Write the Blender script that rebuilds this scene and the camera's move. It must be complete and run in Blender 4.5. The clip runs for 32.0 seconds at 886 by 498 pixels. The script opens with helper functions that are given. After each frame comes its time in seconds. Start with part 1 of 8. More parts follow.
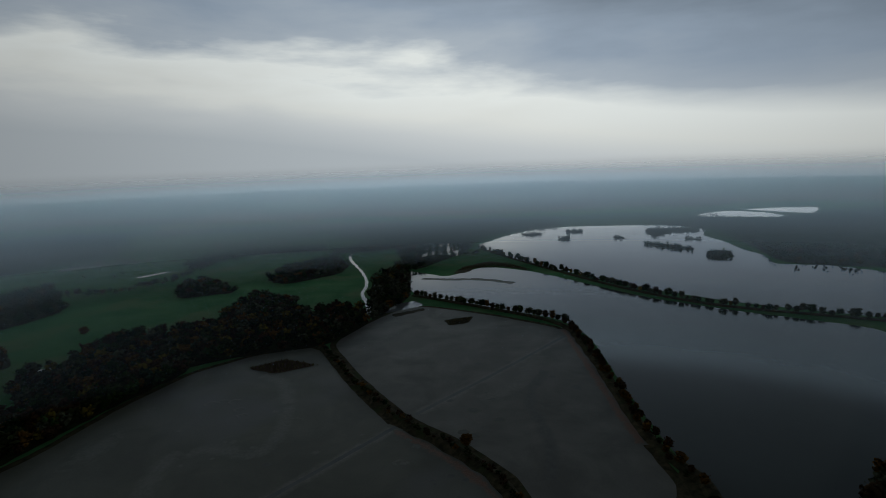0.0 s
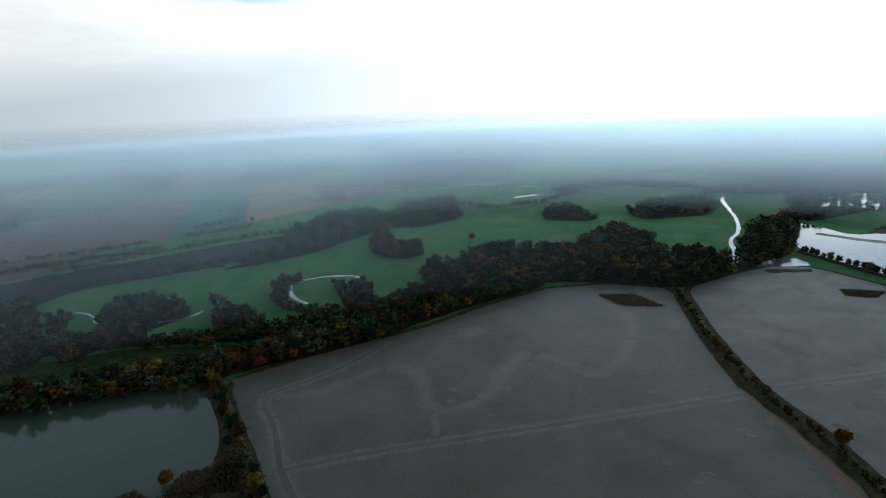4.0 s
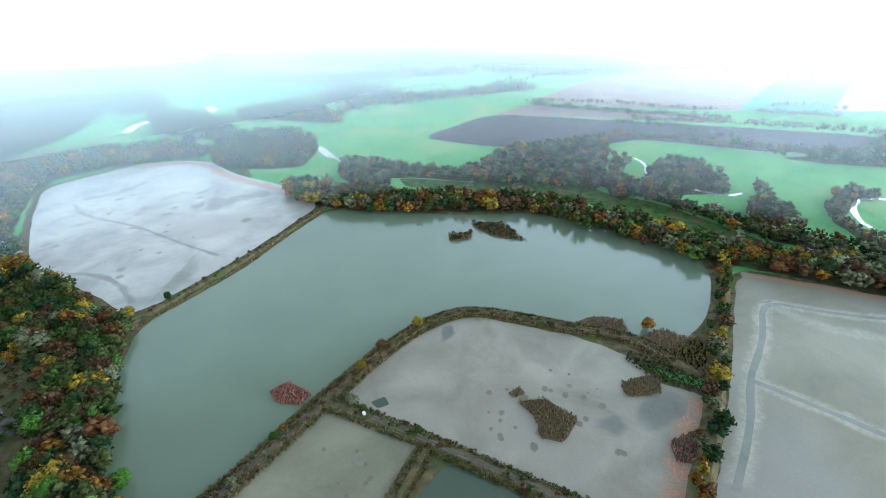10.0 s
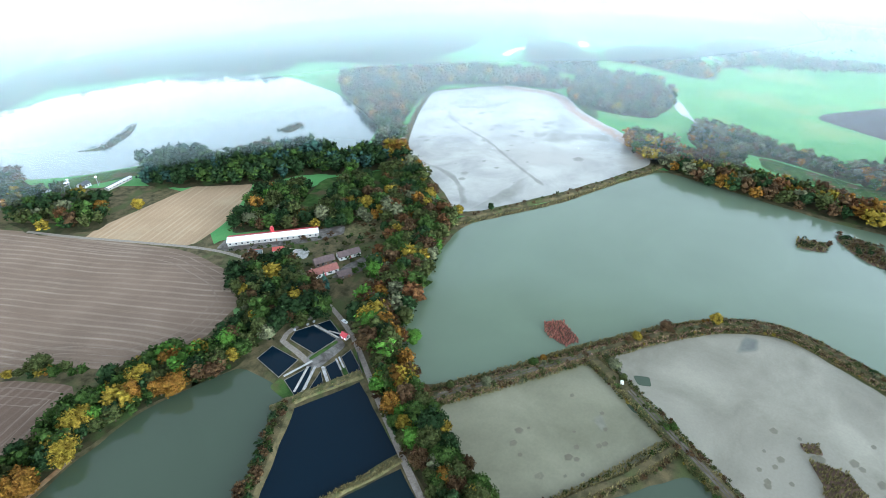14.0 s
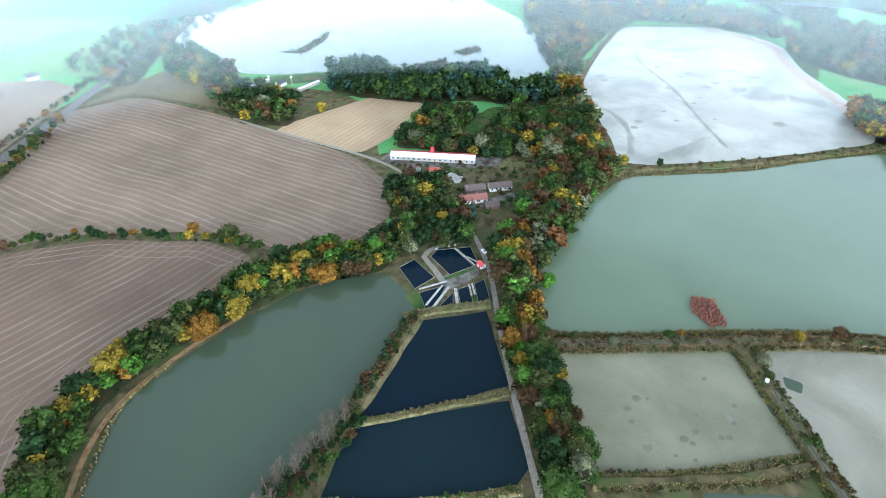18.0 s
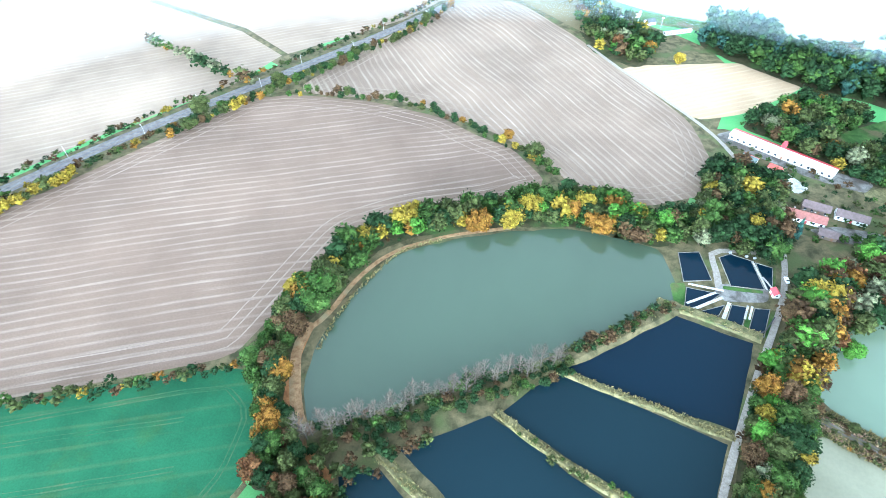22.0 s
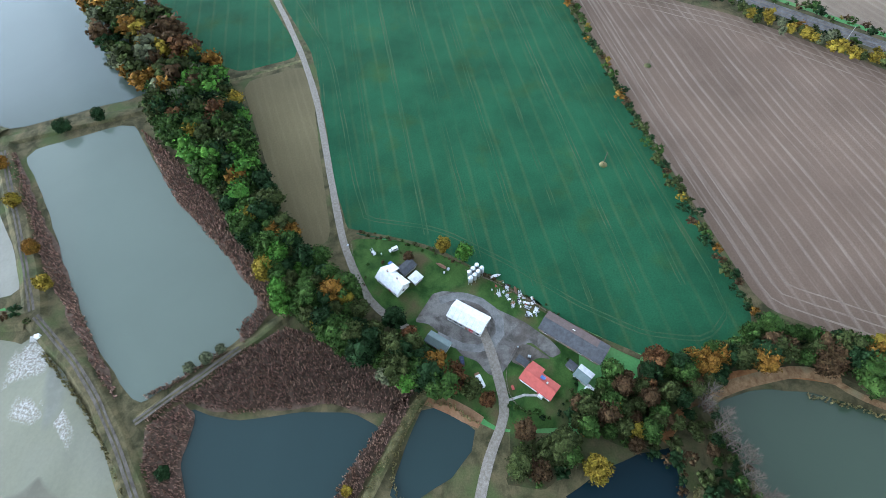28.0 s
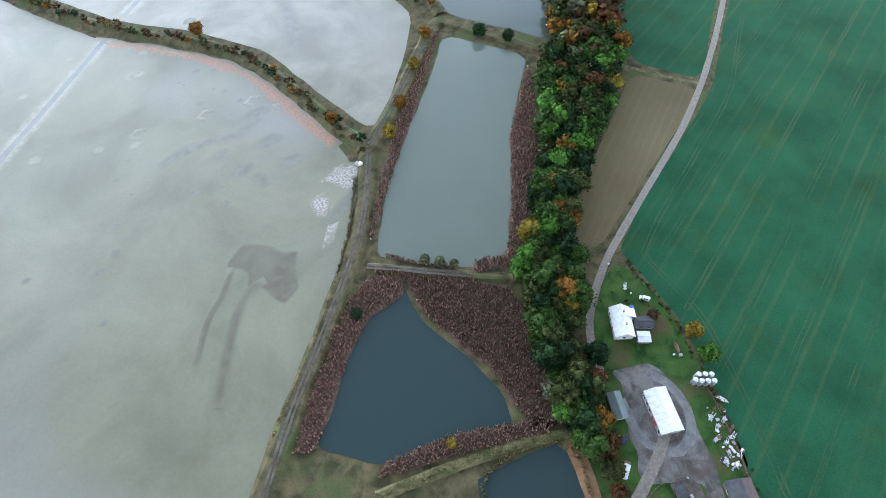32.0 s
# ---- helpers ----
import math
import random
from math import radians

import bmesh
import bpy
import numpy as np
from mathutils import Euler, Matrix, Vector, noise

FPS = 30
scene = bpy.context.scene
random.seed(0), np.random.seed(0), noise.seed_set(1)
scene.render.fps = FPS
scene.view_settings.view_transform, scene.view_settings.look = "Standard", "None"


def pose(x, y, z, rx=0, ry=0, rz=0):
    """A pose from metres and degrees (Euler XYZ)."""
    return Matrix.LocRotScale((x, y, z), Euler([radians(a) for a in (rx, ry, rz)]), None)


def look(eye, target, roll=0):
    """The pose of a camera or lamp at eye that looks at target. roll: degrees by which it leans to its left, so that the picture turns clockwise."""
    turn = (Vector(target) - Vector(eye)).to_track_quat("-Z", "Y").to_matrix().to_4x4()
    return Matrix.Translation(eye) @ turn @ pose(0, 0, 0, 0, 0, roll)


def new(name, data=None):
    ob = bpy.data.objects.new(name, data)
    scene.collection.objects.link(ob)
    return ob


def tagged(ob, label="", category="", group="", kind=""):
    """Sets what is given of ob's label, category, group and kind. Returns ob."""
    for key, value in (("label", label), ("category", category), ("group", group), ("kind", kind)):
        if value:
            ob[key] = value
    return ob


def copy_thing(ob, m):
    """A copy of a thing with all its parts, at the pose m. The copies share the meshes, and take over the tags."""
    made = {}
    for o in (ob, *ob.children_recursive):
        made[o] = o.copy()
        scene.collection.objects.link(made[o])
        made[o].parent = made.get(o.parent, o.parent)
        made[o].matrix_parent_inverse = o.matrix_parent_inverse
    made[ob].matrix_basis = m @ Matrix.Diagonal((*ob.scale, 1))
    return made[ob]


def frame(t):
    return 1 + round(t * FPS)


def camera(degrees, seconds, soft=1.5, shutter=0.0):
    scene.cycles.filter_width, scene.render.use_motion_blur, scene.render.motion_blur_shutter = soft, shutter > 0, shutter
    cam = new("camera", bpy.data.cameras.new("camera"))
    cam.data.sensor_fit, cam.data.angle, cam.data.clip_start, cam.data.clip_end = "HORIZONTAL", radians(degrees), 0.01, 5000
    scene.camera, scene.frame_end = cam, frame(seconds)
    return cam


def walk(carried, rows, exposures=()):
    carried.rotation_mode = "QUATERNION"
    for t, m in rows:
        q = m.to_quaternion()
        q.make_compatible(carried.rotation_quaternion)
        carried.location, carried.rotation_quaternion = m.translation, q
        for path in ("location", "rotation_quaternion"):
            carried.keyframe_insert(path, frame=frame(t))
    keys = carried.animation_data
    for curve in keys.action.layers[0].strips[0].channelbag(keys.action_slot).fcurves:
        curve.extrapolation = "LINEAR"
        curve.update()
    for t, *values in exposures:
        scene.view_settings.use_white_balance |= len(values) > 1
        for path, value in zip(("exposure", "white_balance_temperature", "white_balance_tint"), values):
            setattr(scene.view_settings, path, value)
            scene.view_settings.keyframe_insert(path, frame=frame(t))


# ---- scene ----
cam = camera(80.7, 32.0, soft=0.55)

# The camera hovers 200 m over the ponds and turns: seconds, tilt, lean, heading.
PATH = [
    (0, 80.73, 2.05, 0.24),
    (0.5, 78.19, 2.11, 4.04),
    (1, 76.37, 2.29, 8.49),
    (1.5, 76.21, 2.29, 12.45),
    (2, 75.88, 2.36, 16.84),
    (2.5, 75.62, 2.48, 21.62),
    (3, 75.38, 2.56, 27.85),
    (3.5, 75.14, 2.66, 33.51),
    (5.5, 73.31, 2.64, 55.47),
    (6, 71.99, 2.56, 61.30),
    (6.5, 70.65, 2.48, 66.30),
    (7, 69.32, 2.39, 70.31),
    (7.5, 68.01, 2.26, 74.08),
    (8, 66.69, 2.16, 78.23),
    (8.5, 65.42, 2.02, 82.52),
    (9, 64.52, 1.87, 87.19),
    (9.5, 63.94, 1.75, 91.98),
    (10, 63.43, 1.56, 96.83),
    (10.5, 62.84, 1.45, 102.31),
    (11, 62.27, 1.32, 108.10),
    (11.5, 61.63, 1.02, 113.89),
    (12, 61.04, 0.71, 119.39),
    (12.5, 60.39, 0.56, 123.98),
    (13, 59.77, 0.44, 128.27),
    (13.5, 59.10, 0.39, 132.09),
    (14, 58.38, 0.32, 134.96),
    (14.5, 57.57, 0.31, 137.38),
    (16.5, 54.04, 0.24, 147.10),
    (17, 53.06, 0.28, 149.31),
    (17.5, 52.27, 0.31, 151.53),
    (18, 51.46, 0.30, 154.29),
    (18.5, 50.67, 0.32, 157.31),
    (19, 49.88, 0.32, 160.51),
    (19.5, 49.10, 0.34, 163.80),
    (20, 48.34, 0.34, 167.66),
    (20.5, 47.57, 0.30, 172.99),
    (21, 46.83, 0.27, 179.50),
    (21.5, 46.05, 0.28, 186.25),
    (22, 45.33, 0.32, 193.20),
    (22.5, 44.61, 0.32, 199.82),
    (23, 43.89, 0.21, 206.93),
    (23.5, 43.19, 0.30, 214.35),
    (24, 42.52, 0.34, 221.63),
    (24.5, 41.83, 0.41, 229.51),
    (25, 41.18, 0.55, 237.35),
    (25.5, 40.52, 0.68, 244.06),
    (27.5, 33.64, 0.88, 272.08),
    (28, 32.97, 0.97, 281.92),
    (28.5, 33.00, 1.21, 291.82),
    (29, 33.13, 1.35, 301.00),
    (29.5, 33.26, 1.49, 308.58),
    (30, 33.33, 1.58, 313.72),
    (30.5, 33.36, 1.65, 317.42),
    (31, 33.42, 1.66, 321.04),
    (31.5, 33.45, 1.78, 325.10),
    (32, 33.65, 2.00, 330.04),
]
EXPOSURES = ((0, -5.5, 5750, 6), (1, -5.1, 5700, 6), (2, -4.75, 5650, 6), (3.5, -3.88, 5600, 6), (6.0, -2.0, 5550, 5), (8.0, -1.06, 5600, 6), (10, -0.66, 5700, 6), (13, -0.38, 5800, 6), (16, -0.18, 5800, 7), (19, 0.0, 5700, 6), (21, 0.78, 5350, 4), (23, 1.18, 5200, 1), (25.5, 0.68, 5150, 3), (28, -0.26, 5500, 8), (30, -0.36, 5600, 10), (32, -0.36, 5600, 12))
walk(cam, [(t, pose(0, 0, 200, a, b, c)) for t, a, b, c in PATH], EXPOSURES)

# ---- world, sun ----
SUN_AZ, SUN_EL = radians(4), radians(13)
world = bpy.data.worlds.new("overcast_sky")
scene.world = world
world.use_nodes = True
wn, wl = world.node_tree.nodes, world.node_tree.links
wn.clear()


def wnode(kind, **values):
    n = wn.new(kind)
    for k, v in values.items():
        n.inputs[k.replace("_", " ")].default_value = v
    return n


w_out, w_bg = wn.new("ShaderNodeOutputWorld"), wn.new("ShaderNodeBackground")
sky = wn.new("ShaderNodeTexSky")
sky.sky_type, sky.sun_disc = "NISHITA", False
sky.sun_elevation, sky.sun_rotation = SUN_EL, SUN_AZ
sky.dust_density = 4.0
w_co = wn.new("ShaderNodeTexCoord")
w_map = wn.new("ShaderNodeMapping")
w_map.inputs["Scale"].default_value = (1.6, 1.6, 7.0)
w_map.inputs["Location"].default_value = (0.35, 0.4, 0.2)
w_noise = wnode("ShaderNodeTexNoise", Scale=1.5, Detail=7.0, Roughness=0.52, Distortion=0.15)
w_sep = wn.new("ShaderNodeSeparateXYZ")
w_shift = wn.new("ShaderNodeMath")
w_shift.operation = "MULTIPLY_ADD"
w_low = wn.new("ShaderNodeMapRange")
w_low.inputs["From Min"].default_value, w_low.inputs["From Max"].default_value = 0.05, 0.2
w_low.inputs["To Min"].default_value, w_low.inputs["To Max"].default_value = 0.0, 0.34
w_mid = wn.new("ShaderNodeMath")
w_mid.operation = "SUBTRACT"
w_mid.inputs[1].default_value = 0.5
# cloud deck by height above the horizon: haze, a bright break, the grey deck
w_ramp = wn.new("ShaderNodeValToRGB")
DECK = ((0.0, (78, 78, 75)), (0.045, (98, 95, 88)), (0.085, (125, 118, 103)), (0.125, (136, 130, 115)), (0.175, (70, 73, 75)), (0.24, (52, 58, 65)), (0.34, (34, 38.5, 43.5)), (0.6, (11.5, 12.5, 13.6)), (1.0, (8.5, 9.3, 10.1)))
for k, (at, col) in enumerate(DECK):
    e = w_ramp.color_ramp.elements[k] if k < 2 else w_ramp.color_ramp.elements.new(at)
    e.position, e.color = at, (*col, 1)
# the half of the sky away from the sun is dimmer
w_dot = wn.new("ShaderNodeVectorMath")
w_dot.operation = "DOT_PRODUCT"
w_dot.inputs[1].default_value = (math.sin(SUN_AZ), math.cos(SUN_AZ), 0.1)
w_lobe = wn.new("ShaderNodeMapRange")
w_lobe.inputs["From Min"].default_value, w_lobe.inputs["From Max"].default_value = -0.2, 1.0
w_lobe.inputs["To Min"].default_value, w_lobe.inputs["To Max"].default_value = 0.6, 1.2
# a glow round the hidden sun
w_pos = wn.new("ShaderNodeMath")
w_pos.operation = "MAXIMUM"
w_pos.inputs[1].default_value = 0.0
w_pow = wn.new("ShaderNodeMath")
w_pow.operation = "POWER"
w_pow.inputs[1].default_value = 2.6
w_glow = wn.new("ShaderNodeMath")
w_glow.operation = "MULTIPLY_ADD"
w_glow.inputs[1].default_value = 1.15
# the edge of the deck slopes down towards the east
w_slope = wn.new("ShaderNodeMath")
w_slope.operation = "MULTIPLY"
w_tilt = wn.new("ShaderNodeMath")
w_tilt.operation = "MULTIPLY_ADD"
w_tilt.inputs[1].default_value = 0.15
w_mul = wn.new("ShaderNodeVectorMath")
w_mul.operation = "SCALE"
w_mix = wn.new("ShaderNodeMix")
w_mix.data_type = "RGBA"
w_mix.inputs["Factor"].default_value = 0.92
wl.new(w_co.outputs["Generated"], w_map.inputs["Vector"])
wl.new(w_map.outputs[0], w_noise.inputs["Vector"])
wl.new(w_co.outputs["Generated"], w_sep.inputs[0])
wl.new(w_noise.outputs["Fac"], w_mid.inputs[0])
wl.new(w_mid.outputs[0], w_shift.inputs[0])
wl.new(w_sep.outputs["Z"], w_low.inputs["Value"])
wl.new(w_low.outputs[0], w_shift.inputs[1])
wl.new(w_sep.outputs["Z"], w_shift.inputs[2])
wl.new(w_sep.outputs["X"], w_slope.inputs[0])
wl.new(w_sep.outputs["Y"], w_slope.inputs[1])
wl.new(w_slope.outputs[0], w_tilt.inputs[0])
wl.new(w_shift.outputs[0], w_tilt.inputs[2])
wl.new(w_tilt.outputs[0], w_ramp.inputs["Fac"])
wl.new(w_co.outputs["Generated"], w_dot.inputs[0])
wl.new(w_dot.outputs["Value"], w_lobe.inputs["Value"])
wl.new(w_ramp.outputs["Color"], w_mul.inputs[0])
wl.new(w_dot.outputs["Value"], w_pos.inputs[0])
wl.new(w_pos.outputs[0], w_pow.inputs[0])
wl.new(w_pow.outputs[0], w_glow.inputs[0])
wl.new(w_lobe.outputs[0], w_glow.inputs[2])
# under the horizon the background darkens, painted as far land in haze
w_under, w_all = wn.new("ShaderNodeMapRange"), wn.new("ShaderNodeMath")
w_under.interpolation_type, w_all.operation = "SMOOTHSTEP", "MULTIPLY"
w_under.inputs["From Min"].default_value, w_under.inputs["From Max"].default_value = -0.044, 0.006
w_under.inputs["To Min"].default_value, w_under.inputs["To Max"].default_value = 0.2, 1.0
wl.new(w_sep.outputs["Z"], w_under.inputs["Value"])
wl.new(w_glow.outputs[0], w_all.inputs[0])
wl.new(w_under.outputs[0], w_all.inputs[1])
wl.new(w_all.outputs[0], w_mul.inputs["Scale"])
wl.new(sky.outputs["Color"], w_mix.inputs["A"])
wl.new(w_mul.outputs[0], w_mix.inputs["B"])
wl.new(w_mix.outputs["Result"], w_bg.inputs["Color"])
w_bg.inputs["Strength"].default_value = 0.12
wl.new(w_bg.outputs[0], w_out.inputs["Surface"])

sun = new("sun", bpy.data.lights.new("sun", "SUN"))
sun.data.energy, sun.data.angle, sun.data.color = 0.7, radians(70), (1.0, 0.95, 0.87)
sun.matrix_world = look((math.sin(SUN_AZ) * 90, math.cos(SUN_AZ) * 90, 400), (0, 0, 350 - 90 * math.tan(SUN_EL) + 50))

# ---- materials ----
def node_mat(name):
    m = bpy.data.materials.new(name)
    m.use_nodes = True
    return m, m.node_tree.nodes, m.node_tree.links, m.node_tree.nodes["Principled BSDF"]


def add(nodes, kind, **values):
    n = nodes.new(kind)
    for k, v in values.items():
        n.inputs[k.replace("_", " ")].default_value = v
    return n


def rgb(c):
    return (*c, 1.0)


def mottled(name, dark, light, scale=0.05, fine=1.5, rough=0.9, bump=0.3, third=None, third_scale=0.012, lo=0.35, hi=0.65, grain=0.45):
    """A surface with large stains, a fine grain and, if given, patches of a third colour."""
    m, n, l, p = node_mat(name)
    geo = n.new("ShaderNodeNewGeometry")
    big = add(n, "ShaderNodeTexNoise", Scale=scale, Detail=7.0, Roughness=0.6, Distortion=0.4)
    small = add(n, "ShaderNodeTexNoise", Scale=fine, Detail=4.0, Roughness=0.65)
    ramp = n.new("ShaderNodeValToRGB")
    ramp.color_ramp.elements[0].position, ramp.color_ramp.elements[0].color = lo, rgb(dark)
    ramp.color_ramp.elements[1].position, ramp.color_ramp.elements[1].color = hi, rgb(light)
    mul = n.new("ShaderNodeMix")
    mul.data_type, mul.blend_type = "RGBA", "OVERLAY"
    mul.inputs["Factor"].default_value = grain
    l.new(geo.outputs["Position"], big.inputs["Vector"])
    l.new(geo.outputs["Position"], small.inputs["Vector"])
    l.new(big.outputs["Fac"], ramp.inputs["Fac"])
    l.new(small.outputs["Fac"], mul.inputs["B"])
    last = ramp.outputs["Color"]
    if third:
        far = add(n, "ShaderNodeTexNoise", Scale=third_scale, Detail=3.0, Roughness=0.5)
        cut = n.new("ShaderNodeMapRange")
        cut.inputs["From Min"].default_value, cut.inputs["From Max"].default_value = 0.52, 0.66
        mix = n.new("ShaderNodeMix")
        mix.data_type = "RGBA"
        mix.inputs["B"].default_value = rgb(third)
        l.new(geo.outputs["Position"], far.inputs["Vector"])
        l.new(far.outputs["Fac"], cut.inputs["Value"])
        l.new(cut.outputs[0], mix.inputs["Factor"])
        l.new(last, mix.inputs["A"])
        last = mix.outputs["Result"]
    l.new(last, mul.inputs["A"])
    l.new(mul.outputs["Result"], p.inputs["Base Color"])
    p.inputs["Roughness"].default_value = rough
    p.inputs["Specular IOR Level"].default_value = 0.1 if rough > 0.8 else 0.35
    if bump:
        b = add(n, "ShaderNodeBump", Strength=bump, Distance=0.3)
        l.new(small.outputs["Fac"], b.inputs["Height"])
        l.new(b.outputs[0], p.inputs["Normal"])
    return m


def water(name, colour, rough=0.06, ripple=0.02, spec=0.5):
    """Murky pond water: its silt gives the colour, the skin of it mirrors the sky."""
    m, n, l, p = node_mat(name)
    geo = n.new("ShaderNodeNewGeometry")
    big = add(n, "ShaderNodeTexNoise", Scale=0.012, Detail=4.0, Roughness=0.5, Distortion=0.8)
    fine = add(n, "ShaderNodeTexNoise", Scale=0.8, Detail=3.0, Roughness=0.6)
    mix = n.new("ShaderNodeMix")
    mix.data_type = "RGBA"
    mix.inputs["A"].default_value = rgb([c * 0.85 for c in colour])
    mix.inputs["B"].default_value = rgb([c * 1.18 for c in colour])
    l.new(geo.outputs["Position"], big.inputs["Vector"])
    l.new(geo.outputs["Position"], fine.inputs["Vector"])
    l.new(big.outputs["Fac"], mix.inputs["Factor"])
    l.new(mix.outputs["Result"], p.inputs["Base Color"])
    b = add(n, "ShaderNodeBump", Strength=ripple, Distance=0.2)
    l.new(fine.outputs["Fac"], b.inputs["Height"])
    l.new(b.outputs[0], p.inputs["Normal"])
    p.inputs["Roughness"].default_value, p.inputs["IOR"].default_value = rough, 1.4
    p.inputs["Specular IOR Level"].default_value = spec
    return m


def rows_mat(name, dark, light, angle, period, strength=0.5, sharp=(0.55, 0.9), stain=(0.012, 0.25), tint=None, wobble=4.0):
    """Tilled or sown land: long lines a few metres apart, blotched by damp and soil."""
    m, n, l, p = node_mat(name)
    geo = n.new("ShaderNodeNewGeometry")
    turn = n.new("ShaderNodeMapping")
    turn.inputs["Rotation"].default_value = (0, 0, -angle + radians(90))
    sway = add(n, "ShaderNodeTexNoise", Scale=0.006, Detail=2.0)
    off = n.new("ShaderNodeVectorMath")
    off.operation = "MULTIPLY_ADD"
    off.inputs[1].default_value = (wobble, wobble, 0)
    wave = add(n, "ShaderNodeTexWave", Scale=0.314 / period, Distortion=0.6, Detail=2.0, Detail_Scale=0.6)
    cut = n.new("ShaderNodeMapRange")
    cut.inputs["From Min"].default_value, cut.inputs["From Max"].default_value = sharp
    breaks = add(n, "ShaderNodeTexNoise", Scale=0.035, Detail=5.0, Roughness=0.6)
    big = add(n, "ShaderNodeTexNoise", Scale=stain[0], Detail=6.0, Roughness=0.6)
    fine = add(n, "ShaderNodeTexNoise", Scale=1.2, Detail=4.0, Roughness=0.7)
    drawn = n.new("ShaderNodeMapping")
    drawn.inputs["Scale"].default_value = (2.2 / period, 0.012, 1.0)
    streak = add(n, "ShaderNodeTexNoise", Scale=1.0, Detail=5.0, Roughness=0.6)
    some = n.new("ShaderNodeMapRange")
    some.inputs["From Min"].default_value, some.inputs["From Max"].default_value = 0.36, 0.64
    l.new(turn.outputs[0], drawn.inputs["Vector"])
    l.new(drawn.outputs[0], streak.inputs["Vector"])
    l.new(streak.outputs["Fac"], some.inputs["Value"])
    prod0 = n.new("ShaderNodeMath")
    prod0.operation = "MULTIPLY_ADD"
    prod0.inputs[2].default_value = 0.12
    prod = n.new("ShaderNodeMath")
    prod.operation = "MULTIPLY"
    amt = n.new("ShaderNodeMath")
    amt.operation = "MULTIPLY"
    amt.inputs[1].default_value = strength * 1.8
    mix = n.new("ShaderNodeMix")
    mix.data_type = "RGBA"
    mix.inputs["A"].default_value, mix.inputs["B"].default_value = rgb(dark), rgb(light)
    blot = n.new("ShaderNodeMix")
    blot.data_type, blot.blend_type = "RGBA", "OVERLAY"
    blot.inputs["Factor"].default_value = stain[1] * 2
    grain = n.new("ShaderNodeMix")
    grain.data_type, grain.blend_type = "RGBA", "OVERLAY"
    grain.inputs["Factor"].default_value = 0.35
    l.new(geo.outputs["Position"], sway.inputs["Vector"])
    l.new(sway.outputs["Color"], off.inputs[0])
    l.new(geo.outputs["Position"], off.inputs[2])
    l.new(off.outputs[0], turn.inputs["Vector"])
    l.new(turn.outputs[0], wave.inputs["Vector"])
    l.new(wave.outputs["Fac"], cut.inputs["Value"])
    for node in (breaks, big, fine):
        l.new(geo.outputs["Position"], node.inputs["Vector"])
    l.new(cut.outputs[0], prod0.inputs[0])
    l.new(some.outputs[0], prod0.inputs[1])
    l.new(prod0.outputs[0], prod.inputs[0])
    l.new(breaks.outputs["Fac"], prod.inputs[1])
    l.new(prod.outputs[0], amt.inputs[0])
    l.new(amt.outputs[0], mix.inputs["Factor"])
    last = mix.outputs["Result"]
    if tint:
        cut2 = n.new("ShaderNodeMapRange")
        cut2.inputs["From Min"].default_value, cut2.inputs["From Max"].default_value = 0.55, 0.75
        tm = n.new("ShaderNodeMix")
        tm.data_type = "RGBA"
        tm.inputs["B"].default_value = rgb(tint)
        l.new(breaks.outputs["Fac"], cut2.inputs["Value"])
        l.new(cut2.outputs[0], tm.inputs["Factor"])
        l.new(last, tm.inputs["A"])
        last = tm.outputs["Result"]
    l.new(last, blot.inputs["A"])
    l.new(big.outputs["Fac"], blot.inputs["B"])
    l.new(blot.outputs["Result"], grain.inputs["A"])
    l.new(fine.outputs["Fac"], grain.inputs["B"])
    l.new(grain.outputs["Result"], p.inputs["Base Color"])
    b = add(n, "ShaderNodeBump", Strength=0.4, Distance=0.3)
    l.new(fine.outputs["Fac"], b.inputs["Height"])
    l.new(b.outputs[0], p.inputs["Normal"])
    p.inputs["Roughness"].default_value = 0.95
    p.inputs["Specular IOR Level"].default_value = 0.1
    return m


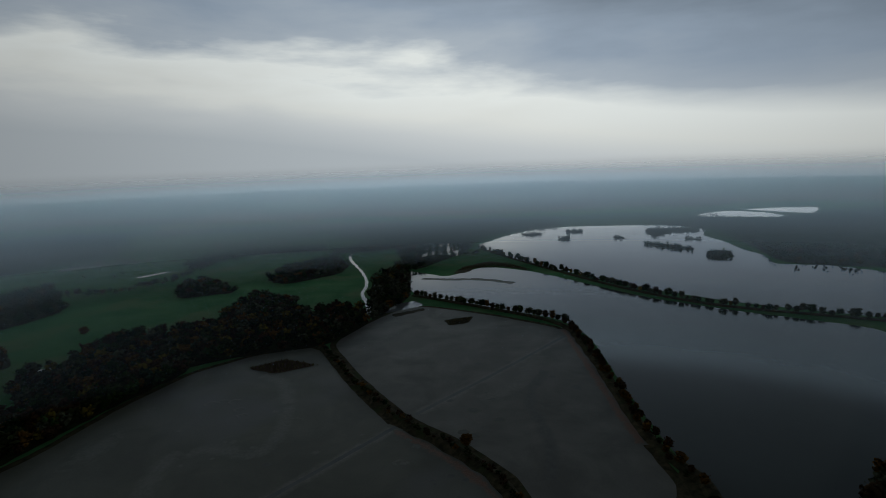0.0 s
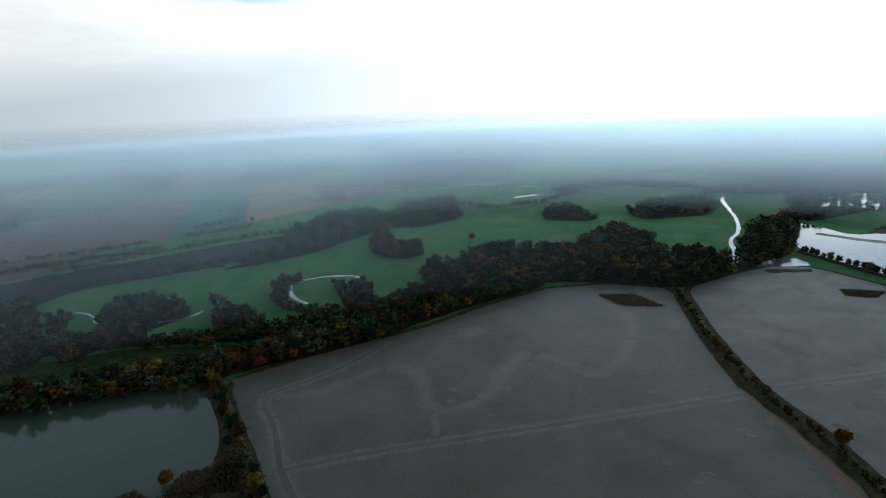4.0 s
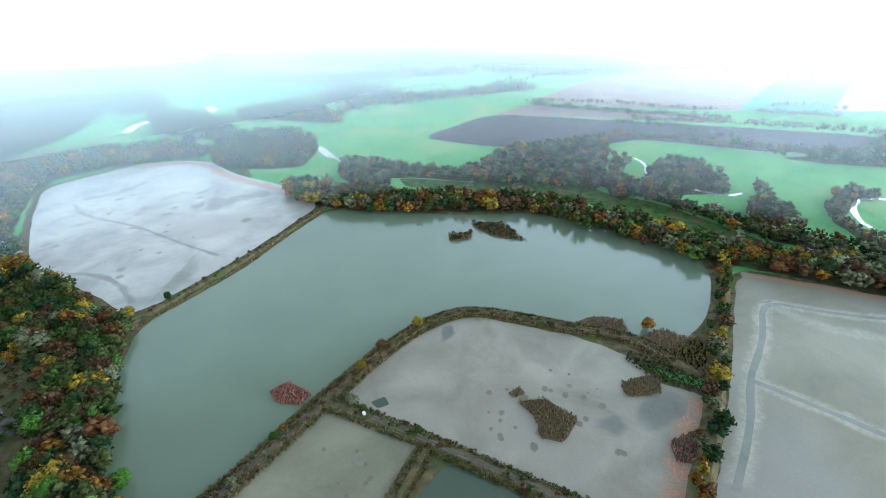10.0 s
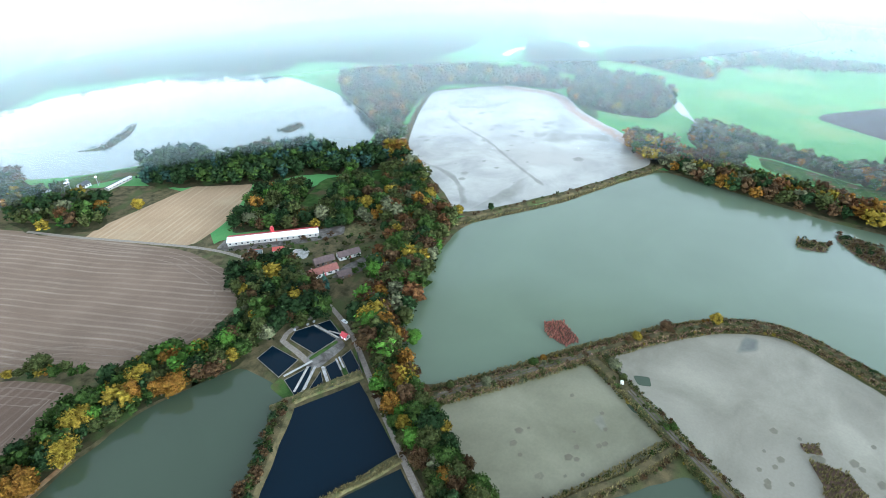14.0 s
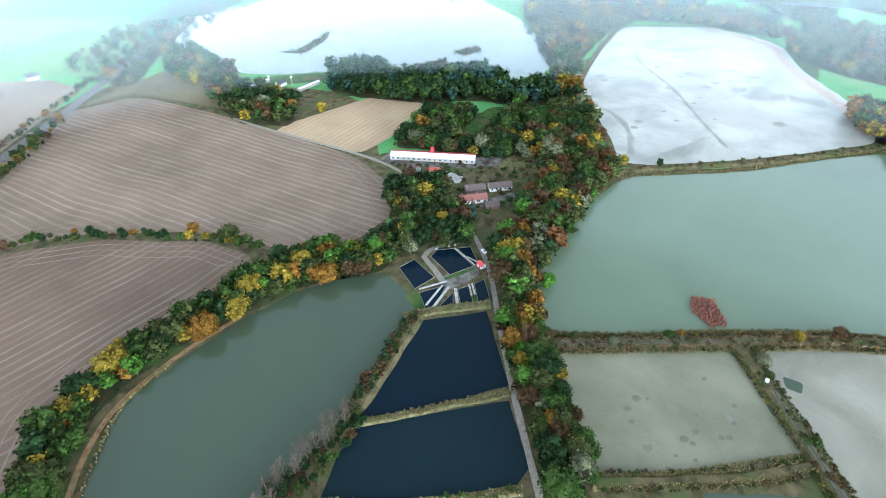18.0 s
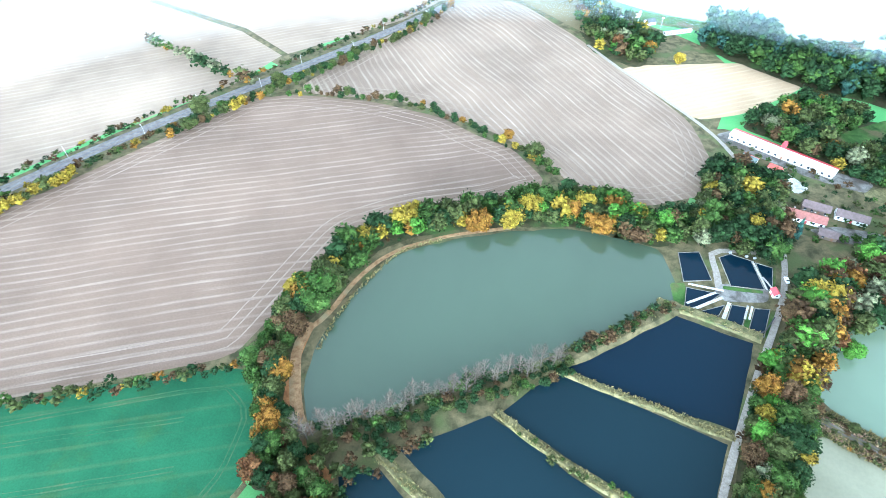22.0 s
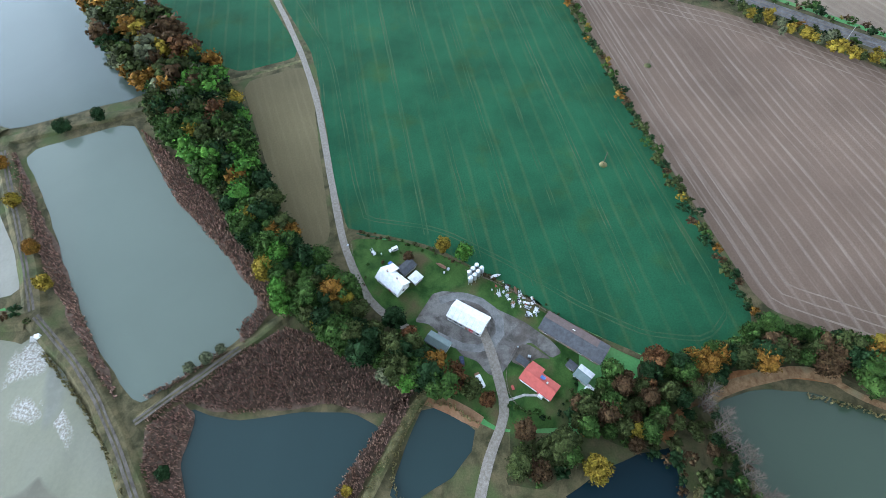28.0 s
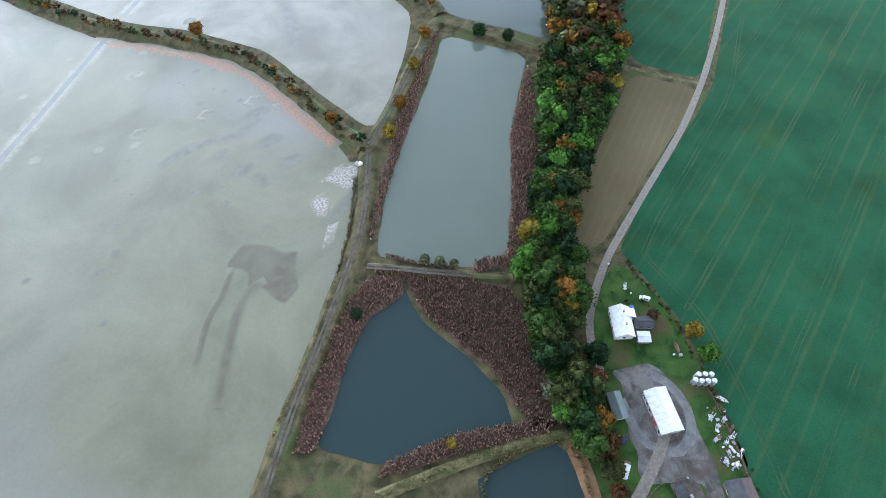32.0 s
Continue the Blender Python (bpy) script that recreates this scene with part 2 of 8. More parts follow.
def leafy(name, colour, spread=0.6):
    """Foliage: every clump its own shade, every tree its own cast."""
    m, n, l, p = node_mat(name)
    geo, info = n.new("ShaderNodeNewGeometry"), n.new("ShaderNodeObjectInfo")
    tex = add(n, "ShaderNodeTexNoise", Scale=0.3, Detail=4.0)
    hsv = add(n, "ShaderNodeHueSaturation", Color=rgb(colour))
    val = n.new("ShaderNodeMapRange")
    val.inputs["To Min"].default_value, val.inputs["To Max"].default_value = 1 - spread, 1 + spread * 1.2
    hue = n.new("ShaderNodeMapRange")
    hue.inputs["To Min"].default_value, hue.inputs["To Max"].default_value = 0.478, 0.53
    half = n.new("ShaderNodeMath")
    half.operation = "ADD"
    l.new(geo.outputs["Position"], tex.inputs["Vector"])
    l.new(geo.outputs["Random Per Island"], val.inputs["Value"])
    l.new(tex.outputs["Fac"], hue.inputs["Value"])
    l.new(hue.outputs[0], hsv.inputs["Hue"])
    own = n.new("ShaderNodeMapRange")
    own.inputs["To Min"].default_value, own.inputs["To Max"].default_value = -0.15, 0.15
    l.new(info.outputs["Random"], own.inputs["Value"])
    l.new(val.outputs[0], half.inputs[0])
    l.new(own.outputs[0], half.inputs[1])
    l.new(hsv.outputs["Color"], p.inputs["Base Color"])
    # leaf by leaf shades and relief within a clump
    leaf = add(n, "ShaderNodeTexNoise", Scale=1.9, Detail=4.0, Roughness=0.7)
    speck, most, bump = n.new("ShaderNodeMapRange"), n.new("ShaderNodeMath"), add(n, "ShaderNodeBump", Strength=0.9, Distance=0.5)
    speck.inputs["From Min"].default_value, speck.inputs["From Max"].default_value = 0.32, 0.68
    speck.inputs["To Min"].default_value, speck.inputs["To Max"].default_value = 0.5, 1.5
    most.operation = "MULTIPLY"
    l.new(geo.outputs["Position"], leaf.inputs["Vector"])
    l.new(leaf.outputs["Fac"], speck.inputs["Value"])
    l.new(leaf.outputs["Fac"], bump.inputs["Height"])
    l.new(half.outputs[0], most.inputs[0])
    l.new(speck.outputs[0], most.inputs[1])
    l.new(most.outputs[0], hsv.inputs["Value"])
    l.new(bump.outputs[0], p.inputs["Normal"])
    p.inputs["Roughness"].default_value = 0.85
    p.inputs["Specular IOR Level"].default_value = 0.04
    return m


def veil(name, rad, profile, share):
    """Painted haze on a see-through shell: colour above 1 makes it glow; profile gives its thickness by height."""
    m, n, l, p = node_mat(name)
    n.remove(p)
    out = n["Material Output"]
    geo, sep = n.new("ShaderNodeNewGeometry"), n.new("ShaderNodeSeparateXYZ")
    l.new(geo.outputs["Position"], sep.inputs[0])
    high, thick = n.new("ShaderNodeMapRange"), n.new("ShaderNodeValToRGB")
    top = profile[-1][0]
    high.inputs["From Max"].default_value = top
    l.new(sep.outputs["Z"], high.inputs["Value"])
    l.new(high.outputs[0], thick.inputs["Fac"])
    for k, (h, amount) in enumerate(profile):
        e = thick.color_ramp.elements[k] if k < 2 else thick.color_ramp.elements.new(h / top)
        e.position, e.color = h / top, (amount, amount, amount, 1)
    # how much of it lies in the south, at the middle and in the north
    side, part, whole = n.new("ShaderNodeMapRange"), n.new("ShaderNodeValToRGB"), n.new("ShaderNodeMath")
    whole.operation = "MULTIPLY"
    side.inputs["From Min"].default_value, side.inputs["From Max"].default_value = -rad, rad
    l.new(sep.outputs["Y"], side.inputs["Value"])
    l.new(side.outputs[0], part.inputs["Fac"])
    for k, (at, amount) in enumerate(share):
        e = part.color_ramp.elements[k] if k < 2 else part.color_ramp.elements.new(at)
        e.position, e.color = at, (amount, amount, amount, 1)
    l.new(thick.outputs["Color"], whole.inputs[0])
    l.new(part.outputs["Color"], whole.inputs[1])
    # translucent colour above 1, strongest to the north, paints the haze's glow
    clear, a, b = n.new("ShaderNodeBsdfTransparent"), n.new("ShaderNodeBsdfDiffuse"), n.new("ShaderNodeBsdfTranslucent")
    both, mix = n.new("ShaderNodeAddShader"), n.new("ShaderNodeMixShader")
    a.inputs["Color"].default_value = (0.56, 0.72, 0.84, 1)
    toward, shell_glow = n.new("ShaderNodeMapRange"), n.new("ShaderNodeVectorMath")
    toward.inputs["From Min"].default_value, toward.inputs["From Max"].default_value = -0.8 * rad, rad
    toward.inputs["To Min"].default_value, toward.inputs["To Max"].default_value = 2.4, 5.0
    shell_glow.operation = "SCALE"
    shell_glow.inputs[0].default_value = (1.84, 2.22, 2.5)
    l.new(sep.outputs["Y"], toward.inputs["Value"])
    l.new(toward.outputs[0], shell_glow.inputs["Scale"])
    l.new(shell_glow.outputs[0], b.inputs["Color"])
    lean, way = n.new("ShaderNodeVectorMath"), n.new("ShaderNodeVectorMath")
    lean.operation, way.operation = "ADD", "NORMALIZE"
    lean.inputs[1].default_value = (0, 0, 1.2)
    l.new(geo.outputs["Normal"], lean.inputs[0])
    l.new(lean.outputs[0], way.inputs[0])
    l.new(way.outputs[0], a.inputs["Normal"])
    l.new(whole.outputs[0], mix.inputs[0])
    l.new(a.outputs[0], both.inputs[0])
    l.new(b.outputs[0], both.inputs[1])
    l.new(clear.outputs[0], mix.inputs[1])
    l.new(both.outputs[0], mix.inputs[2])
    l.new(mix.outputs[0], out.inputs["Surface"])
    return m


M_MEADOW = mottled("meadow_grass", (0.062, 0.20, 0.062), (0.108, 0.265, 0.088), 0.02, 1.2, third=(0.145, 0.24, 0.09), grain=0.3)
M_LAWN = mottled("lawn", (0.018, 0.046, 0.01), (0.06, 0.112, 0.026), 0.12, 1.5, third=(0.085, 0.07, 0.034), third_scale=0.06)
M_BANK = mottled("bank_grass", (0.036, 0.036, 0.017), (0.122, 0.1, 0.052), 0.16, 1.6, third=(0.066, 0.08, 0.03), third_scale=0.05)
M_STRAW = mottled("dry_grass", (0.06, 0.062, 0.026), (0.175, 0.15, 0.075), 0.3, 1.8, third=(0.06, 0.075, 0.026), third_scale=0.12)
M_SILT = mottled("dark_silt", (0.11, 0.12, 0.10), (0.17, 0.17, 0.14), 0.05, 0.9, 0.5, 0.1, grain=0.16)
M_RUST = mottled("rusty_leaves", (0.20, 0.10, 0.05), (0.30, 0.19, 0.11), 0.09, 1.2)
M_LAKE = water("green_lake", (0.10, 0.136, 0.092), 0.13, 0.03, 0.8)
M_LAKE2 = water("grey_lake", (0.052, 0.068, 0.056), 0.10, 0.03, 0.42)
M_POND = water("silty_pond", (0.042, 0.062, 0.039), 0.06, 0.014, 0.95)
M_POND2 = water("grey_pond", (0.105, 0.125, 0.102), 0.08, 0.015)
M_DEEP = water("deep_pond", (0.003, 0.010, 0.018), 0.05, 0.01, 0.18)
M_DEEP2 = water("dark_pond", (0.007, 0.016, 0.021), 0.05, 0.01, 0.13)
M_TARN = water("slate_pond", (0.020, 0.036, 0.036), 0.05, 0.012, 0.4)
M_RIVER = water("river", (0.16, 0.16, 0.15), 0.15, 0.03)
M_TILL = rows_mat("tilled_soil", (0.122, 0.083, 0.06), (0.226, 0.174, 0.136), radians(25), 5.5, 0.7, (0.55, 1.0), (0.012, 0.3), None, 16.0)
M_TILL2 = rows_mat("tilled_soil_far", (0.148, 0.105, 0.076), (0.28, 0.222, 0.174), radians(127), 5.5, 0.7, (0.55, 1.0), (0.012, 0.3), None, 26.0)
M_PLOUGH = rows_mat("ploughed_earth", (0.045, 0.038, 0.042), (0.08, 0.065, 0.06), radians(100), 12.0, 0.5)
M_STUBBLE = rows_mat("stubble", (0.30, 0.21, 0.13), (0.42, 0.33, 0.22), radians(32), 5.0, 0.5, tint=(0.33, 0.25, 0.16))
M_BROWN = rows_mat("brown_field", (0.17, 0.12, 0.10), (0.25, 0.19, 0.16), radians(20), 14.0, 0.4)
# paler and bluer than M_WHEAT, laid on distant fields only
M_TEAL = rows_mat("blue_green_field_far", (0.04, 0.17, 0.12), (0.07, 0.2, 0.13), radians(20), 14.0, 0.4)
M_WHEAT = rows_mat("winter_wheat", (0.014, 0.068, 0.031), (0.094, 0.104, 0.042), radians(22.5), 9.0, 0.3, (0.86, 1.0), (0.03, 0.32), (0.026, 0.064, 0.02), 5.0)
M_TILL_FAR = rows_mat("pale_tilled_soil", (0.185, 0.137, 0.10), (0.28, 0.226, 0.178), radians(38), 6.0, 0.6, (0.55, 1.0), (0.012, 0.3), None, 20.0)
M_PASTURE = mottled("pale_pasture", (0.10, 0.20, 0.075), (0.16, 0.26, 0.10), 0.01, 0.8, grain=0.3)
M_FALLOW = rows_mat("fallow", (0.115, 0.095, 0.05), (0.2, 0.165, 0.1), radians(32), 4.0, 0.2, (0.5, 1.0))
M_TRACK = mottled("gravel_track", (0.175, 0.152, 0.125), (0.27, 0.24, 0.205), 0.9, 3.5)
M_YARD = mottled("worn_yard", (0.075, 0.068, 0.06), (0.18, 0.168, 0.155), 0.16, 2.0, third=(0.085, 0.07, 0.06), third_scale=0.07, lo=0.4, hi=0.6)
M_BALLAST = mottled("railway_ballast", (0.09, 0.085, 0.085), (0.17, 0.16, 0.16), 0.3, 3.0)
M_CONCRETE = mottled("pale_concrete", (0.25, 0.24, 0.22), (0.46, 0.45, 0.43), 0.4, 3.0)
M_KERB = mottled("weathered_kerb", (0.10, 0.098, 0.085), (0.21, 0.205, 0.185), 0.5, 3.0)
M_BARK = mottled("bark", (0.06, 0.045, 0.03), (0.14, 0.11, 0.085), 0.8, 4.0)
M_GREYBARK = mottled("grey_twigs", (0.052, 0.043, 0.034), (0.10, 0.083, 0.067), 0.8, 4.0)
# litter colour darkened to paint the shade between trees
M_DARK_FLOOR = mottled("leaf_litter", (0.022, 0.03, 0.012), (0.06, 0.05, 0.025), 0.15, 1.5, third=(0.05, 0.085, 0.025), third_scale=0.05)
M_LITTER = mottled("fallen_leaves", (0.15, 0.085, 0.04), (0.30, 0.19, 0.10), 0.35, 2.2, third=(0.20, 0.16, 0.09), third_scale=0.08)
M_REED = leafy("brown_reeds", (0.25, 0.155, 0.118), 0.6)
M_SEDGE = leafy("olive_sedge", (0.16, 0.135, 0.06), 0.45)
M_REDREED = leafy("russet_reeds", (0.26, 0.11, 0.085), 0.4)
LEAVES = {
    "dark": leafy("dark_green_leaves", (0.014, 0.028, 0.010)),
    "green": leafy("green_leaves", (0.03, 0.053, 0.012)),
    "olive": leafy("olive_leaves", (0.036, 0.044, 0.014)),
    "bright": leafy("fresh_green_leaves", (0.048, 0.105, 0.016)),
    "willow": leafy("grey_green_leaves", (0.078, 0.083, 0.046)),
    "yellow": leafy("yellow_leaves", (0.145, 0.105, 0.015)),
    "orange": leafy("orange_leaves", (0.125, 0.062, 0.012)),
    "russet": leafy("russet_leaves", (0.07, 0.033, 0.014)),
    "brown": leafy("brown_leaves", (0.05, 0.03, 0.015)),
    "conifer": leafy("conifer_needles", (0.02, 0.045, 0.035)),
}



# each drained floor, and what stains it: the floor's own colour fades into the stain's
FLOORS = {
    "A": dict(dark=(0.112, 0.111, 0.07), light=(0.184, 0.18, 0.122), scale=0.016, fine=0.7, rough=0.56, bump=0.05, third=(0.185, 0.18, 0.158), third_scale=0.006, grain=0.16),
    "B": dict(dark=(0.135, 0.127, 0.096), light=(0.225, 0.215, 0.168), scale=0.025, fine=0.8, rough=0.58, bump=0.06, third=(0.185, 0.175, 0.138), grain=0.16),
    "W": dict(dark=(0.19, 0.19, 0.172), light=(0.35, 0.345, 0.31), scale=0.022, fine=0.8, rough=0.36, bump=0.05, third=(0.30, 0.29, 0.26), grain=0.16),
}
STAINS = {
    "damp": ((0.108, 0.108, 0.088), (0.152, 0.15, 0.122), 0.85, 0.05),
    "wet": ((0.07, 0.078, 0.068), (0.10, 0.108, 0.092), 0.95, 0.05),
    "seep": ((0.082, 0.076, 0.05), (0.112, 0.104, 0.07), 0.95, 0.05),
    "pale": ((0.22, 0.22, 0.165), (0.29, 0.285, 0.225), 0.5, 0.1),
    "scour": ((0.17, 0.135, 0.11), (0.46, 0.44, 0.41), 0.75, 0.28),
    "spoil": ((0.24, 0.235, 0.18), (0.30, 0.295, 0.235), 0.75, 0.1),
    "rust": ((0.24, 0.115, 0.06), (0.30, 0.17, 0.105), 0.92, 0.2),
}
_stained = {}


def stained(floor, kind):
    if (floor, kind) in _stained:
        return _stained[floor, kind]
    dark, light, most, size = STAINS[kind]
    m = mottled(kind + "_on_mud", **FLOORS[floor])
    n, l = m.node_tree.nodes, m.node_tree.links
    p = n["Principled BSDF"]
    cover = n.new("ShaderNodeAttribute")
    cover.attribute_name = "cover"
    geo = n.new("ShaderNodeNewGeometry")
    tex = add(n, "ShaderNodeTexNoise", Scale=size, Detail=6.0, Roughness=0.62)
    tex2 = add(n, "ShaderNodeTexNoise", Scale=size * 4, Detail=5.0, Roughness=0.6)
    both, cut = n.new("ShaderNodeMath"), n.new("ShaderNodeMapRange")
    both.operation = "MULTIPLY_ADD"
    both.inputs[1].default_value = 2.4
    cut.interpolation_type = "SMOOTHSTEP"
    cut.inputs["From Min"].default_value, cut.inputs["From Max"].default_value = 1.1, 2.5
    cut.inputs["To Max"].default_value = most
    rim, edge = n.new("ShaderNodeMapRange"), n.new("ShaderNodeMath")
    rim.inputs["From Max"].default_value = 0.4
    edge.operation = "MULTIPLY"
    ramp = n.new("ShaderNodeValToRGB")
    ramp.color_ramp.elements[0].position, ramp.color_ramp.elements[0].color = 0.4, rgb(dark)
    ramp.color_ramp.elements[1].position, ramp.color_ramp.elements[1].color = 0.62, rgb(light)
    mix = n.new("ShaderNodeMix")
    mix.data_type = "RGBA"
    l.new(geo.outputs["Position"], tex.inputs["Vector"])
    l.new(geo.outputs["Position"], tex2.inputs["Vector"])
    l.new(tex.outputs["Fac"], both.inputs[0])
    l.new(cover.outputs["Fac"], both.inputs[2])
    l.new(cover.outputs["Fac"], rim.inputs["Value"])
    l.new(both.outputs[0], cut.inputs["Value"])
    l.new(cut.outputs[0], edge.inputs[0])
    l.new(rim.outputs[0], edge.inputs[1])
    l.new(tex2.outputs["Fac"], ramp.inputs["Fac"])
    l.new(p.inputs["Base Color"].links[0].from_socket, mix.inputs["A"])
    l.new(ramp.outputs["Color"], mix.inputs["B"])
    l.new(edge.outputs[0], mix.inputs["Factor"])
    l.new(mix.outputs["Result"], p.inputs["Base Color"])
    _stained[floor, kind] = m
    return m


M_MUD_A, M_MUD_B, M_MUD_W = (mottled("drained_mud", **FLOORS[k]) for k in "ABW")

# ---- builders ----
def mesh(name, verts, faces, mats, idx=None, smooth=False):
    me = bpy.data.meshes.new(name)
    me.from_pydata([tuple(v) for v in verts], [], [tuple(f) for f in faces])
    for m in mats if isinstance(mats, (list, tuple)) else [mats]:
        me.materials.append(m)
    if idx is not None:
        me.polygons.foreach_set("material_index", np.asarray(idx, dtype=np.int32))
    if smooth:
        me.polygons.foreach_set("use_smooth", np.ones(len(me.polygons), dtype=bool))
    me.update()
    return me


def child(name, me, parent, label=""):
    ob = new(name, me)
    ob.parent = parent
    if label:
        tagged(ob, label)
    return ob


def rounded(pts, steps=2):
    """Cut the corners of a closed outline."""
    p = np.array(pts, float)
    for _ in range(steps):
        q = np.roll(p, -1, axis=0)
        p = np.stack([p * 0.87 + q * 0.13, p * 0.13 + q * 0.87], 1).reshape(-1, 2)
    return p


def eased(pts, steps=2):
    """Cut the corners of an open line."""
    p = np.array(pts, float)
    for _ in range(steps):
        a, b = p[:-1], p[1:]
        mid = np.stack([a * 0.75 + b * 0.25, a * 0.25 + b * 0.75], 1).reshape(-1, 2)
        p = np.vstack([p[:1], mid, p[-1:]])
    return p


def ragged(p, amp, step=4.0):
    """A finer outline that wanders a little, as a shore does."""
    out = []
    for a, b in zip(p, np.roll(p, -1, axis=0)):
        n = max(1, int(np.hypot(*(b - a)) / step))
        out += [a + (b - a) * k / n for k in range(n)]
    return np.array([(x + amp * noise.noise((x * 0.09, y * 0.09, 3.1)), y + amp * noise.noise((x * 0.09, y * 0.09, 9.7))) for x, y in out])


def sheet(name, pts, z, mat, label="", category="", rim=0.0, steps=2, wander=0.8):
    p = rounded(pts, steps) if steps else np.array(pts, float)
    if wander:
        p = ragged(p, wander, 5.0)
    v3 = [Vector((x, y, z)) for x, y in p]
    from_tess = tessellate([v3])
    ob = new(name, mesh(name, v3, from_tess, mat))
    return tagged(ob, label, category, kind="structure")


def tessellate(polys):
    bm = bmesh.new()
    vs = [bm.verts.new(v) for v in polys[0]]
    edges = [bm.edges.new((vs[i], vs[(i + 1) % len(vs)])) for i in range(len(vs))]
    bmesh.ops.triangle_fill(bm, edges=edges, use_beauty=True, use_dissolve=False)
    bm.verts.index_update()
    faces = [[v.index for v in f.verts] for f in bm.faces]
    up = sum(f.normal.z for f in bm.faces) >= 0
    bm.free()
    return faces if up else [f[::-1] for f in faces]


def line_frames(pts, step=6.0, steps=2):
    p = eased(pts, steps)
    d = np.r_[0, np.cumsum(np.hypot(*np.diff(p, axis=0).T))]
    s = np.linspace(0, d[-1], max(2, int(d[-1] / step) + 1))
    c = np.c_[np.interp(s, d, p[:, 0]), np.interp(s, d, p[:, 1])]
    t = np.gradient(c, axis=0)
    t /= np.hypot(*t.T)[:, None] + 1e-9
    return c, np.c_[-t[:, 1], t[:, 0]]


def strip_mesh(name, pts, profile, mat, step=6.0, wander=0.0, climb=0.0):
    """A long body of one cross-section, (across, height) pairs, along a line."""
    c, nrm = line_frames(pts, step)
    k = len(profile)
    verts, faces = [], []
    for i, (a, b) in enumerate(zip(c, nrm)):
        for j, (u, h) in enumerate(profile):
            w = wander * noise.noise((a[0] * 0.07 + j, a[1] * 0.07, j * 3.3))
            verts.append((a[0] + b[0] * (u + w), a[1] + b[1] * (u + w), h + climb * i / len(c)))
    for i in range(len(c) - 1):
        for j in range(k - 1):
            faces.append((i * k + j, i * k + j + 1, (i + 1) * k + j + 1, (i + 1) * k + j))
    return mesh(name, verts, [f[::-1] for f in faces], mat)


def ribbon(name, pts, width, z, mat, label="", category="", wander=0.3, kind="structure", step=6.0, climb=0.0):
    ob = new(name, strip_mesh(name, pts, [(-width / 2, z), (width / 2, z)], mat, step, wander, climb))
    return tagged(ob, label, category, kind=kind)


def dike(pts, top, base, height, mat, label):
    ob = new("dike", strip_mesh("dike", pts, [(-base / 2, -0.2), (-top / 2, height), (0, height + 0.1), (top / 2, height), (base / 2, -0.2)], mat, 3.5, 1.1))
    return tagged(ob, label, "dike", kind="structure")


def covered(me, values):
    a = me.attributes.new("cover", "FLOAT", "POINT")
    a.data.foreach_set("value", np.asarray(values, dtype=np.float32))
    return me


def floor_at(pts):
    """Which drained floor lies under the middle of a line."""
    x, y = np.mean(np.array(pts, float), axis=0)
    if x < -240 and y < -180:
        return "W"
    return "B" if (x < -146 and -130 < y < 110 and x < -206 + (y + 95) * 0.388) or x > 18 + abs(y - 250) * 0.35 or y > 480 - 0.8 * x or (x > -40 and y > 400) else "A"


def soft_sheet(name, pts, z, kind, label, category, wander=2.0, soft=6.0):
    """A flat patch that fades out at its rim."""
    size = float(np.ptp(np.array(pts, float), axis=0).min())
    p = ragged(rounded(pts, 3), min(wander, 0.09 * size), 3.0)
    x, y = p[:, 0], p[:, 1]
    area = 0.5 * float(np.sum(x * np.roll(y, -1) - np.roll(x, -1) * y))
    if area < 0:
        p = p[::-1]
    d = min(soft, 0.26 * abs(area) ** 0.5)
    t = np.roll(p, -1, axis=0) - np.roll(p, 1, axis=0)
    for _ in range(4):
        t = (np.roll(t, 1, axis=0) + t + np.roll(t, -1, axis=0)) / 3
    t /= np.hypot(*t.T)[:, None] + 1e-9
    nrm, k = np.c_[-t[:, 1], t[:, 0]], len(p)
    mid = p.mean(axis=0)
    if kind == "seep":
        rows = [np.c_[p + nrm * d * f, np.full(k, h)] for f, h in ((-0.4, 0.094), (0.15, z), (0.5, z))]
    else:
        rows = [np.c_[mid + (p - mid) * f, np.full(k, h)] for f, h in ((1.2, 0.094), (0.85, z), (0.5, z))]
    faces = [(r * k + i, r * k + (i + 1) % k, (r + 1) * k + (i + 1) % k, (r + 1) * k + i) for r in range(2) for i in range(k)]
    faces += [[2 * k + i for i in f] for f in tessellate([[Vector(q) for q in rows[2]]])]
    me = mesh(name, np.vstack(rows), faces, stained(floor_at(pts), kind))
    return tagged(new(name, covered(me, np.repeat([0.0, 0.55, 1.0], k))), label, category, kind="structure")


def soft_ribbon(name, pts, width, z, kind, label, category, wander=0.3, climb=0.0):
    """A band that fades out to both sides."""
    me = strip_mesh(name, pts, [(-width * 0.85, 0.094), (-width * 0.2, z), (width * 0.2, z), (width * 0.85, 0.094)], stained(floor_at(pts), kind), 5.0, wander, climb + 0.015)
    fade = np.tile([0.0, 1.0, 1.0, 0.0], len(me.vertices) // 4)
    fade[:4] = fade[-4:] = 0.0
    return tagged(new(name, covered(me, fade)), label, category, kind="structure")


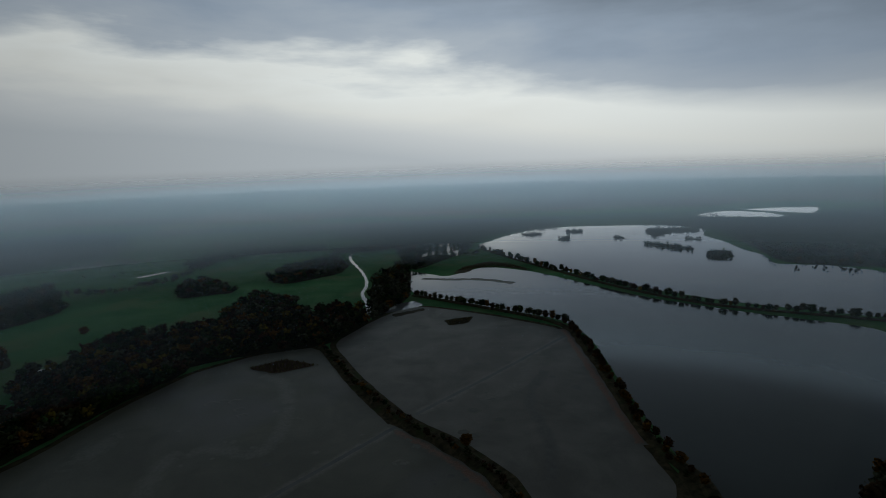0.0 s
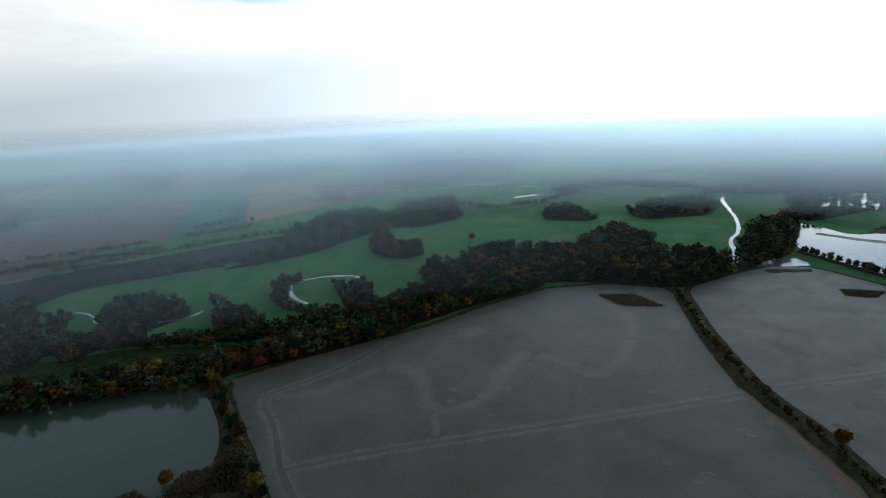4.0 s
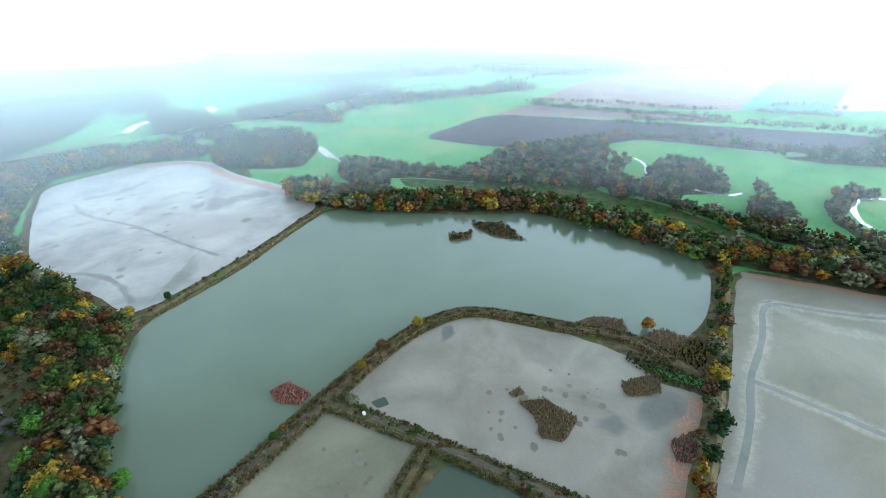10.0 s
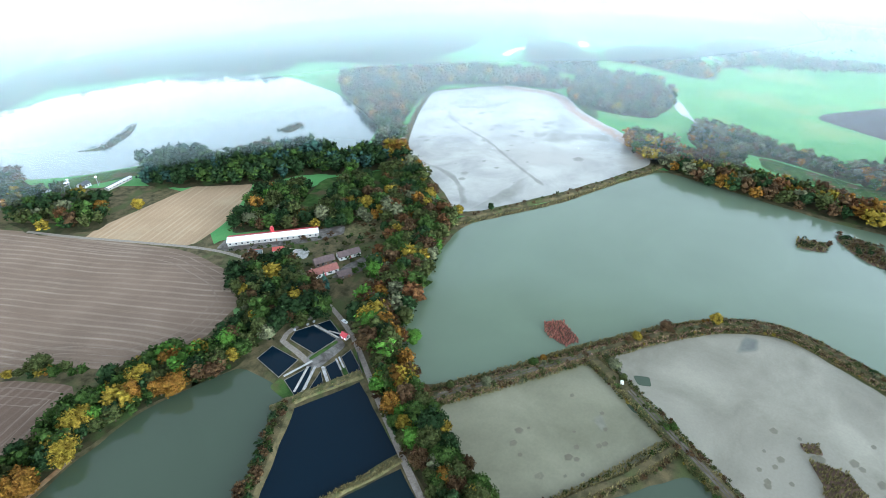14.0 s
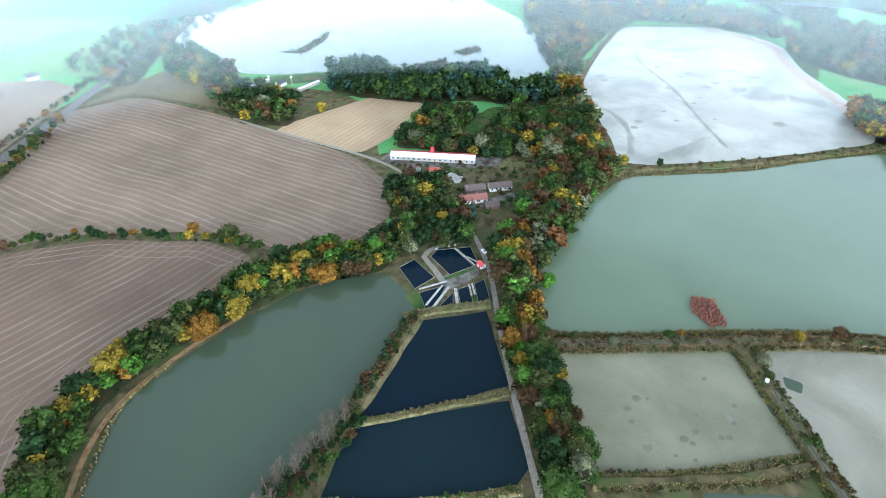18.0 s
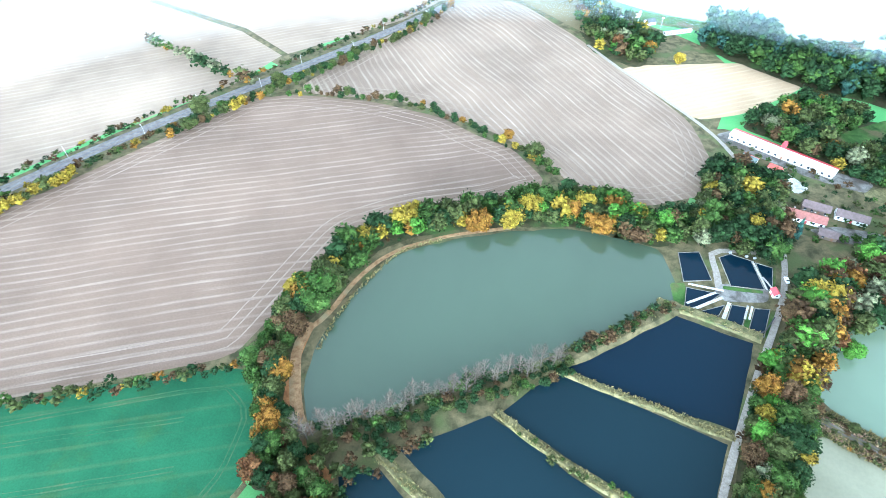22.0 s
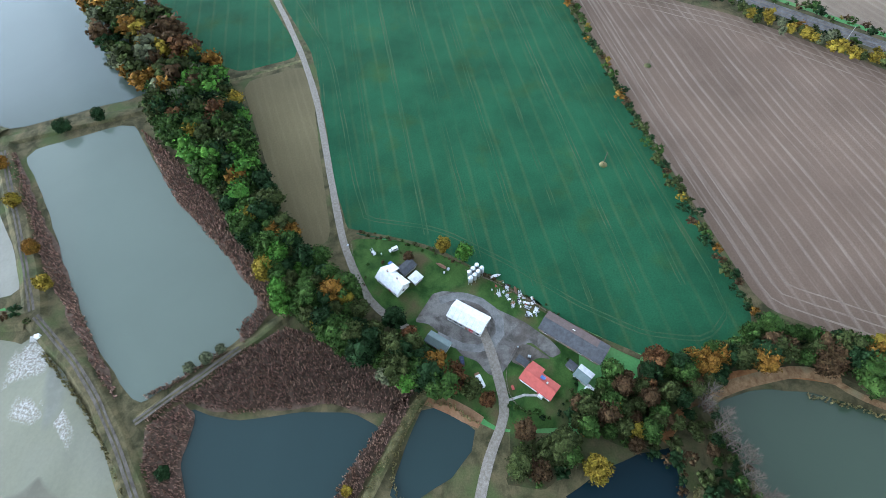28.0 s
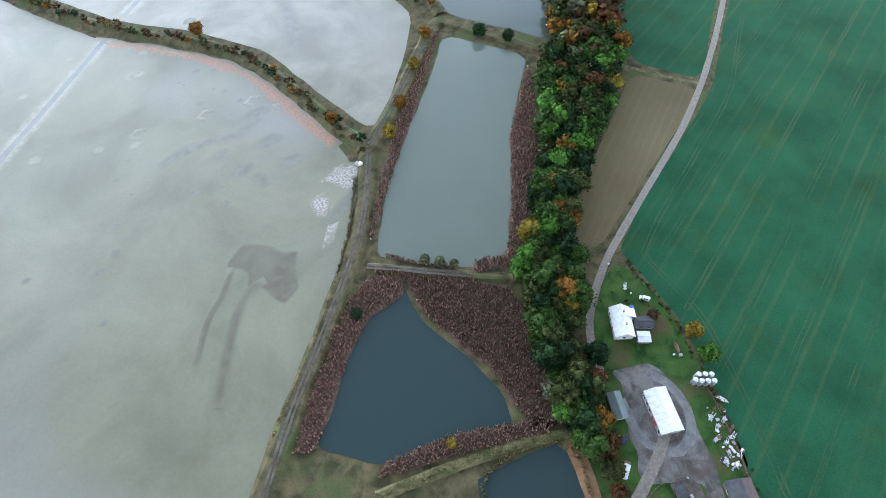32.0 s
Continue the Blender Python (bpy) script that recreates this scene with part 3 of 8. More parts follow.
# ---- the land ----
def disc(name, radius, rings, seg, z, mat):
    verts, faces = [(0, 0, z)], []
    for r in range(rings):
        rad = radius * ((r + 1) / rings) ** 2
        verts += [(rad * math.cos(6.2832 * k / seg), rad * math.sin(6.2832 * k / seg), z) for k in range(seg)]
    faces += [(0, 1 + k, 1 + (k + 1) % seg) for k in range(seg)]
    for r in range(rings - 1):
        a, b = 1 + r * seg, 1 + (r + 1) * seg
        faces += [(a + k, b + k, b + (k + 1) % seg, a + (k + 1) % seg) for k in range(seg)]
    return new(name, mesh(name, verts, faces, mat))


tagged(disc("ground", 5000, 14, 96, 0.0, M_MEADOW), "green meadow land reaching to the hazy horizon", "ground", kind="structure")
# see-through shells of painted haze, fitted to the camera's 200 m: next to none near the ground, most of it at the
# height from which the far land is seen
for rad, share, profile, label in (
    (1000, ((0.0, 0.6), (0.35, 0.5), (0.55, 0.55), (0.75, 0.55), (0.9, 0.6), (1.0, 0.75)), ((0, 0.0), (20, 0.012), (46, 0.035), (67, 0.06), (100, 0.115), (120, 0.165), (133, 0.205), (146, 0.235), (158, 0.29), (168, 0.27), (182, 0.10), (196, 0.0), (205, 0.0)), "see-through shell with painted haze before the distant land"),
    (520, ((0.0, 0.7), (0.3, 0.45), (0.5, 0.2), (0.72, 0.22), (0.9, 0.08), (1.0, 0.0)), ((0, 0.0), (12, 0.012), (35, 0.035), (70, 0.065), (100, 0.10), (125, 0.13), (168, 0.11), (183, 0.03), (192, 0.0), (205, 0.0)), "see-through shell with painted mist over low ground"),
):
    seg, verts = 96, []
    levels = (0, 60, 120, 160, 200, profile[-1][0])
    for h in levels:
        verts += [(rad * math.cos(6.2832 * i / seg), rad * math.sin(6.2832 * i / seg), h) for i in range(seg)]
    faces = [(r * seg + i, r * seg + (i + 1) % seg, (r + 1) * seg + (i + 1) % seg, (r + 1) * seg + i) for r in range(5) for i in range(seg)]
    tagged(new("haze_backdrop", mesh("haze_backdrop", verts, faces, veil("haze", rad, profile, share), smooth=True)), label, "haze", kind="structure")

# ---- ponds, lakes and drained basins ----
M_SEDGE_FLOOR = mottled("dark_weed", (0.04, 0.035, 0.02), (0.09, 0.075, 0.04), 0.3, 1.8)
sheet("pond_land", [(-145, -270), (-60, -262), (60, -240), (110, -190), (122, -112), (98, -82), (60, -60), (50, 0), (84, 55), (112, 95), (190, 200), (160, 290), (60, 215), (-60, 50), (-140, 70), (-200, -90), (-130, -160)], 0.03, M_BANK, "rough olive grass between the ponds", "grass", wander=1.0)
def basin(name, pts, mat, label, category, z=0.10, steps=2, wander=1.2):
    ob = sheet(name, pts, z, mat, label, category, steps=steps, wander=wander)
    return ob


for pts in ([(-246, 108), (-300, 142), (-396, 172), (-384, 158), (-352, 150), (-304, 131), (-274, 104), (-284, 84), (-262, 86)], [(-110, -365), (-196, -318), (-246, -300), (-236, -262), (-180, -215), (-150, -185), (-125, -190), (-125, -236), (-100, -262), (-92, -300)]):
    sheet("rough_ground", pts, 0.045, M_BANK, "rough olive grass and weeds", "grass", wander=1.0)
sheet("rough_ground", [(-302, 40), (-290, 100), (-262, 104), (-246, 100), (-256, 78), (-276, 50), (-286, 16)], 0.088, M_BANK, "rough olive grass and weeds", "grass", wander=1.0)
MUD_A = [(-372, 176), (-355, 229), (-326, 300), (-305, 353), (-290, 426), (-262, 499), (-213, 546), (-152, 566), (-100, 462), (-52, 380), (-9, 339), (22, 300), (36, 245), (47, 200), (44, 176), (26, 148), (6, 120), (-16, 97), (-37, 76), (-66, 45), (-155, 89), (-244, 127)]
MUD_E = [(-137, 575), (-106, 650), (-75, 704), (-37, 722), (53, 668), (134, 601), (135, 502), (134, 423), (132, 340), (136, 288), (92, 230), (66, 206), (54, 247), (40, 306), (5, 355), (-36, 393), (-84, 470)]
LAKE_W = [(-266, -245), (-346, -212), (-420, -197), (-478, -181), (-476, -122), (-472, -39), (-482, 28), (-451, 83), (-413, 133), (-393, 156), (-354, 153), (-304, 133), (-269, 102), (-284, 79), (-291, 51), (-299, 18), (-310, -26), (-288, -57), (-256, -79), (-210, -103), (-165, -122), (-126, -142), (-131, -168), (-155, -192), (-207, -223)]
MUD_W = [(-276, -263), (-295, -292), (-343, -400), (-433, -479), (-525, -547), (-616, -497), (-643, -412), (-570, -344), (-528, -248), (-491, -194), (-420, -210), (-360, -226), (-309, -245)]
MUD_B = [(-297, -24), (-267, -61), (-224, -86), (-208, -82), (-195, -54), (-177, -18), (-160, 13), (-146, 46), (-150, 74), (-231, 108), (-238, 88), (-260, 76), (-278, 49), (-288, 13)]
MUD_C = [(-124, -129), (-205, -92), (-195, -68), (-182, -40), (-175, -38), (-150, -46), (-116, -60), (-99, -69), (-103, -84), (-116, -114)]
def inset(pts, d):
    p = rounded(pts, 3)
    if sum(a[0] * b[1] - b[0] * a[1] for a, b in zip(p, np.roll(p, -1, axis=0))) < 0:
        p = p[::-1]
    t = np.roll(p, -1, axis=0) - np.roll(p, 1, axis=0)
    t /= np.hypot(*t.T)[:, None]
    for _ in range(6):
        t = (np.roll(t, 1, axis=0) + t + np.roll(t, -1, axis=0)) / 3
    q = p + np.c_[-t[:, 1], t[:, 0]] * d
    return np.vstack([q, q[:2]])


for k, pts in enumerate((MUD_A, MUD_E, MUD_W, MUD_B, MUD_C, LAKE_W)):
    sheet("rough_ground", inset(pts, -7)[:-2], 0.05 + 0.006 * k, M_BANK, "rough olive grass along the shore", "grass", steps=0, wander=1.5)
basin("drained_basin", MUD_A, M_MUD_A, "drained pond floor of pale olive-grey mud", "mud flat")
basin("drained_basin", MUD_E, M_MUD_B, "drained pond floor of grey mud with thin wet films", "mud flat")
basin("drained_basin", MUD_W, M_MUD_W, "drained pond floor of wet, shining grey mud", "mud flat")
basin("drained_basin", MUD_B, M_MUD_B, "drained fish pond of grey mud with reed clumps", "mud flat")
basin("drained_basin", MUD_C, M_MUD_A, "small drained fish pond of pale mud", "mud flat")
basin("lake", LAKE_W, M_LAKE, "wide murky grey-green fish pond", "water")
basin("lake", [(-67, 807), (-79, 984), (-5, 912), (72, 1000), (160, 930), (280, 735), (362, 656), (490, 560), (420, 420), (250, 225), (200, 212), (155, 279), (150, 309), (149, 400), (158, 567), (140, 640), (57, 705)], M_LAKE2, "broad grey lake mirroring the bright sky", "water")
basin("lake", [(62, 1241), (144, 1389), (239, 1520), (345, 1562), (563, 1541), (660, 1500), (702, 1409), (640, 1300), (640, 1204), (618, 1080), (623, 1016), (589, 928), (681, 900), (900, 500), (700, 470), (540, 590), (387, 690), (276, 813), (173, 995)], M_LAKE2, "large far lake with small reed islands", "water")
basin("lake", [(20, -727), (-29, -864), (-168, -917), (-330, -896), (-428, -783), (-424, -630), (-374, -480), (-314, -433), (-283, -461), (-236, -510), (-132, -557), (-77, -573), (-41, -598), (-7, -707)], M_LAKE2, "pale far pond under haze", "water")
basin("lake", [(777, 1650), (865, 1782), (1003, 1857), (1077, 1753), (1065, 1602), (984, 1625), (901, 1681)], M_LAKE2, "narrow far lake beyond the wooded shore", "water")
basin("lake", [(1062, 1880), (1217, 1900), (1332, 1873), (1190, 1682), (1130, 1755)], M_LAKE2, "narrow far lake beyond the wooded shore", "water")
basin("lake", [(-81, 1144), (-46, 1249), (2, 1314), (22, 1247), (46, 1163), (7, 1118), (-42, 1124)], M_LAKE2, "shallow lake arm beside the river", "water")
basin("river_pool", [(-92, 690), (-79, 742), (-51, 754), (-37, 728)], M_RIVER, "bright pool beside the river", "water")
basin("pond", [(90, -123), (87, -143), (82, -162), (73, -185), (54, -199), (40, -207), (13, -219), (-16, -228), (-45, -227), (-69, -222), (-76, -187), (-62, -173), (-31, -150), (-14, -137), (16, -119), (40, -101), (66, -84), (78, -86), (87, -102)], M_POND, "still grey-green fish pond ringed by autumn trees", "water")
basin("pond", [(-72, -177), (-106, -168), (-91, -121.5), (-53, -127.8), (-20.5, -136), (-45, -155)], M_DEEP, "dark blue rearing pond", "water", steps=0, wander=0.7)
basin("pond", [(-20, -132), (-52, -124), (-87, -115), (-78, -84), (-70, -80), (-44, -88), (-17, -99), (1, -109), (-9, -122)], M_DEEP2, "dark rearing pond", "water", steps=0, wander=0.7)
basin("pond", [(38, -84), (6, -106), (-8, -99.5), (-28, -88.5), (-60, -75), (-50, -52), (0, -54), (12, -67)], M_DEEP2, "dark rearing pond", "water", steps=0, wander=0.7)
basin("pond", [(58, -68), (44, -75), (24, -61), (20, -50), (34, -33), (46, -46), (54, -58)], M_DEEP2, "small dark pond under trees", "water", steps=0, wander=0.7)
basin("pond", [(53, 23), (56, 15), (50, 2), (42, 2), (32, 7), (19, 21), (22, 27), (39, 26)], M_TARN, "small dark pond between grass banks", "water", steps=0, wander=0.7)
basin("pond", [(36, 111), (34, 92), (43, 69), (47, 48), (43, 36), (24, 44), (10, 47), (-5, 48), (-25, 67), (-9, 85), (10, 103), (24, 110)], M_TARN, "dark pond edged with brown reeds", "water", wander=0.8)
basin("pond", [(142, 261), (175, 215), (144, 182), (113, 141), (97, 117), (84, 99), (65, 104), (48, 118), (32, 131), (50, 159), (84, 198), (112, 225)], M_POND2, "long grey pond with reed margins", "water", wander=0.8)
basin("pond", [(-170, -26), (-173, -20), (-162, 10), (-142, 42), (-104, 50), (-95, -20), (-130, -48)], M_POND, "shallow green settling pond", "water")
basin("pond", [(66, 84), (69, 74), (64, 74), (61, 82)], M_POND2, "small pool in the reeds", "water", wander=0.3)

# wet films, silt patches and rusty algae on the drained floors
for k, (pts, mat, label, wob) in enumerate((
    ([(-29, 162), (-20, 170), (-9, 164), (-5, 156), (3, 153), (-3, 143), (-4, 134), (-14, 129), (-18, 141), (-22, 145), (-25, 147), (-22, 153), (-25, 158)], "seep", "brown damp patch on the mud", 1.5),
    ([(28, 187), (41, 192), (51, 186), (46, 176), (36, 176), (32, 183)], "scour", "foamy pale scour below the sluice", 3.0),
    ([(18, 178), (26, 179), (27, 173), (21, 165), (17, 167)], "scour", "foamy pale scour on the mud", 2.0),
    ([(14, 160), (30, 172), (42, 176), (40, 166), (26, 158)], "damp", "brownish wet mud below the sluice", 3.0),
    ([(-223, 247), (-205, 247), (-195, 265), (-198, 272), (-214, 263)], "damp", "damp hollow in a mud swirl", 2.0),
    ([(-169, -70), (-176, -69), (-170, -62), (-166, -63)], "damp", "damp spot on the mud", 2.0),
    ([(-209, -71), (-214, -63), (-208, -59), (-205, -65)], M_POND, "small green pool on the mud", 1.5),
    ([(-190, -64), (-186, -58), (-191, -52), (-196, -60)], M_POND, "small green pool on the mud", 1.5),
    ([(-210, 49), (-212, 60), (-202, 65), (-196, 56), (-201, 47)], "wet", "wet dark patch on the mud", 2.0),
    ([(-232, 82), (-233, 94), (-226, 102), (-215, 96), (-202, 79), (-206, 70), (-221, 74)], "wet", "film of dark water on the mud", 2.0),
    ([(-282, -40), (-285, -33), (-275, -30), (-263, -38)], "wet", "damp patch on the mud", 2.0),
    ([(-508, -330), (-510, -286), (-474, -285), (-467, -316)], "damp", "damp patch on the mud", 5.0),
    ([(-290, -258), (-340, -264), (-374, -268), (-345, -244), (-305, -250)], "damp", "wet branching stain on the mud", 6.0),
    ([(103, 438), (116, 449), (112, 428)], "damp", "dark spot on the mud", 2.0),
    ([(-9, 652), (31, 667), (22, 637), (-2, 628)], M_SEDGE_FLOOR, "low dark weed on the mud", 3.0),
    ([(-81, 685), (-37, 713), (-36, 700), (-73, 674)], M_SEDGE_FLOOR, "low dark weed on the mud", 3.0),
    ([(-277, 332), (-281, 360), (-266, 378), (-252, 362), (-262, 336)], "pale", "pale dried mud bank", 3.0),
)):
    if isinstance(mat, str):
        soft_sheet("mud_stain", pts, 0.13 + 0.006 * k, mat, label, "stain", wob, 2.0 if mat == "seep" else 6.0)
    else:
        sheet("mud_stain", pts, 0.13 + 0.006 * k, mat, label, "stain", steps=3, wander=wob)
for k, (pts, w) in enumerate((([(-281, 335), (-268, 332), (-260, 349), (-259, 370), (-270, 383)], 9), ([(-287, 262), (-269, 272), (-247, 269), (-230, 248), (-212, 236), (-198, 251), (-192, 280), (-200, 302), (-206, 335), (-197, 352)], 12), ([(-195, 340), (-185, 355), (-166, 351), (-152, 342), (-138, 346), (-133, 372), (-141, 421)], 11), ([(-141, 421), (-160, 470), (-190, 490)], 12), ([(-212, 236), (-200, 226), (-190, 214)], 5), ([(-330, 180), (-300, 200), (-290, 240), (-287, 262)], 9), ([(20, 420), (60, 440), (90, 520)], 14), ([(-60, 520), (-20, 560), (40, 590)], 16), ([(80, 640), (40, 620), (0, 600), (-30, 620)], 14))):
    soft_ribbon("mud_bar", pts, w, 0.125 + 0.008 * k, "pale", "pale curved swirl of dried mud", "mud bar", 2.0)
soft_sheet("mud_stain", [(18, 150), (26, 158), (32, 168), (27, 172), (20, 160), (12, 148)], 0.128, "scour", "foamy pale scour along the dike", "stain", 3.0)
soft_ribbon("mud_bar", [(-159, 222), (-147, 229), (-135, 234)], 6, 0.152, "damp", "dark damp streak on the mud", "stain", 1.0)
soft_ribbon("rivulet", [(-16, 146), (-25, 145), (-33, 136), (-42, 119), (-52, 100)], 4.0, 0.17, "seep", "brown runnel draining over the mud", "stain", 0.8)
soft_ribbon("rivulet", [(-27, 160), (-36, 147), (-42, 143), (-48, 134), (-56, 120)], 2.4, 0.19, "seep", "thin brown runnel over the mud", "stain", 0.8)
for k, (x, y, rx, ry) in enumerate(((14, 229, 9, 6), (-12, 233, 9, 6), (-4, 216, 10, 5), (2, 205, 5, 8), (20, 209, 9, 6), (17, 254, 9, 6), (-72, 197, 3, 3), (-130, 330, 4, 3))):
    soft_sheet("mud_stain", [(x + rx * math.cos(a), y + ry * math.sin(a)) for a in (0, 1, 2.1, 3.2, 4.3, 5.3)], 0.13 + 0.006 * k, "damp", "grey wet pool mark on the mud", "stain", 2.0)
for k, (x, y, q) in enumerate(((-9, 268, 5), (-46, 273, 5), (-38, 327, 5), (29, 253, 3.5), (18, 265, 5), (-212, 427, 6), (-203, 431, 5), (-192, 430, 6), (-182, 414, 5), (-175, 403, 5), (-259, 419, 5), (-129, 391, 7))):
    soft_ribbon("mud_ring", [(x + q * math.cos(a), y + q * 0.8 * math.sin(a)) for a in (0.4, 1.2, 2.0, 2.8, 3.6, 4.4)], 2.2, 0.21 + 0.006 * k, "pale", "pale crescent mark on the drained mud", "mud ring", 0.4)
r_spots = random.Random(5)
for cx, cy, ex, ey, n, smin, smax, mat in ((-150, -75, 26, 18, 18, 0.8, 2.2, "seep"), (-215, 25, 30, 34, 30, 0.8, 2.6, "seep"), (-120, 330, 110, 90, 26, 1.2, 4.0, "pale"), (-60, 220, 70, 60, 12, 1.0, 2.5, "damp"), (-430, -340, 110, 90, 40, 1.5, 6.0, "damp"), (40, 470, 60, 110, 18, 1.5, 5.0, "damp"), (0, 290, 20, 30, 8, 1.0, 3.0, "damp")):
    for k in range(n):
        x, y, q = cx + r_spots.uniform(-ex, ex), cy + r_spots.uniform(-ey, ey), r_spots.uniform(smin, smax)
        soft_sheet("mud_stain", [(x + q * (1 + 0.5 * r_spots.random()) * math.cos(a), y + q * math.sin(a)) for a in (0, 1.2, 2.3, 3.6, 5.0)], 0.1454 + 0.001 * k, mat, "small blotch on the drained floor", "stain", 0.8)
soft_sheet("rust_shore", [(-232, 103), (-226, 110), (-211, 103), (-212, 95)], 0.262, "rust", "rust-red algae in the basin's corner", "shore", 1.5, 4.0)
soft_sheet("rust_shore", [(-186, 76), (-184, 91), (-170, 86), (-170, 74)], 0.268, "rust", "rust-red algae along the shore", "shore", 1.5, 4.0)
soft_ribbon("rust_shore", [(-150, 72), (-185, 86), (-229, 104)], 13, 0.17, "rust", "rust-red algae along the shore", "shore", 3.0)
soft_ribbon("rust_shore", [(-369, 178), (-352, 229), (-324, 300)], 5, 0.17, "rust", "rust-red mud along the shore", "shore", 1.5)
soft_ribbon("rust_shore", [(-495, -204), (-534, -252), (-576, -344), (-638, -410), (-612, -490)], 13, 0.17, "rust", "brown mud along the shore", "shore", 2.0)
soft_ribbon("rust_shore", [(134, 601), (133, 502), (132, 423), (131, 340)], 6, 0.17, "rust", "rust-red mud along the shore", "shore", 2.5)
soft_ribbon("rust_shore", [(-47, 372), (-9, 335), (22, 296), (36, 240), (44, 205)], 6, 0.17, "rust", "rust-red mud under the dike", "shore", 2.5)

soft_ribbon("mud_bar", [(-48, 905), (-5, 892), (54, 887), (81, 868), (107, 848)], 10, 0.16, "pale", "pale sandbar in the lake", "mud bar", 4.0)
sheet("island", [(7, 941), (28, 1002), (87, 1054), (144, 978), (148, 936), (134, 960), (90, 1010), (48, 980), (30, 940)], 0.2, M_BANK, "low reed spit in the lake", "island", wander=4)
for k, (pts, w) in enumerate((([(-292, -268), (-318, -296), (-334, -330), (-330, -366)], 5), ([(-476, -335), (-500, -300), (-526, -262)], 16), ([(-560, -430), (-520, -440), (-490, -470)], 9), ([(90, 480), (60, 420), (70, 360), (60, 300)], 9), ([(20, 250), (0, 240), (-20, 250), (-44, 240)], 6))):
    soft_ribbon("rivulet", pts, w, 0.135 + 0.008 * k, "damp", "wet dark rivulet over the mud", "stain", 2.5)
# drain ditches in the great basin: pale spoil to both sides of a dark bed
for lift, line in enumerate(([(-246, 137), (-214, 181), (-173, 227), (-119, 289), (-45, 377)], [(-170, 103), (-212, 126), (-246, 137), (-285, 161), (-332, 177), (-320, 207), (-312, 256), (-318, 305)], [(-31, 396), (64, 499), (130, 575)])):
    soft_ribbon("ditch_spoil", line, 9.0, 0.15 + 0.01 * lift, "spoil", "pale mud thrown up beside the drain", "mud", 0.8, climb=0.006)
    ribbon("drain_ditch", line, 3.8, 0.20 + 0.01 * lift, M_SILT, "shallow dark drain across the mud", "ditch", 0.5, climb=0.006)
soft_ribbon("drain_ditch", [(-480, -470), (-447, -433), (-430, -365), (-395, -297), (-370, -240)], 3.4, 0.17, "damp", "faint drain across the mud", "ditch", 1.5)

# ---- fields ----
WHEAT = [(126, 75), (127, 36), (116, 5), (101, -28), (92, -58), (94, -84), (101, -95), (118, -104), (143, -95), (175, -80), (246, -46), (348, -1), (407, 41), (470, 110), (520, 230), (400, 245), (300, 178), (245, 134), (151, 90)]
TILL_A = [(356, -4), (349, -65), (334, -120), (278, -231), (230, -324), (200, -338), (138, -341), (80, -330), (48, -311), (22, -300), (-3, -268), (28, -243), (70, -226), (103, -200), (111, -168), (118, -132), (124, -108), (182, -79), (256, -45)]
TILL_B = [(206, -341), (164, -450), (128, -560), (57, -576), (-12, -492), (-60, -421), (-97, -362), (-106, -311), (-100, -279), (-62, -258), (-22, -264), (4, -296), (42, -320), (108, -347)]


sheet("rough_ground", [(44, -2), (60, 4), (96, 40), (130, 62), (170, 84), (262, 130), (350, 215), (300, 330), (215, 265), (165, 310), (142, 310), (126, 262), (170, 205), (100, 110), (60, 30)], 0.025, M_BANK, "rough grass verges of the farm road", "grass", wander=1.0)


sheet("field_margin", [(210, -370), (300, -415), (545, -495), (545, -560), (300, -480), (210, -430)], 0.03, M_BANK, "weedy strip between two fields", "grass", wander=0)


sheet("rough_grass", [(58, -34), (96, -34), (104, -26), (120, 2), (128, 40), (124, 74), (108, 68), (84, 42), (62, 16), (52, -8)], 0.06, M_LAWN, "rough green grass round the farm yard", "grass", wander=1.0)


def inside_outline(q, poly):
    hit = False
    for (x0, y0), (x1, y1) in zip(poly, poly[1:] + poly[:1]):
        if (y0 > q[1]) != (y1 > q[1]) and q[0] < (x1 - x0) * (q[1] - y0) / (y1 - y0) + x0:
            hit = not hit
    return hit


sheet("field_margin", [(-150, -480), (60, -640), (140, -560), (300, -260), (480, 110), (350, 60), (100, -60), (60, -200), (-80, -240)], 0.02, M_BANK, "dry olive grass of field margins", "grass", wander=0)
sheet("field", WHEAT, 0.08, M_WHEAT, "field of young winter wheat with pale tramlines", "field", wander=0.4)
sheet("field", TILL_A, 0.08, M_TILL, "tilled brown field with long pale furrow lines", "field", wander=0.4)
sheet("field", TILL_B, 0.08, M_TILL2, "tilled brown field with curved furrow lines", "field", wander=0.4)
sheet("field", [(-44, -442), (-157, -474), (-192, -439), (-137, -383), (-101, -366), (-75, -398)], 0.08, M_STUBBLE, "stubble field of pale straw", "field", wander=0.4)
sheet("field", [(216, 169), (239, 136), (191, 114), (156, 98), (121, 82), (111, 92), (137, 116), (173, 139)], 0.08, M_FALLOW, "narrow fallow field of brown stubble", "field", wander=0.4)
sheet("field", [(246, 142), (298, 186), (400, 260), (440, 330), (330, 320), (270, 260), (222, 178)], 0.07, M_WHEAT, "young winter wheat beside the farm road", "field", wander=0.4)
sheet("field", [(-764, -132), (-930, -32), (-880, 170), (-790, 499), (-716, 516), (-696, 344), (-763, 188), (-712, 94), (-717, -25)], 0.08, M_PLOUGH, "dark freshly ploughed field", "field")
M_FURROW = mottled("pale_furrow", (0.16, 0.118, 0.089), (0.215, 0.166, 0.13), 0.05, 1.0)
M_TRAM = mottled("tramline", (0.022, 0.068, 0.031), (0.058, 0.084, 0.04), 0.06, 1.0)
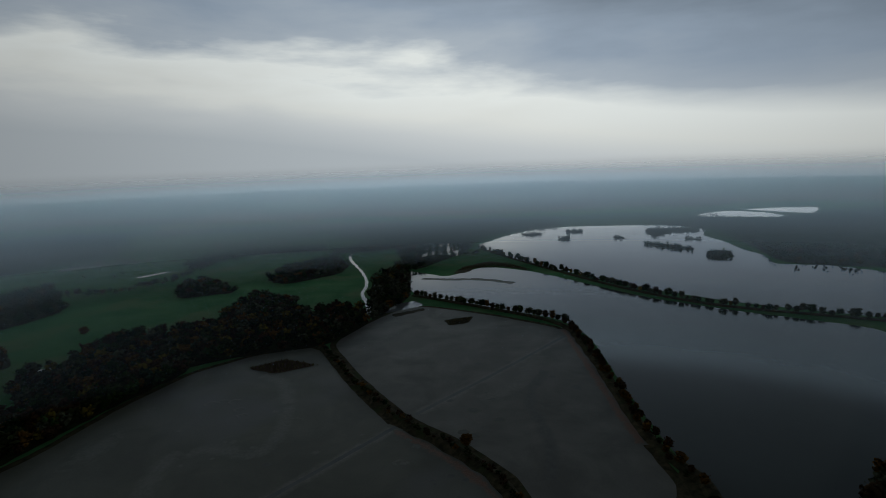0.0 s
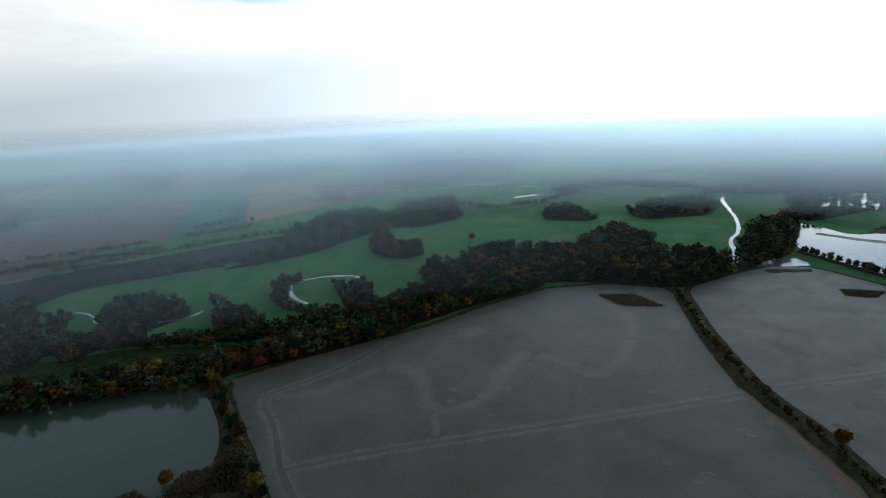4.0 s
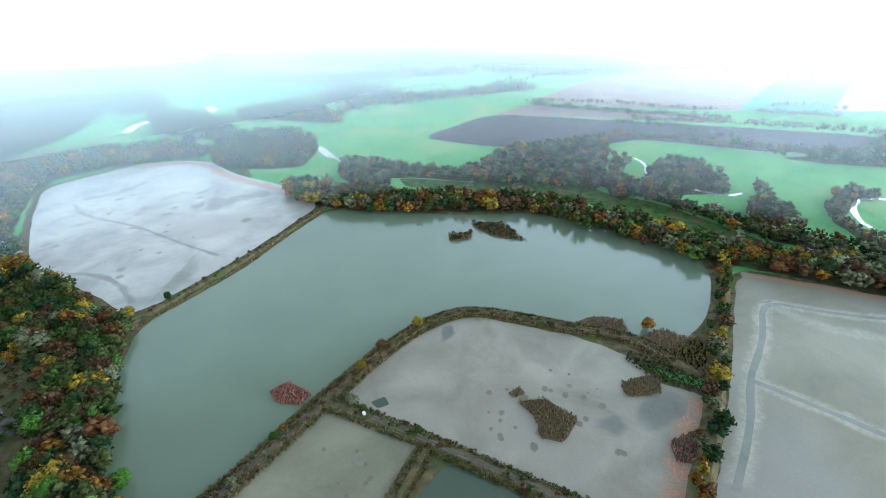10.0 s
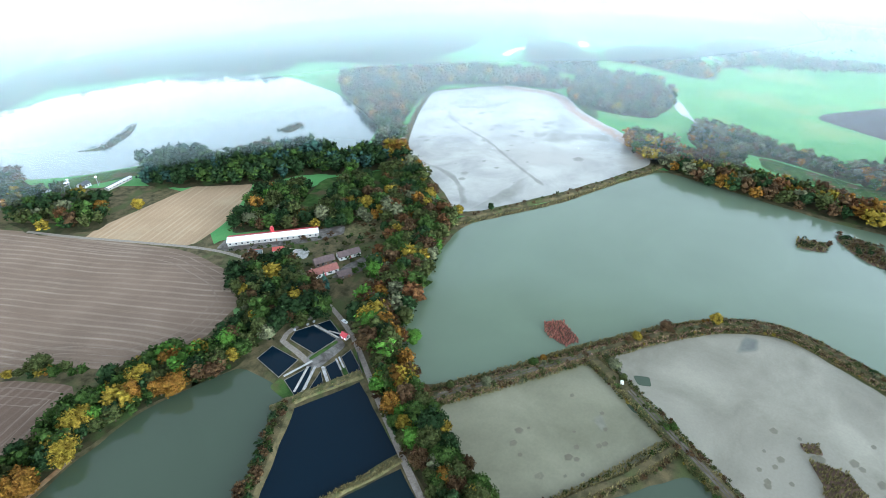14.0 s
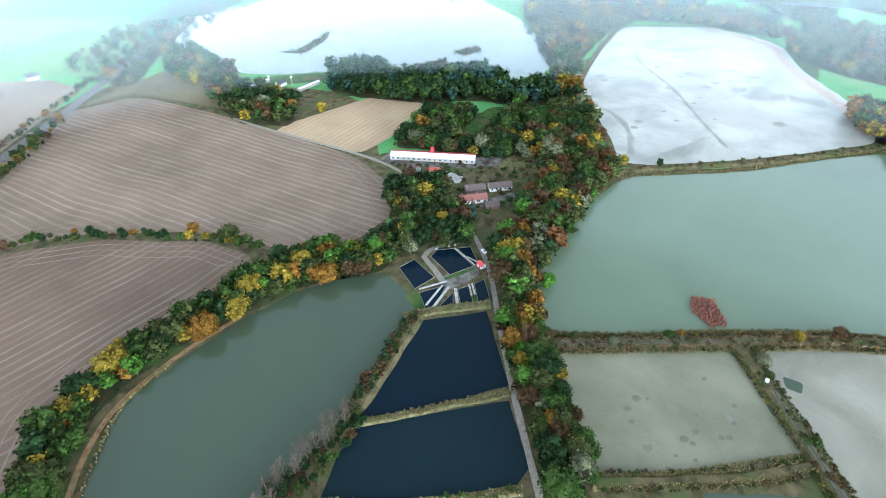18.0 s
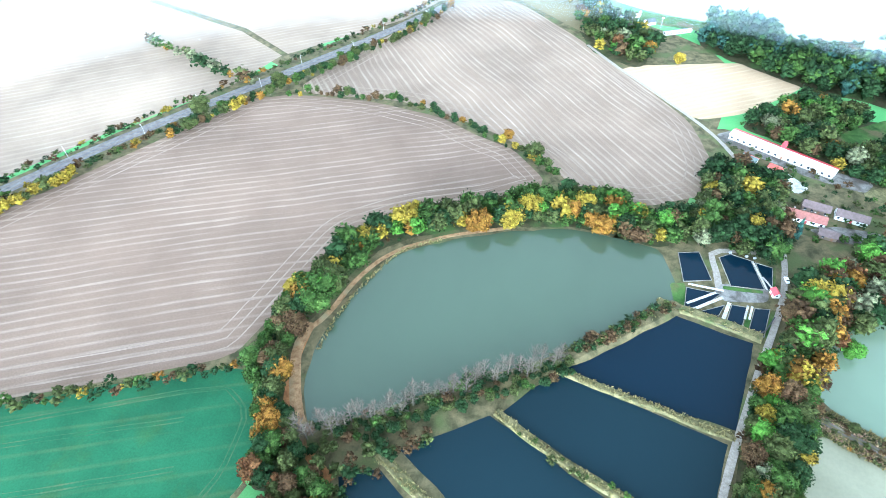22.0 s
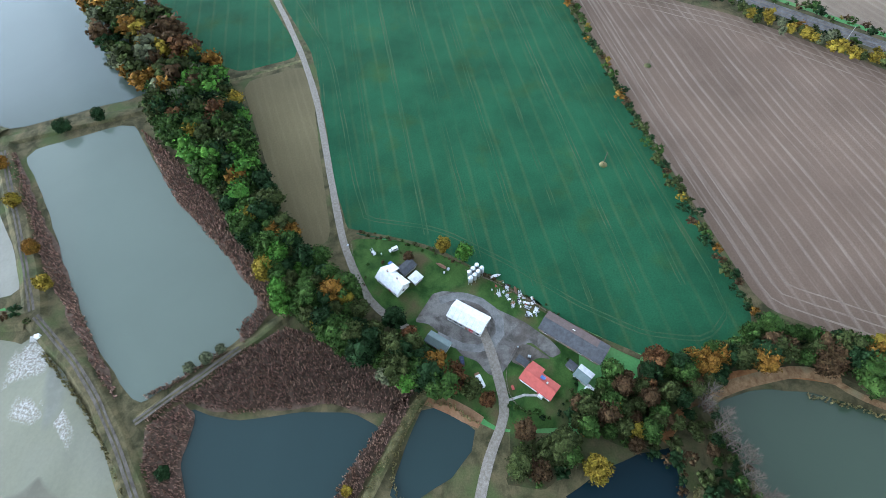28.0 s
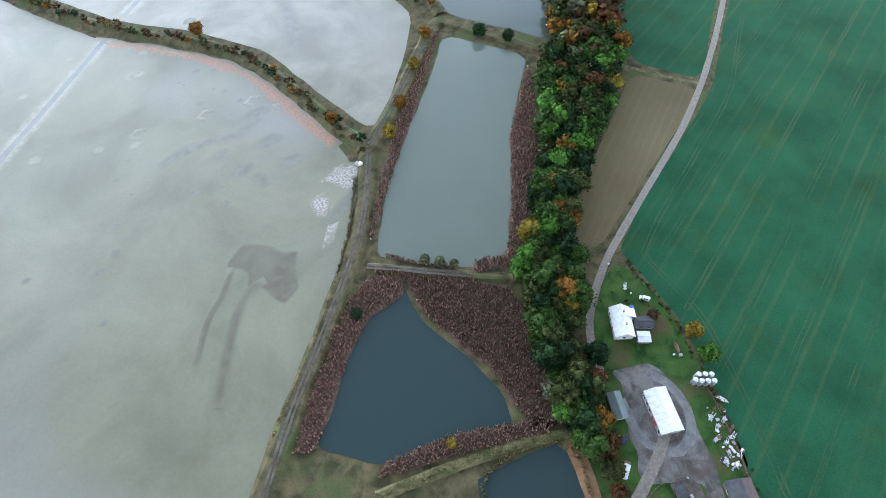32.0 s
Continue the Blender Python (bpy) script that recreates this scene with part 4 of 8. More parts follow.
M_TRAM2 = mottled("faint_tramline", (0.014, 0.066, 0.03), (0.052, 0.078, 0.036), 0.05, 1.0)
for pts in (TILL_A, TILL_B):
    for d in (5, 10.5, 16):
        ribbon("furrow", inset(pts, d), 0.8, 0.12, M_FURROW, "pale furrow along the field's edge", "furrow", 0.4, climb=0.05)
for d in (9, 10.9):
    ribbon("tramline", inset(WHEAT, d), 0.5, 0.11, M_TRAM, "pale wheel line along the wheat's edge", "tramline", 0.4, climb=0.03)
for k in range(11):
    u = -62 + 21.0 * k
    d = np.array([math.cos(radians(22.5)), math.sin(radians(22.5))])
    n = np.array([-d[1], d[0]])
    o = np.array([110.0, 5.0]) + n * (u - 20)
    run = [o + d * q for q in range(-20, 420, 6)]
    run = [q for q in run if inside_outline(q, WHEAT)]
    if len(run) > 4:
        for side in (-0.95, 0.95):
            ribbon("tramline", [q + n * side for q in run[1:-1]], 0.5 if k % 4 == 1 else 0.35, 0.10, M_TRAM if k % 4 == 1 else M_TRAM2, "pale wheel line through the wheat", "tramline", 0.5)
# the hazy patchwork of far fields, each an uneven four-sided plot
plots = np.random.default_rng(31)
nodes_x, nodes_y = 30, 22
lattice = np.array([[((i - 17) * 300 + plots.uniform(-90, 90), (j - 8) * 400 + plots.uniform(-120, 120)) for j in range(nodes_y)] for i in range(nodes_x)])
turn_x, turn_y = math.cos(0.55), math.sin(0.55)
lattice = np.stack([lattice[..., 0] * turn_x - lattice[..., 1] * turn_y, lattice[..., 0] * turn_y + lattice[..., 1] * turn_x], -1)
PLOT_EDGES = []
for i in range(nodes_x - 1):
    for j in range(nodes_y - 1):
        a, b, c, d = lattice[i, j], lattice[i + 1, j], lattice[i + 1, j + 1], lattice[i, j + 1]
        x, y = (a + b + c + d) / 4
        if not 1650 < math.hypot(x, y) < 5200 or (-150 < x < 1700 and y < 2100) or (x > -700 and y < 0):
            continue
        PLOT_EDGES += [(a, b), (a, d)]
        n = int(plots.integers(1, 4))
        for k in range(n):
            u0, u1 = k / n, (k + 1) / n - 0.012
            kind, label = ((M_BROWN, "far brown tilled field"), (M_STUBBLE, "far pale stubble field"), (M_PASTURE, "far pale green field"), (M_TEAL, "far pale blue-green field"), (M_PLOUGH, "far dark ploughed field"), (M_PASTURE, "far pale green field"))[int(plots.integers(6))]
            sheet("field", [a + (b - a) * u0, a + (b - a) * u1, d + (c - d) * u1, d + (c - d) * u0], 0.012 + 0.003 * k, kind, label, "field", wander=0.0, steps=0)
sheet("field", [(-1038, 40), (-1315, 192), (-1495, 537), (-1498, 720), (-1425, 848), (-1460, 1040), (-955, 755), (-941, 530), (-950, 385), (-972, 224)], 0.035, M_BROWN, "bare soil between far fields", "field", wander=0.0, steps=0)
for far_k, (pts, mat, label) in enumerate((
    ([(-1038, 40), (-1315, 192), (-1417, 362), (-1492, 534), (-1234, 378), (-976, 221)], M_BROWN, "brown tilled field"),
    ([(-972, 226), (-1495, 541), (-1487, 712), (-950, 383)], M_BROWN, "brown tilled field"),
    ([(-958, 390), (-1498, 720), (-1423, 842), (-941, 527)], M_TEAL, "pale blue-green field"),
    ([(-943, 532), (-1425, 848), (-1460, 1040), (-955, 755)], M_STUBBLE, "pale stubble field"),
    ([(-955, 762), (-1331, 975), (-1241, 1222), (-918, 943)], M_BROWN, "brown tilled field"),
    ([(-1162, -812), (-1267, -646), (-1319, -464), (-1134, -416), (-1049, -601)], M_TEAL, "far green field"),
    ([(-1700, -100), (-1900, 300), (-2300, 250), (-2200, -100)], M_BROWN, "far brown field"),
    ([(-987, 1729), (-1189, 2194), (-982, 2445), (-657, 2440), (-529, 2219), (-484, 1951), (-747, 1861), (-914, 1683)], M_STUBBLE, "far pale tilled field"),
    ([(-644, 1935), (-326, 1911), (-153, 1847), (-153, 1697), (-292, 1716), (-519, 1796)], M_STUBBLE, "far pale tilled field"),
    ([(-566, 1313), (-508, 1361), (-367, 1300), (-369, 1257), (-458, 1254)], M_BROWN, "narrow brown field by the village"),
    ([(-955, 1000), (-1270, 1230), (-1100, 1480), (-880, 1230)], M_PLOUGH, "far dark ploughed field"),
    ([(-2559, -294), (-2304, -127), (-1948, -19), (-1788, -50), (-1774, -122), (-1908, -216)], M_PASTURE, "far pale green field"),
    ([(-2693, 11), (-2535, 139), (-2055, 219), (-1869, 232), (-2005, 33)], M_STUBBLE, "far pale field between woods"),
    ([(-2889, -589), (-3012, -360), (-2381, -280), (-2089, -354), (-2155, -452)], M_BROWN, "far brown field"),
    ([(-2988, 347), (-4152, 795), (-3648, 1325), (-2700, 975), (-2329, 628), (-2415, 450)], M_PASTURE, "far pale green field"),
    ([(-1853, 339), (-1985, 405), (-2083, 652), (-1857, 687), (-1702, 568), (-1566, 380)], M_PASTURE, "far pale green field"),
    ([(590, 235), (484, 90), (383, -96), (310, -250), (254, -344), (240, -400), (300, -440), (520, -520), (760, -300), (1100, -200), (1100, 300)], M_TILL_FAR, "wide pale tilled field beyond the railway"),
    ([(236, -404), (158, -500), (108, -620), (136, -662), (250, -706), (600, -780), (700, -700), (520, -530), (300, -448)], M_TILL_FAR, "pale tilled field beyond the railway"),
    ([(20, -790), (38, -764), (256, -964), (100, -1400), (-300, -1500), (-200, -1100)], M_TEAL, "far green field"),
    ([(96, -652), (42, -764), (60, -900), (330, -1010), (640, -800), (250, -714), (132, -672)], M_PASTURE, "far green field beyond the railway"),
    ([(30, -640), (-20, -570), (-40, -480), (60, -585), (110, -570)], M_FALLOW, "rough brown field corner"),
)):
    sheet("field", pts, 0.05 + 0.004 * far_k, mat, label, "field", wander=0.0, steps=0)
for pts in ([(-577, 22), (-561, 70), (-513, 153), (-421, 225), (-402, 205), (-487, 105), (-535, 55)], [(-330, -372), (-250, -382), (-215, -350), (-240, -335), (-290, -350)], [(-640, -380), (-610, -330), (-560, -300), (-590, -350)]):
    sheet("meadow", pts, 0.05, M_LAWN, "bright green meadow strip", "meadow", wander=2.0)
sheet("meadow", [(-60, -575), (-130, -556), (-140, -530), (-60, -545)], 0.06, M_LAWN, "mown grass by the far pond", "meadow")

# ---- river and oxbows ----
sheet("meadow", [(-582, -128), (-567, -35), (-570, 20), (-551, 103), (-512, 95), (-538, 32), (-535, -35), (-551, -116)], 0.11, M_LAWN, "green meadow strip behind the shore trees", "meadow", wander=2.0)
sheet("meadow", [(-519, 351), (-512, 380), (-496, 384), (-453, 350), (-476, 340)], 0.12, M_MEADOW, "pale green meadow inside an oxbow", "meadow", wander=2.0)
sheet("river_pool", [(-725, -279), (-708, -262), (-660, -234), (-657, -240), (-690, -266)], 0.12, M_RIVER, "bright pool in the river bend", "water", wander=2.0)
for line, w in (([(-462, 320), (-488, 321), (-523, 338), (-538, 359), (-528, 391), (-499, 415), (-480, 415), (-442, 386)], 5), ([(-449, 517), (-420, 525), (-392, 535)], 5), ([(-599, -141), (-601, -131), (-600, -115), (-591, -95)], 4), ([(-668, 160), (-640, 170), (-600, 158), (-560, 190), (-536, 226), (-546, 244)], 4.5), ([(-724, -281), (-690, -250), (-655, -230), (-620, -190)], 3.5), ([(-193, 1309), (-228, 1244), (-224, 1149), (-193, 1058), (-162, 969), (-139, 871), (-142, 811), (-120, 740), (-112, 690)], 6), ([(-789, -627), (-840, -650), (-880, -640), (-960, -560), (-1000, -600)], 16), ([(-1060, -380), (-1000, -330), (-960, -260)], 12), ([(-612, 1000), (-600, 1020), (-583, 1050)], 8), ([(-297, 690), (-288, 712), (-262, 676)], 9), ([(-420, 240), (-400, 280), (-370, 330), (-330, 420)], 5)):
    ribbon("river", line, w, 0.13, M_RIVER, "winding river bend with pale water", "river", 2.0)
LAKE_ISLANDS = (
    [(203, 1433), (259, 1433), (253, 1400), (205, 1399)], [(332, 1465), (382, 1466), (370, 1422), (328, 1419)], [(286, 1331), (319, 1356), (306, 1299), (280, 1294)],
    [(417, 1317), (444, 1332), (444, 1283), (422, 1278)], [(459, 1210), (500, 1195), (535, 1120), (518, 1088), (484, 1113), (451, 1178)],
    [(513, 1030), (557, 1089), (586, 1071), (559, 1006), (521, 977), (503, 991)], [(537, 1421), (592, 1457), (689, 1412), (667, 1371), (584, 1367), (522, 1297), (520, 1327)], [(581, 1267), (611, 1244), (603, 1228), (570, 1242)],
)
for pts in ([(-453, -31), (-456, -6), (-416, 19), (-423, -9), (-443, -30)], [(-428, -52), (-433, -31), (-417, -30), (-410, -48)], [(-93, -647), (-118, -642), (-176, -702), (-158, -666), (-121, -629)], [(-209, -532), (-263, -537), (-251, -520), (-219, -515)], [(-280, -556), (-314, -560), (-310, -545), (-286, -538)], *LAKE_ISLANDS, [(-210, 508), (-178, 529), (-138, 511), (-178, 491)]):
    sheet("island", pts, 0.22, M_BANK, "low reed-grown island", "island", wander=2.5)

# ---- dikes, tracks, roads ----
DIKES = (
    ([(-149, 570), (-92, 464), (-44, 386), (-2, 347), (30, 305), (45, 243), (56, 196)], 5, 11, 1.6, M_BANK, "bushy grass dike between two drained basins"),
    ([(-57, 788), (56, 700), (142, 625), (147, 533), (140, 410), (139, 346), (146, 317), (154, 300), (152, 280)], 5, 11, 1.6, M_BANK, "wooded dike along the lake"),
    ([(74, 1216), (167, 995), (264, 795), (319, 718), (372, 664), (527, 585), (700, 465)], 6, 12, 1.6, M_BANK, "long tree-lined dike between two lakes"),
    ([(-386, 172), (-298, 138), (-221, 111), (-182, 94), (-156, 82), (-64, 38)], 6, 12, 1.6, M_BANK, "wooded dike west of the great basin"),
    ([(-118, -136), (-160, -116), (-208, -94), (-252, -73), (-284, -52), (-304, -25), (-294, 20), (-285, 50), (-280, 80), (-258, 100), (-246, 112)], 4.5, 10, 1.5, M_BANK, "narrow reedy dike round the drained ponds"),
    ([(-206, -95), (-197, -66), (-183, -32), (-167, 5), (-150, 45), (-140, 75)], 5, 10, 1.5, M_BANK, "grass dike with a wheel track"),
    ([(-96, -68), (-120, -57), (-152, -43), (-183, -34)], 2.8, 7, 1.3, M_BANK, "dry grass dike between small ponds"),
    ([(-258, -254), (-309, -241), (-360, -219), (-420, -203), (-488, -187)], 4, 9, 1.4, M_BANK, "straight low dike between pond and drained basin"),
    ([(-74, -184), (-45, -158), (-18, -136), (20, -114), (50, -94), (76, -80)], 4, 9, 1.4, M_BANK, "narrow dike with bare grey poplars"),
    ([(-18, -134), (-52, -126), (-90, -118)], 1.7, 4.2, 1.0, M_STRAW, "straw-coloured grass dike"),
    ([(4, -108), (-17, -96), (-44, -85), (-70, -77)], 1.7, 4.2, 1.0, M_STRAW, "straw-coloured grass dike"),
    ([(46, -80), (20, -65), (2, -52)], 2.4, 4.8, 1.0, M_STRAW, "pale grass path between ponds"),
    ([(58, 195), (41, 161), (22, 135), (-8, 103), (-30, 80), (-66, 38)], 6, 11, 1.4, M_BANK, "dike with a two-wheel track"),
    ([(56, 192), (85, 216), (143, 274), (150, 275)], 6, 11, 1.4, M_BANK, "dike with a grassy track"),
    ([(26, 128), (45, 114), (62, 101), (80, 88)], 2.6, 6.5, 1.2, M_BANK, "dry grass dike between two ponds"),
    ([(148, 274), (166, 245), (187, 210)], 5, 9, 1.3, M_BANK, "grassy dike at the pond's end"),
    ([(60, 23), (40, 30), (15, 36), (-12, 40)], 2.6, 5, 1.2, M_STRAW, "straw-coloured grass dike"),
    ([(-64, -184), (-85, -180), (-110, -172)], 4, 7, 1.2, M_STRAW, "grass bank below the fish tanks"),
)
for pts, top, base, height, mat, label in DIKES:
    dike(pts, top, base, height, mat, label)
M_RUT = mottled("wheel_rut", (0.066, 0.056, 0.046), (0.125, 0.11, 0.094), 0.3, 2.5)
for pts, h in (([(58, 193), (41, 160), (22, 135), (-8, 103), (-30, 80), (-60, 43)], 1.56), ([(60, 196), (85, 218), (140, 270)], 1.56), ([(26, 128), (45, 114), (62, 101)], 1.36), ([(-197, -66), (-183, -32), (-167, 5), (-150, 45)], 1.66), ([(-118, -136), (-160, -116), (-208, -94)], 1.66)):
    c, nrm = line_frames(pts, 8)
    for side in (-0.85, 0.85):
        tagged(new("wheel_rut", strip_mesh("wheel_rut", c + nrm * side, [(-0.5, h), (0.5, h)], M_RUT, 4.0, 0.3)), "bare earth wheel rut on a dike", "track", kind="structure")
ribbon("road", [(330, 205), (288, 172), (243, 140), (204, 117), (160, 96), (124, 78), (110, 69), (95, 57), (88, 46), (84, 34)], 3.4, 0.14, M_TRACK, "pale gravel farm road", "road")
ribbon("road", [(243, 139), (220, 170), (212, 184)], 2.6, 0.12, M_STRAW, "grassy field track", "track")
ribbon("road", [(96, 10), (84, 2), (73, -3), (62, -8), (54, -8), (43, -5), (29, -4), (8, -4), (-20, -12)], 4.0, 0.18, M_TRACK, "worn lane from the farm yard", "road")
ribbon("road", [(-140, -268), (-132, -252), (-132, -231), (-125, -199), (-113, -171), (-99, -138), (-88, -110), (-77, -78), (-66, -48)], 3.0, 0.5, M_TRACK, "gravel lane along the fish ponds", "road")
ribbon("road", [(-140, -268), (-122, -320), (-110, -352), (-76, -400), (-42, -446), (-20, -480)], 3.0, 0.14, M_TRACK, "field lane beside the stubble", "road")
ribbon("bank_path", [(72, -74), (80, -84), (87, -93), (94, -108), (98, -120), (97, -134)], 5.0, 0.18, M_LITTER, "path under fallen orange leaves", "path", 0.6)
ribbon("bank_path", [(97, -130), (91, -140), (87, -162), (76, -187), (54, -203), (40, -211), (13, -222)], 2.8, 0.16, M_LITTER, "leaf-strewn path round the pond", "path")
ribbon("bank_path", [(60, -66), (76, -76), (90, -90), (96, -112), (97, -130)], 4.2, 0.16, mottled("fallen_leaves", (0.17, 0.075, 0.03), (0.30, 0.15, 0.06), 0.3, 2.0), "path deep in orange fallen leaves", "path")
RAIL = [(560, 230), (470, 95), (369, -93), (296, -246), (240, -338), (145, -500), (84, -640), (10, -800), (-110, -1050), (-300, -1500)]
ribbon("railway", RAIL, 11, 0.3, M_BALLAST, "railway track bed of grey ballast", "railway")

# ---- trees ----
rng = np.random.default_rng(7)
_bm = bmesh.new()
bmesh.ops.create_icosphere(_bm, subdivisions=1, radius=1)
ICO_V, ICO_F = np.array([v.co[:] for v in _bm.verts]), np.array([[v.index for v in f.verts] for f in _bm.faces])
_bm.free()


def tube(a, b, r0, r1, sides=5):
    a, b = np.array(a, float), np.array(b, float)
    d = (b - a) / np.linalg.norm(b - a)
    u = np.cross(d, (0.3, 1, 0.2))
    u /= np.linalg.norm(u)
    w = np.cross(d, u)
    ang = np.arange(sides) * 2 * np.pi / sides
    ring = np.cos(ang)[:, None] * u + np.sin(ang)[:, None] * w
    v = np.vstack([a + ring * r0, b + ring * r1])
    f = []
    for k in range(sides):
        n = (k + 1) % sides
        f += [(k, n, sides + n), (k, sides + n, sides + k)]
    return v, np.array(f)


def joined(pieces):
    vs, fs, at = [], [], 0
    for v, f in pieces:
        vs.append(v)
        fs.append(np.asarray(f) + at)
        at += len(v)
    return np.vstack(vs), np.vstack(fs)


def cards(points, normals, size, r):
    """Loose leaf sprays: small bent quads (as two triangles) at given points."""
    n = len(points)
    a = r.normal(size=(n, 3)) + normals * 0.3
    a /= np.linalg.norm(a, axis=1)[:, None]
    b = np.cross(a, r.normal(size=(n, 3)))
    b /= np.linalg.norm(b, axis=1)[:, None]
    s = size * r.uniform(0.6, 1.4, (n, 1))
    v = np.stack([points - a * s, points + b * s * 0.7, points + a * s, points - b * s * 0.7], 1).reshape(-1, 3)
    k = np.arange(n)[:, None] * 4
    return v, np.vstack([k + [0, 1, 2], k + [0, 2, 3]])


def crown_shape(seed, lumps=9, sprays=160, lump=None, tall=1.0, spread=0.40, leaf=0.065):
    """A crown of uneven lumps and loose sprays in a tree of height 1."""
    r = np.random.default_rng(seed)
    base_v, base_f = lump or (ICO_V, ICO_F)
    pieces, pts, nms = [], [], []
    for k in range(lumps):
        h = 0.27 + 0.62 * (k + 0.5) / lumps
        wide = spread * math.sin(math.pi * min(0.97, (h - 0.12) / 0.92)) ** 0.75
        ang = k * 2.4 + r.uniform(0, 1)
        rad = r.uniform(0.12, 0.22) * (1.15 - 0.35 * h) * (spread / 0.4) ** 0.5
        off = max(0.0, wide - rad * 0.75) * r.uniform(0.65, 1.0)
        c = np.array([math.cos(ang) * off, math.sin(ang) * off, h * tall])
        jit = 1 + 0.30 * r.normal(size=(len(base_v), 1))
        v = base_v * np.clip(jit, 0.5, 1.6) * rad * r.uniform(0.75, 1.25, 3) * [1, 1, 0.9]
        pieces.append((v + c, base_f))
        m = sprays // lumps
        d = r.normal(size=(m, 3))
        d[:, 2] = np.abs(d[:, 2]) * 0.9 - 0.25
        d /= np.linalg.norm(d, axis=1)[:, None]
        pts.append(c + d * rad * r.uniform(0.85, 1.5, (m, 1)))
        nms.append(d)
    if sprays:
        pieces.append(cards(np.vstack(pts), np.vstack(nms), leaf, r))
    return joined(pieces)


def trunk_shape(seed, limbs=4):
    r = np.random.default_rng(seed)
    pieces = [tube((0, 0, -0.02), (0, 0, 0.3), 0.032, 0.024), tube((0, 0, 0.3), (0.02, 0.01, 0.7), 0.024, 0.008)]
    for k in range(limbs):
        a = k * 2.0 + r.uniform(0, 1)
        pieces.append(tube((0, 0, 0.24 + 0.06 * k), (math.cos(a) * 0.24, math.sin(a) * 0.24, 0.5 + 0.07 * k), 0.014, 0.004, 4))
    return joined(pieces)


def bare_shape(seed):
    """A leafless poplar: limbs that climb, fork and thin out to twigs."""
    r = np.random.default_rng(seed)
    pieces = [tube((0, 0, -0.02), (0, 0, 0.95), 0.018, 0.003)]
    for k in range(26):
        h, a = 0.16 + 0.72 * k / 26, k * 2.4 + r.uniform(0, 0.8)
        ln = 0.30 * (1.1 - h)
        tip = np.array([math.cos(a) * ln * 0.75, math.sin(a) * ln * 0.75, h + ln * r.uniform(0.8, 1.2)])
        foot = np.array([0, 0, h])
        pieces.append(tube(foot, tip, 0.007, 0.002, 3))
        for j in range(7):
            q = foot + (tip - foot) * r.uniform(0.3, 1.0)
            e = q + np.array([math.cos(a + r.normal() * 0.9), math.sin(a + r.normal() * 0.9), r.uniform(0.3, 1.6)]) * ln * 0.33
            pieces.append(tube(q, e, 0.0035, 0.001, 3))
    return joined(pieces)


def conifer_shape(seed):
    r = np.random.default_rng(seed)
    pieces = []
    for k in range(9):
        h, rad = 0.10 + 0.095 * k, 0.24 * (1 - k / 9.5)
        n = 11
        ang = np.arange(n) * 2 * np.pi / n + r.uniform(0, 1)
        rr = rad * np.where(np.arange(n) % 2, 0.62, 1.0) * r.uniform(0.85, 1.15, n)
        ring = np.c_[np.cos(ang) * rr, np.sin(ang) * rr, np.full(n, h) - 0.03 * r.uniform(0, 1, n)]
        v = np.vstack([ring, [[0, 0, h + 0.17]], [[0, 0, h + 0.02]]])
        f = [(i, (i + 1) % n, n) for i in range(n)] + [((i + 1) % n, i, n + 1) for i in range(n)]
        pieces.append((v, np.array(f)))
    return joined(pieces)


OCTA = (np.array([(1, 0, 0), (0, 1, 0), (-1, 0, 0), (0, -1, 0), (0, 0, 1), (0, 0, -1)], float), np.array([(0, 1, 4), (1, 2, 4), (2, 3, 4), (3, 0, 4), (1, 0, 5), (2, 1, 5), (3, 2, 5), (0, 3, 5)]))
CROWNS = [crown_shape(s, 17 + s % 3, 76, OCTA, 1.0, 0.34 + 0.03 * (s % 5), 0.085) for s in range(8)]
CROWNS_NEAR = [crown_shape(40 + s, 16 + s % 5, 1000, None, 1.0, 0.36 + 0.03 * (s % 5), 0.04) for s in range(8)]
CROWNS_MID = [crown_shape(60 + s, 22 + s % 4, 190, OCTA, 1.0, 0.36 + 0.03 * (s % 5), 0.062) for s in range(8)]
TRUNKS = [trunk_shape(s) for s in range(3)]
BUSHES = [crown_shape(80 + s, 8, 40, OCTA, 0.9, 0.55, 0.085) for s in range(5)]
CONIFER = [conifer_shape(s) for s in range(3)]
CROWN_LIGHT = [crown_shape(100 + s, 12, 38, OCTA, 1.0, 0.36 + 0.03 * (s % 5), 0.095) for s in range(8)]
CROWN_FAR = [crown_shape(120 + s, 8, 24, OCTA, 1.0, 0.42, 0.09) for s in range(6)]
CROWN_DOT = [crown_shape(150 + s, 4, 0, OCTA, 1.0, 0.46) for s in range(6)]
TONES = list(LEAVES)
AUTUMN = {"olive": 5, "green": 2, "orange": 2.4, "yellow": 1.3, "russet": 1.0, "brown": 3.2, "dark": 1.4, "willow": 2.6}
WILLOWS = {"willow": 5, "olive": 3, "brown": 2.2, "dark": 1.6, "green": 1.2, "orange": 1.0, "yellow": 0.5}
GREENISH = {"dark": 4, "green": 4, "olive": 2.5, "yellow": 0.8, "orange": 0.5, "brown": 0.8, "willow": 0.8, "bright": 0.3}
DULL = {"willow": 6, "brown": 1.8, "olive": 3, "dark": 1.6, "orange": 0.8, "yellow": 0.5, "green": 1.5}
HEDGE = {"dark": 3, "olive": 3, "green": 2, "yellow": 0.7, "brown": 1.5, "orange": 0.6}
FAR = {"dark": 2, "willow": 4, "olive": 3, "brown": 1.5, "green": 2, "orange": 0.8}


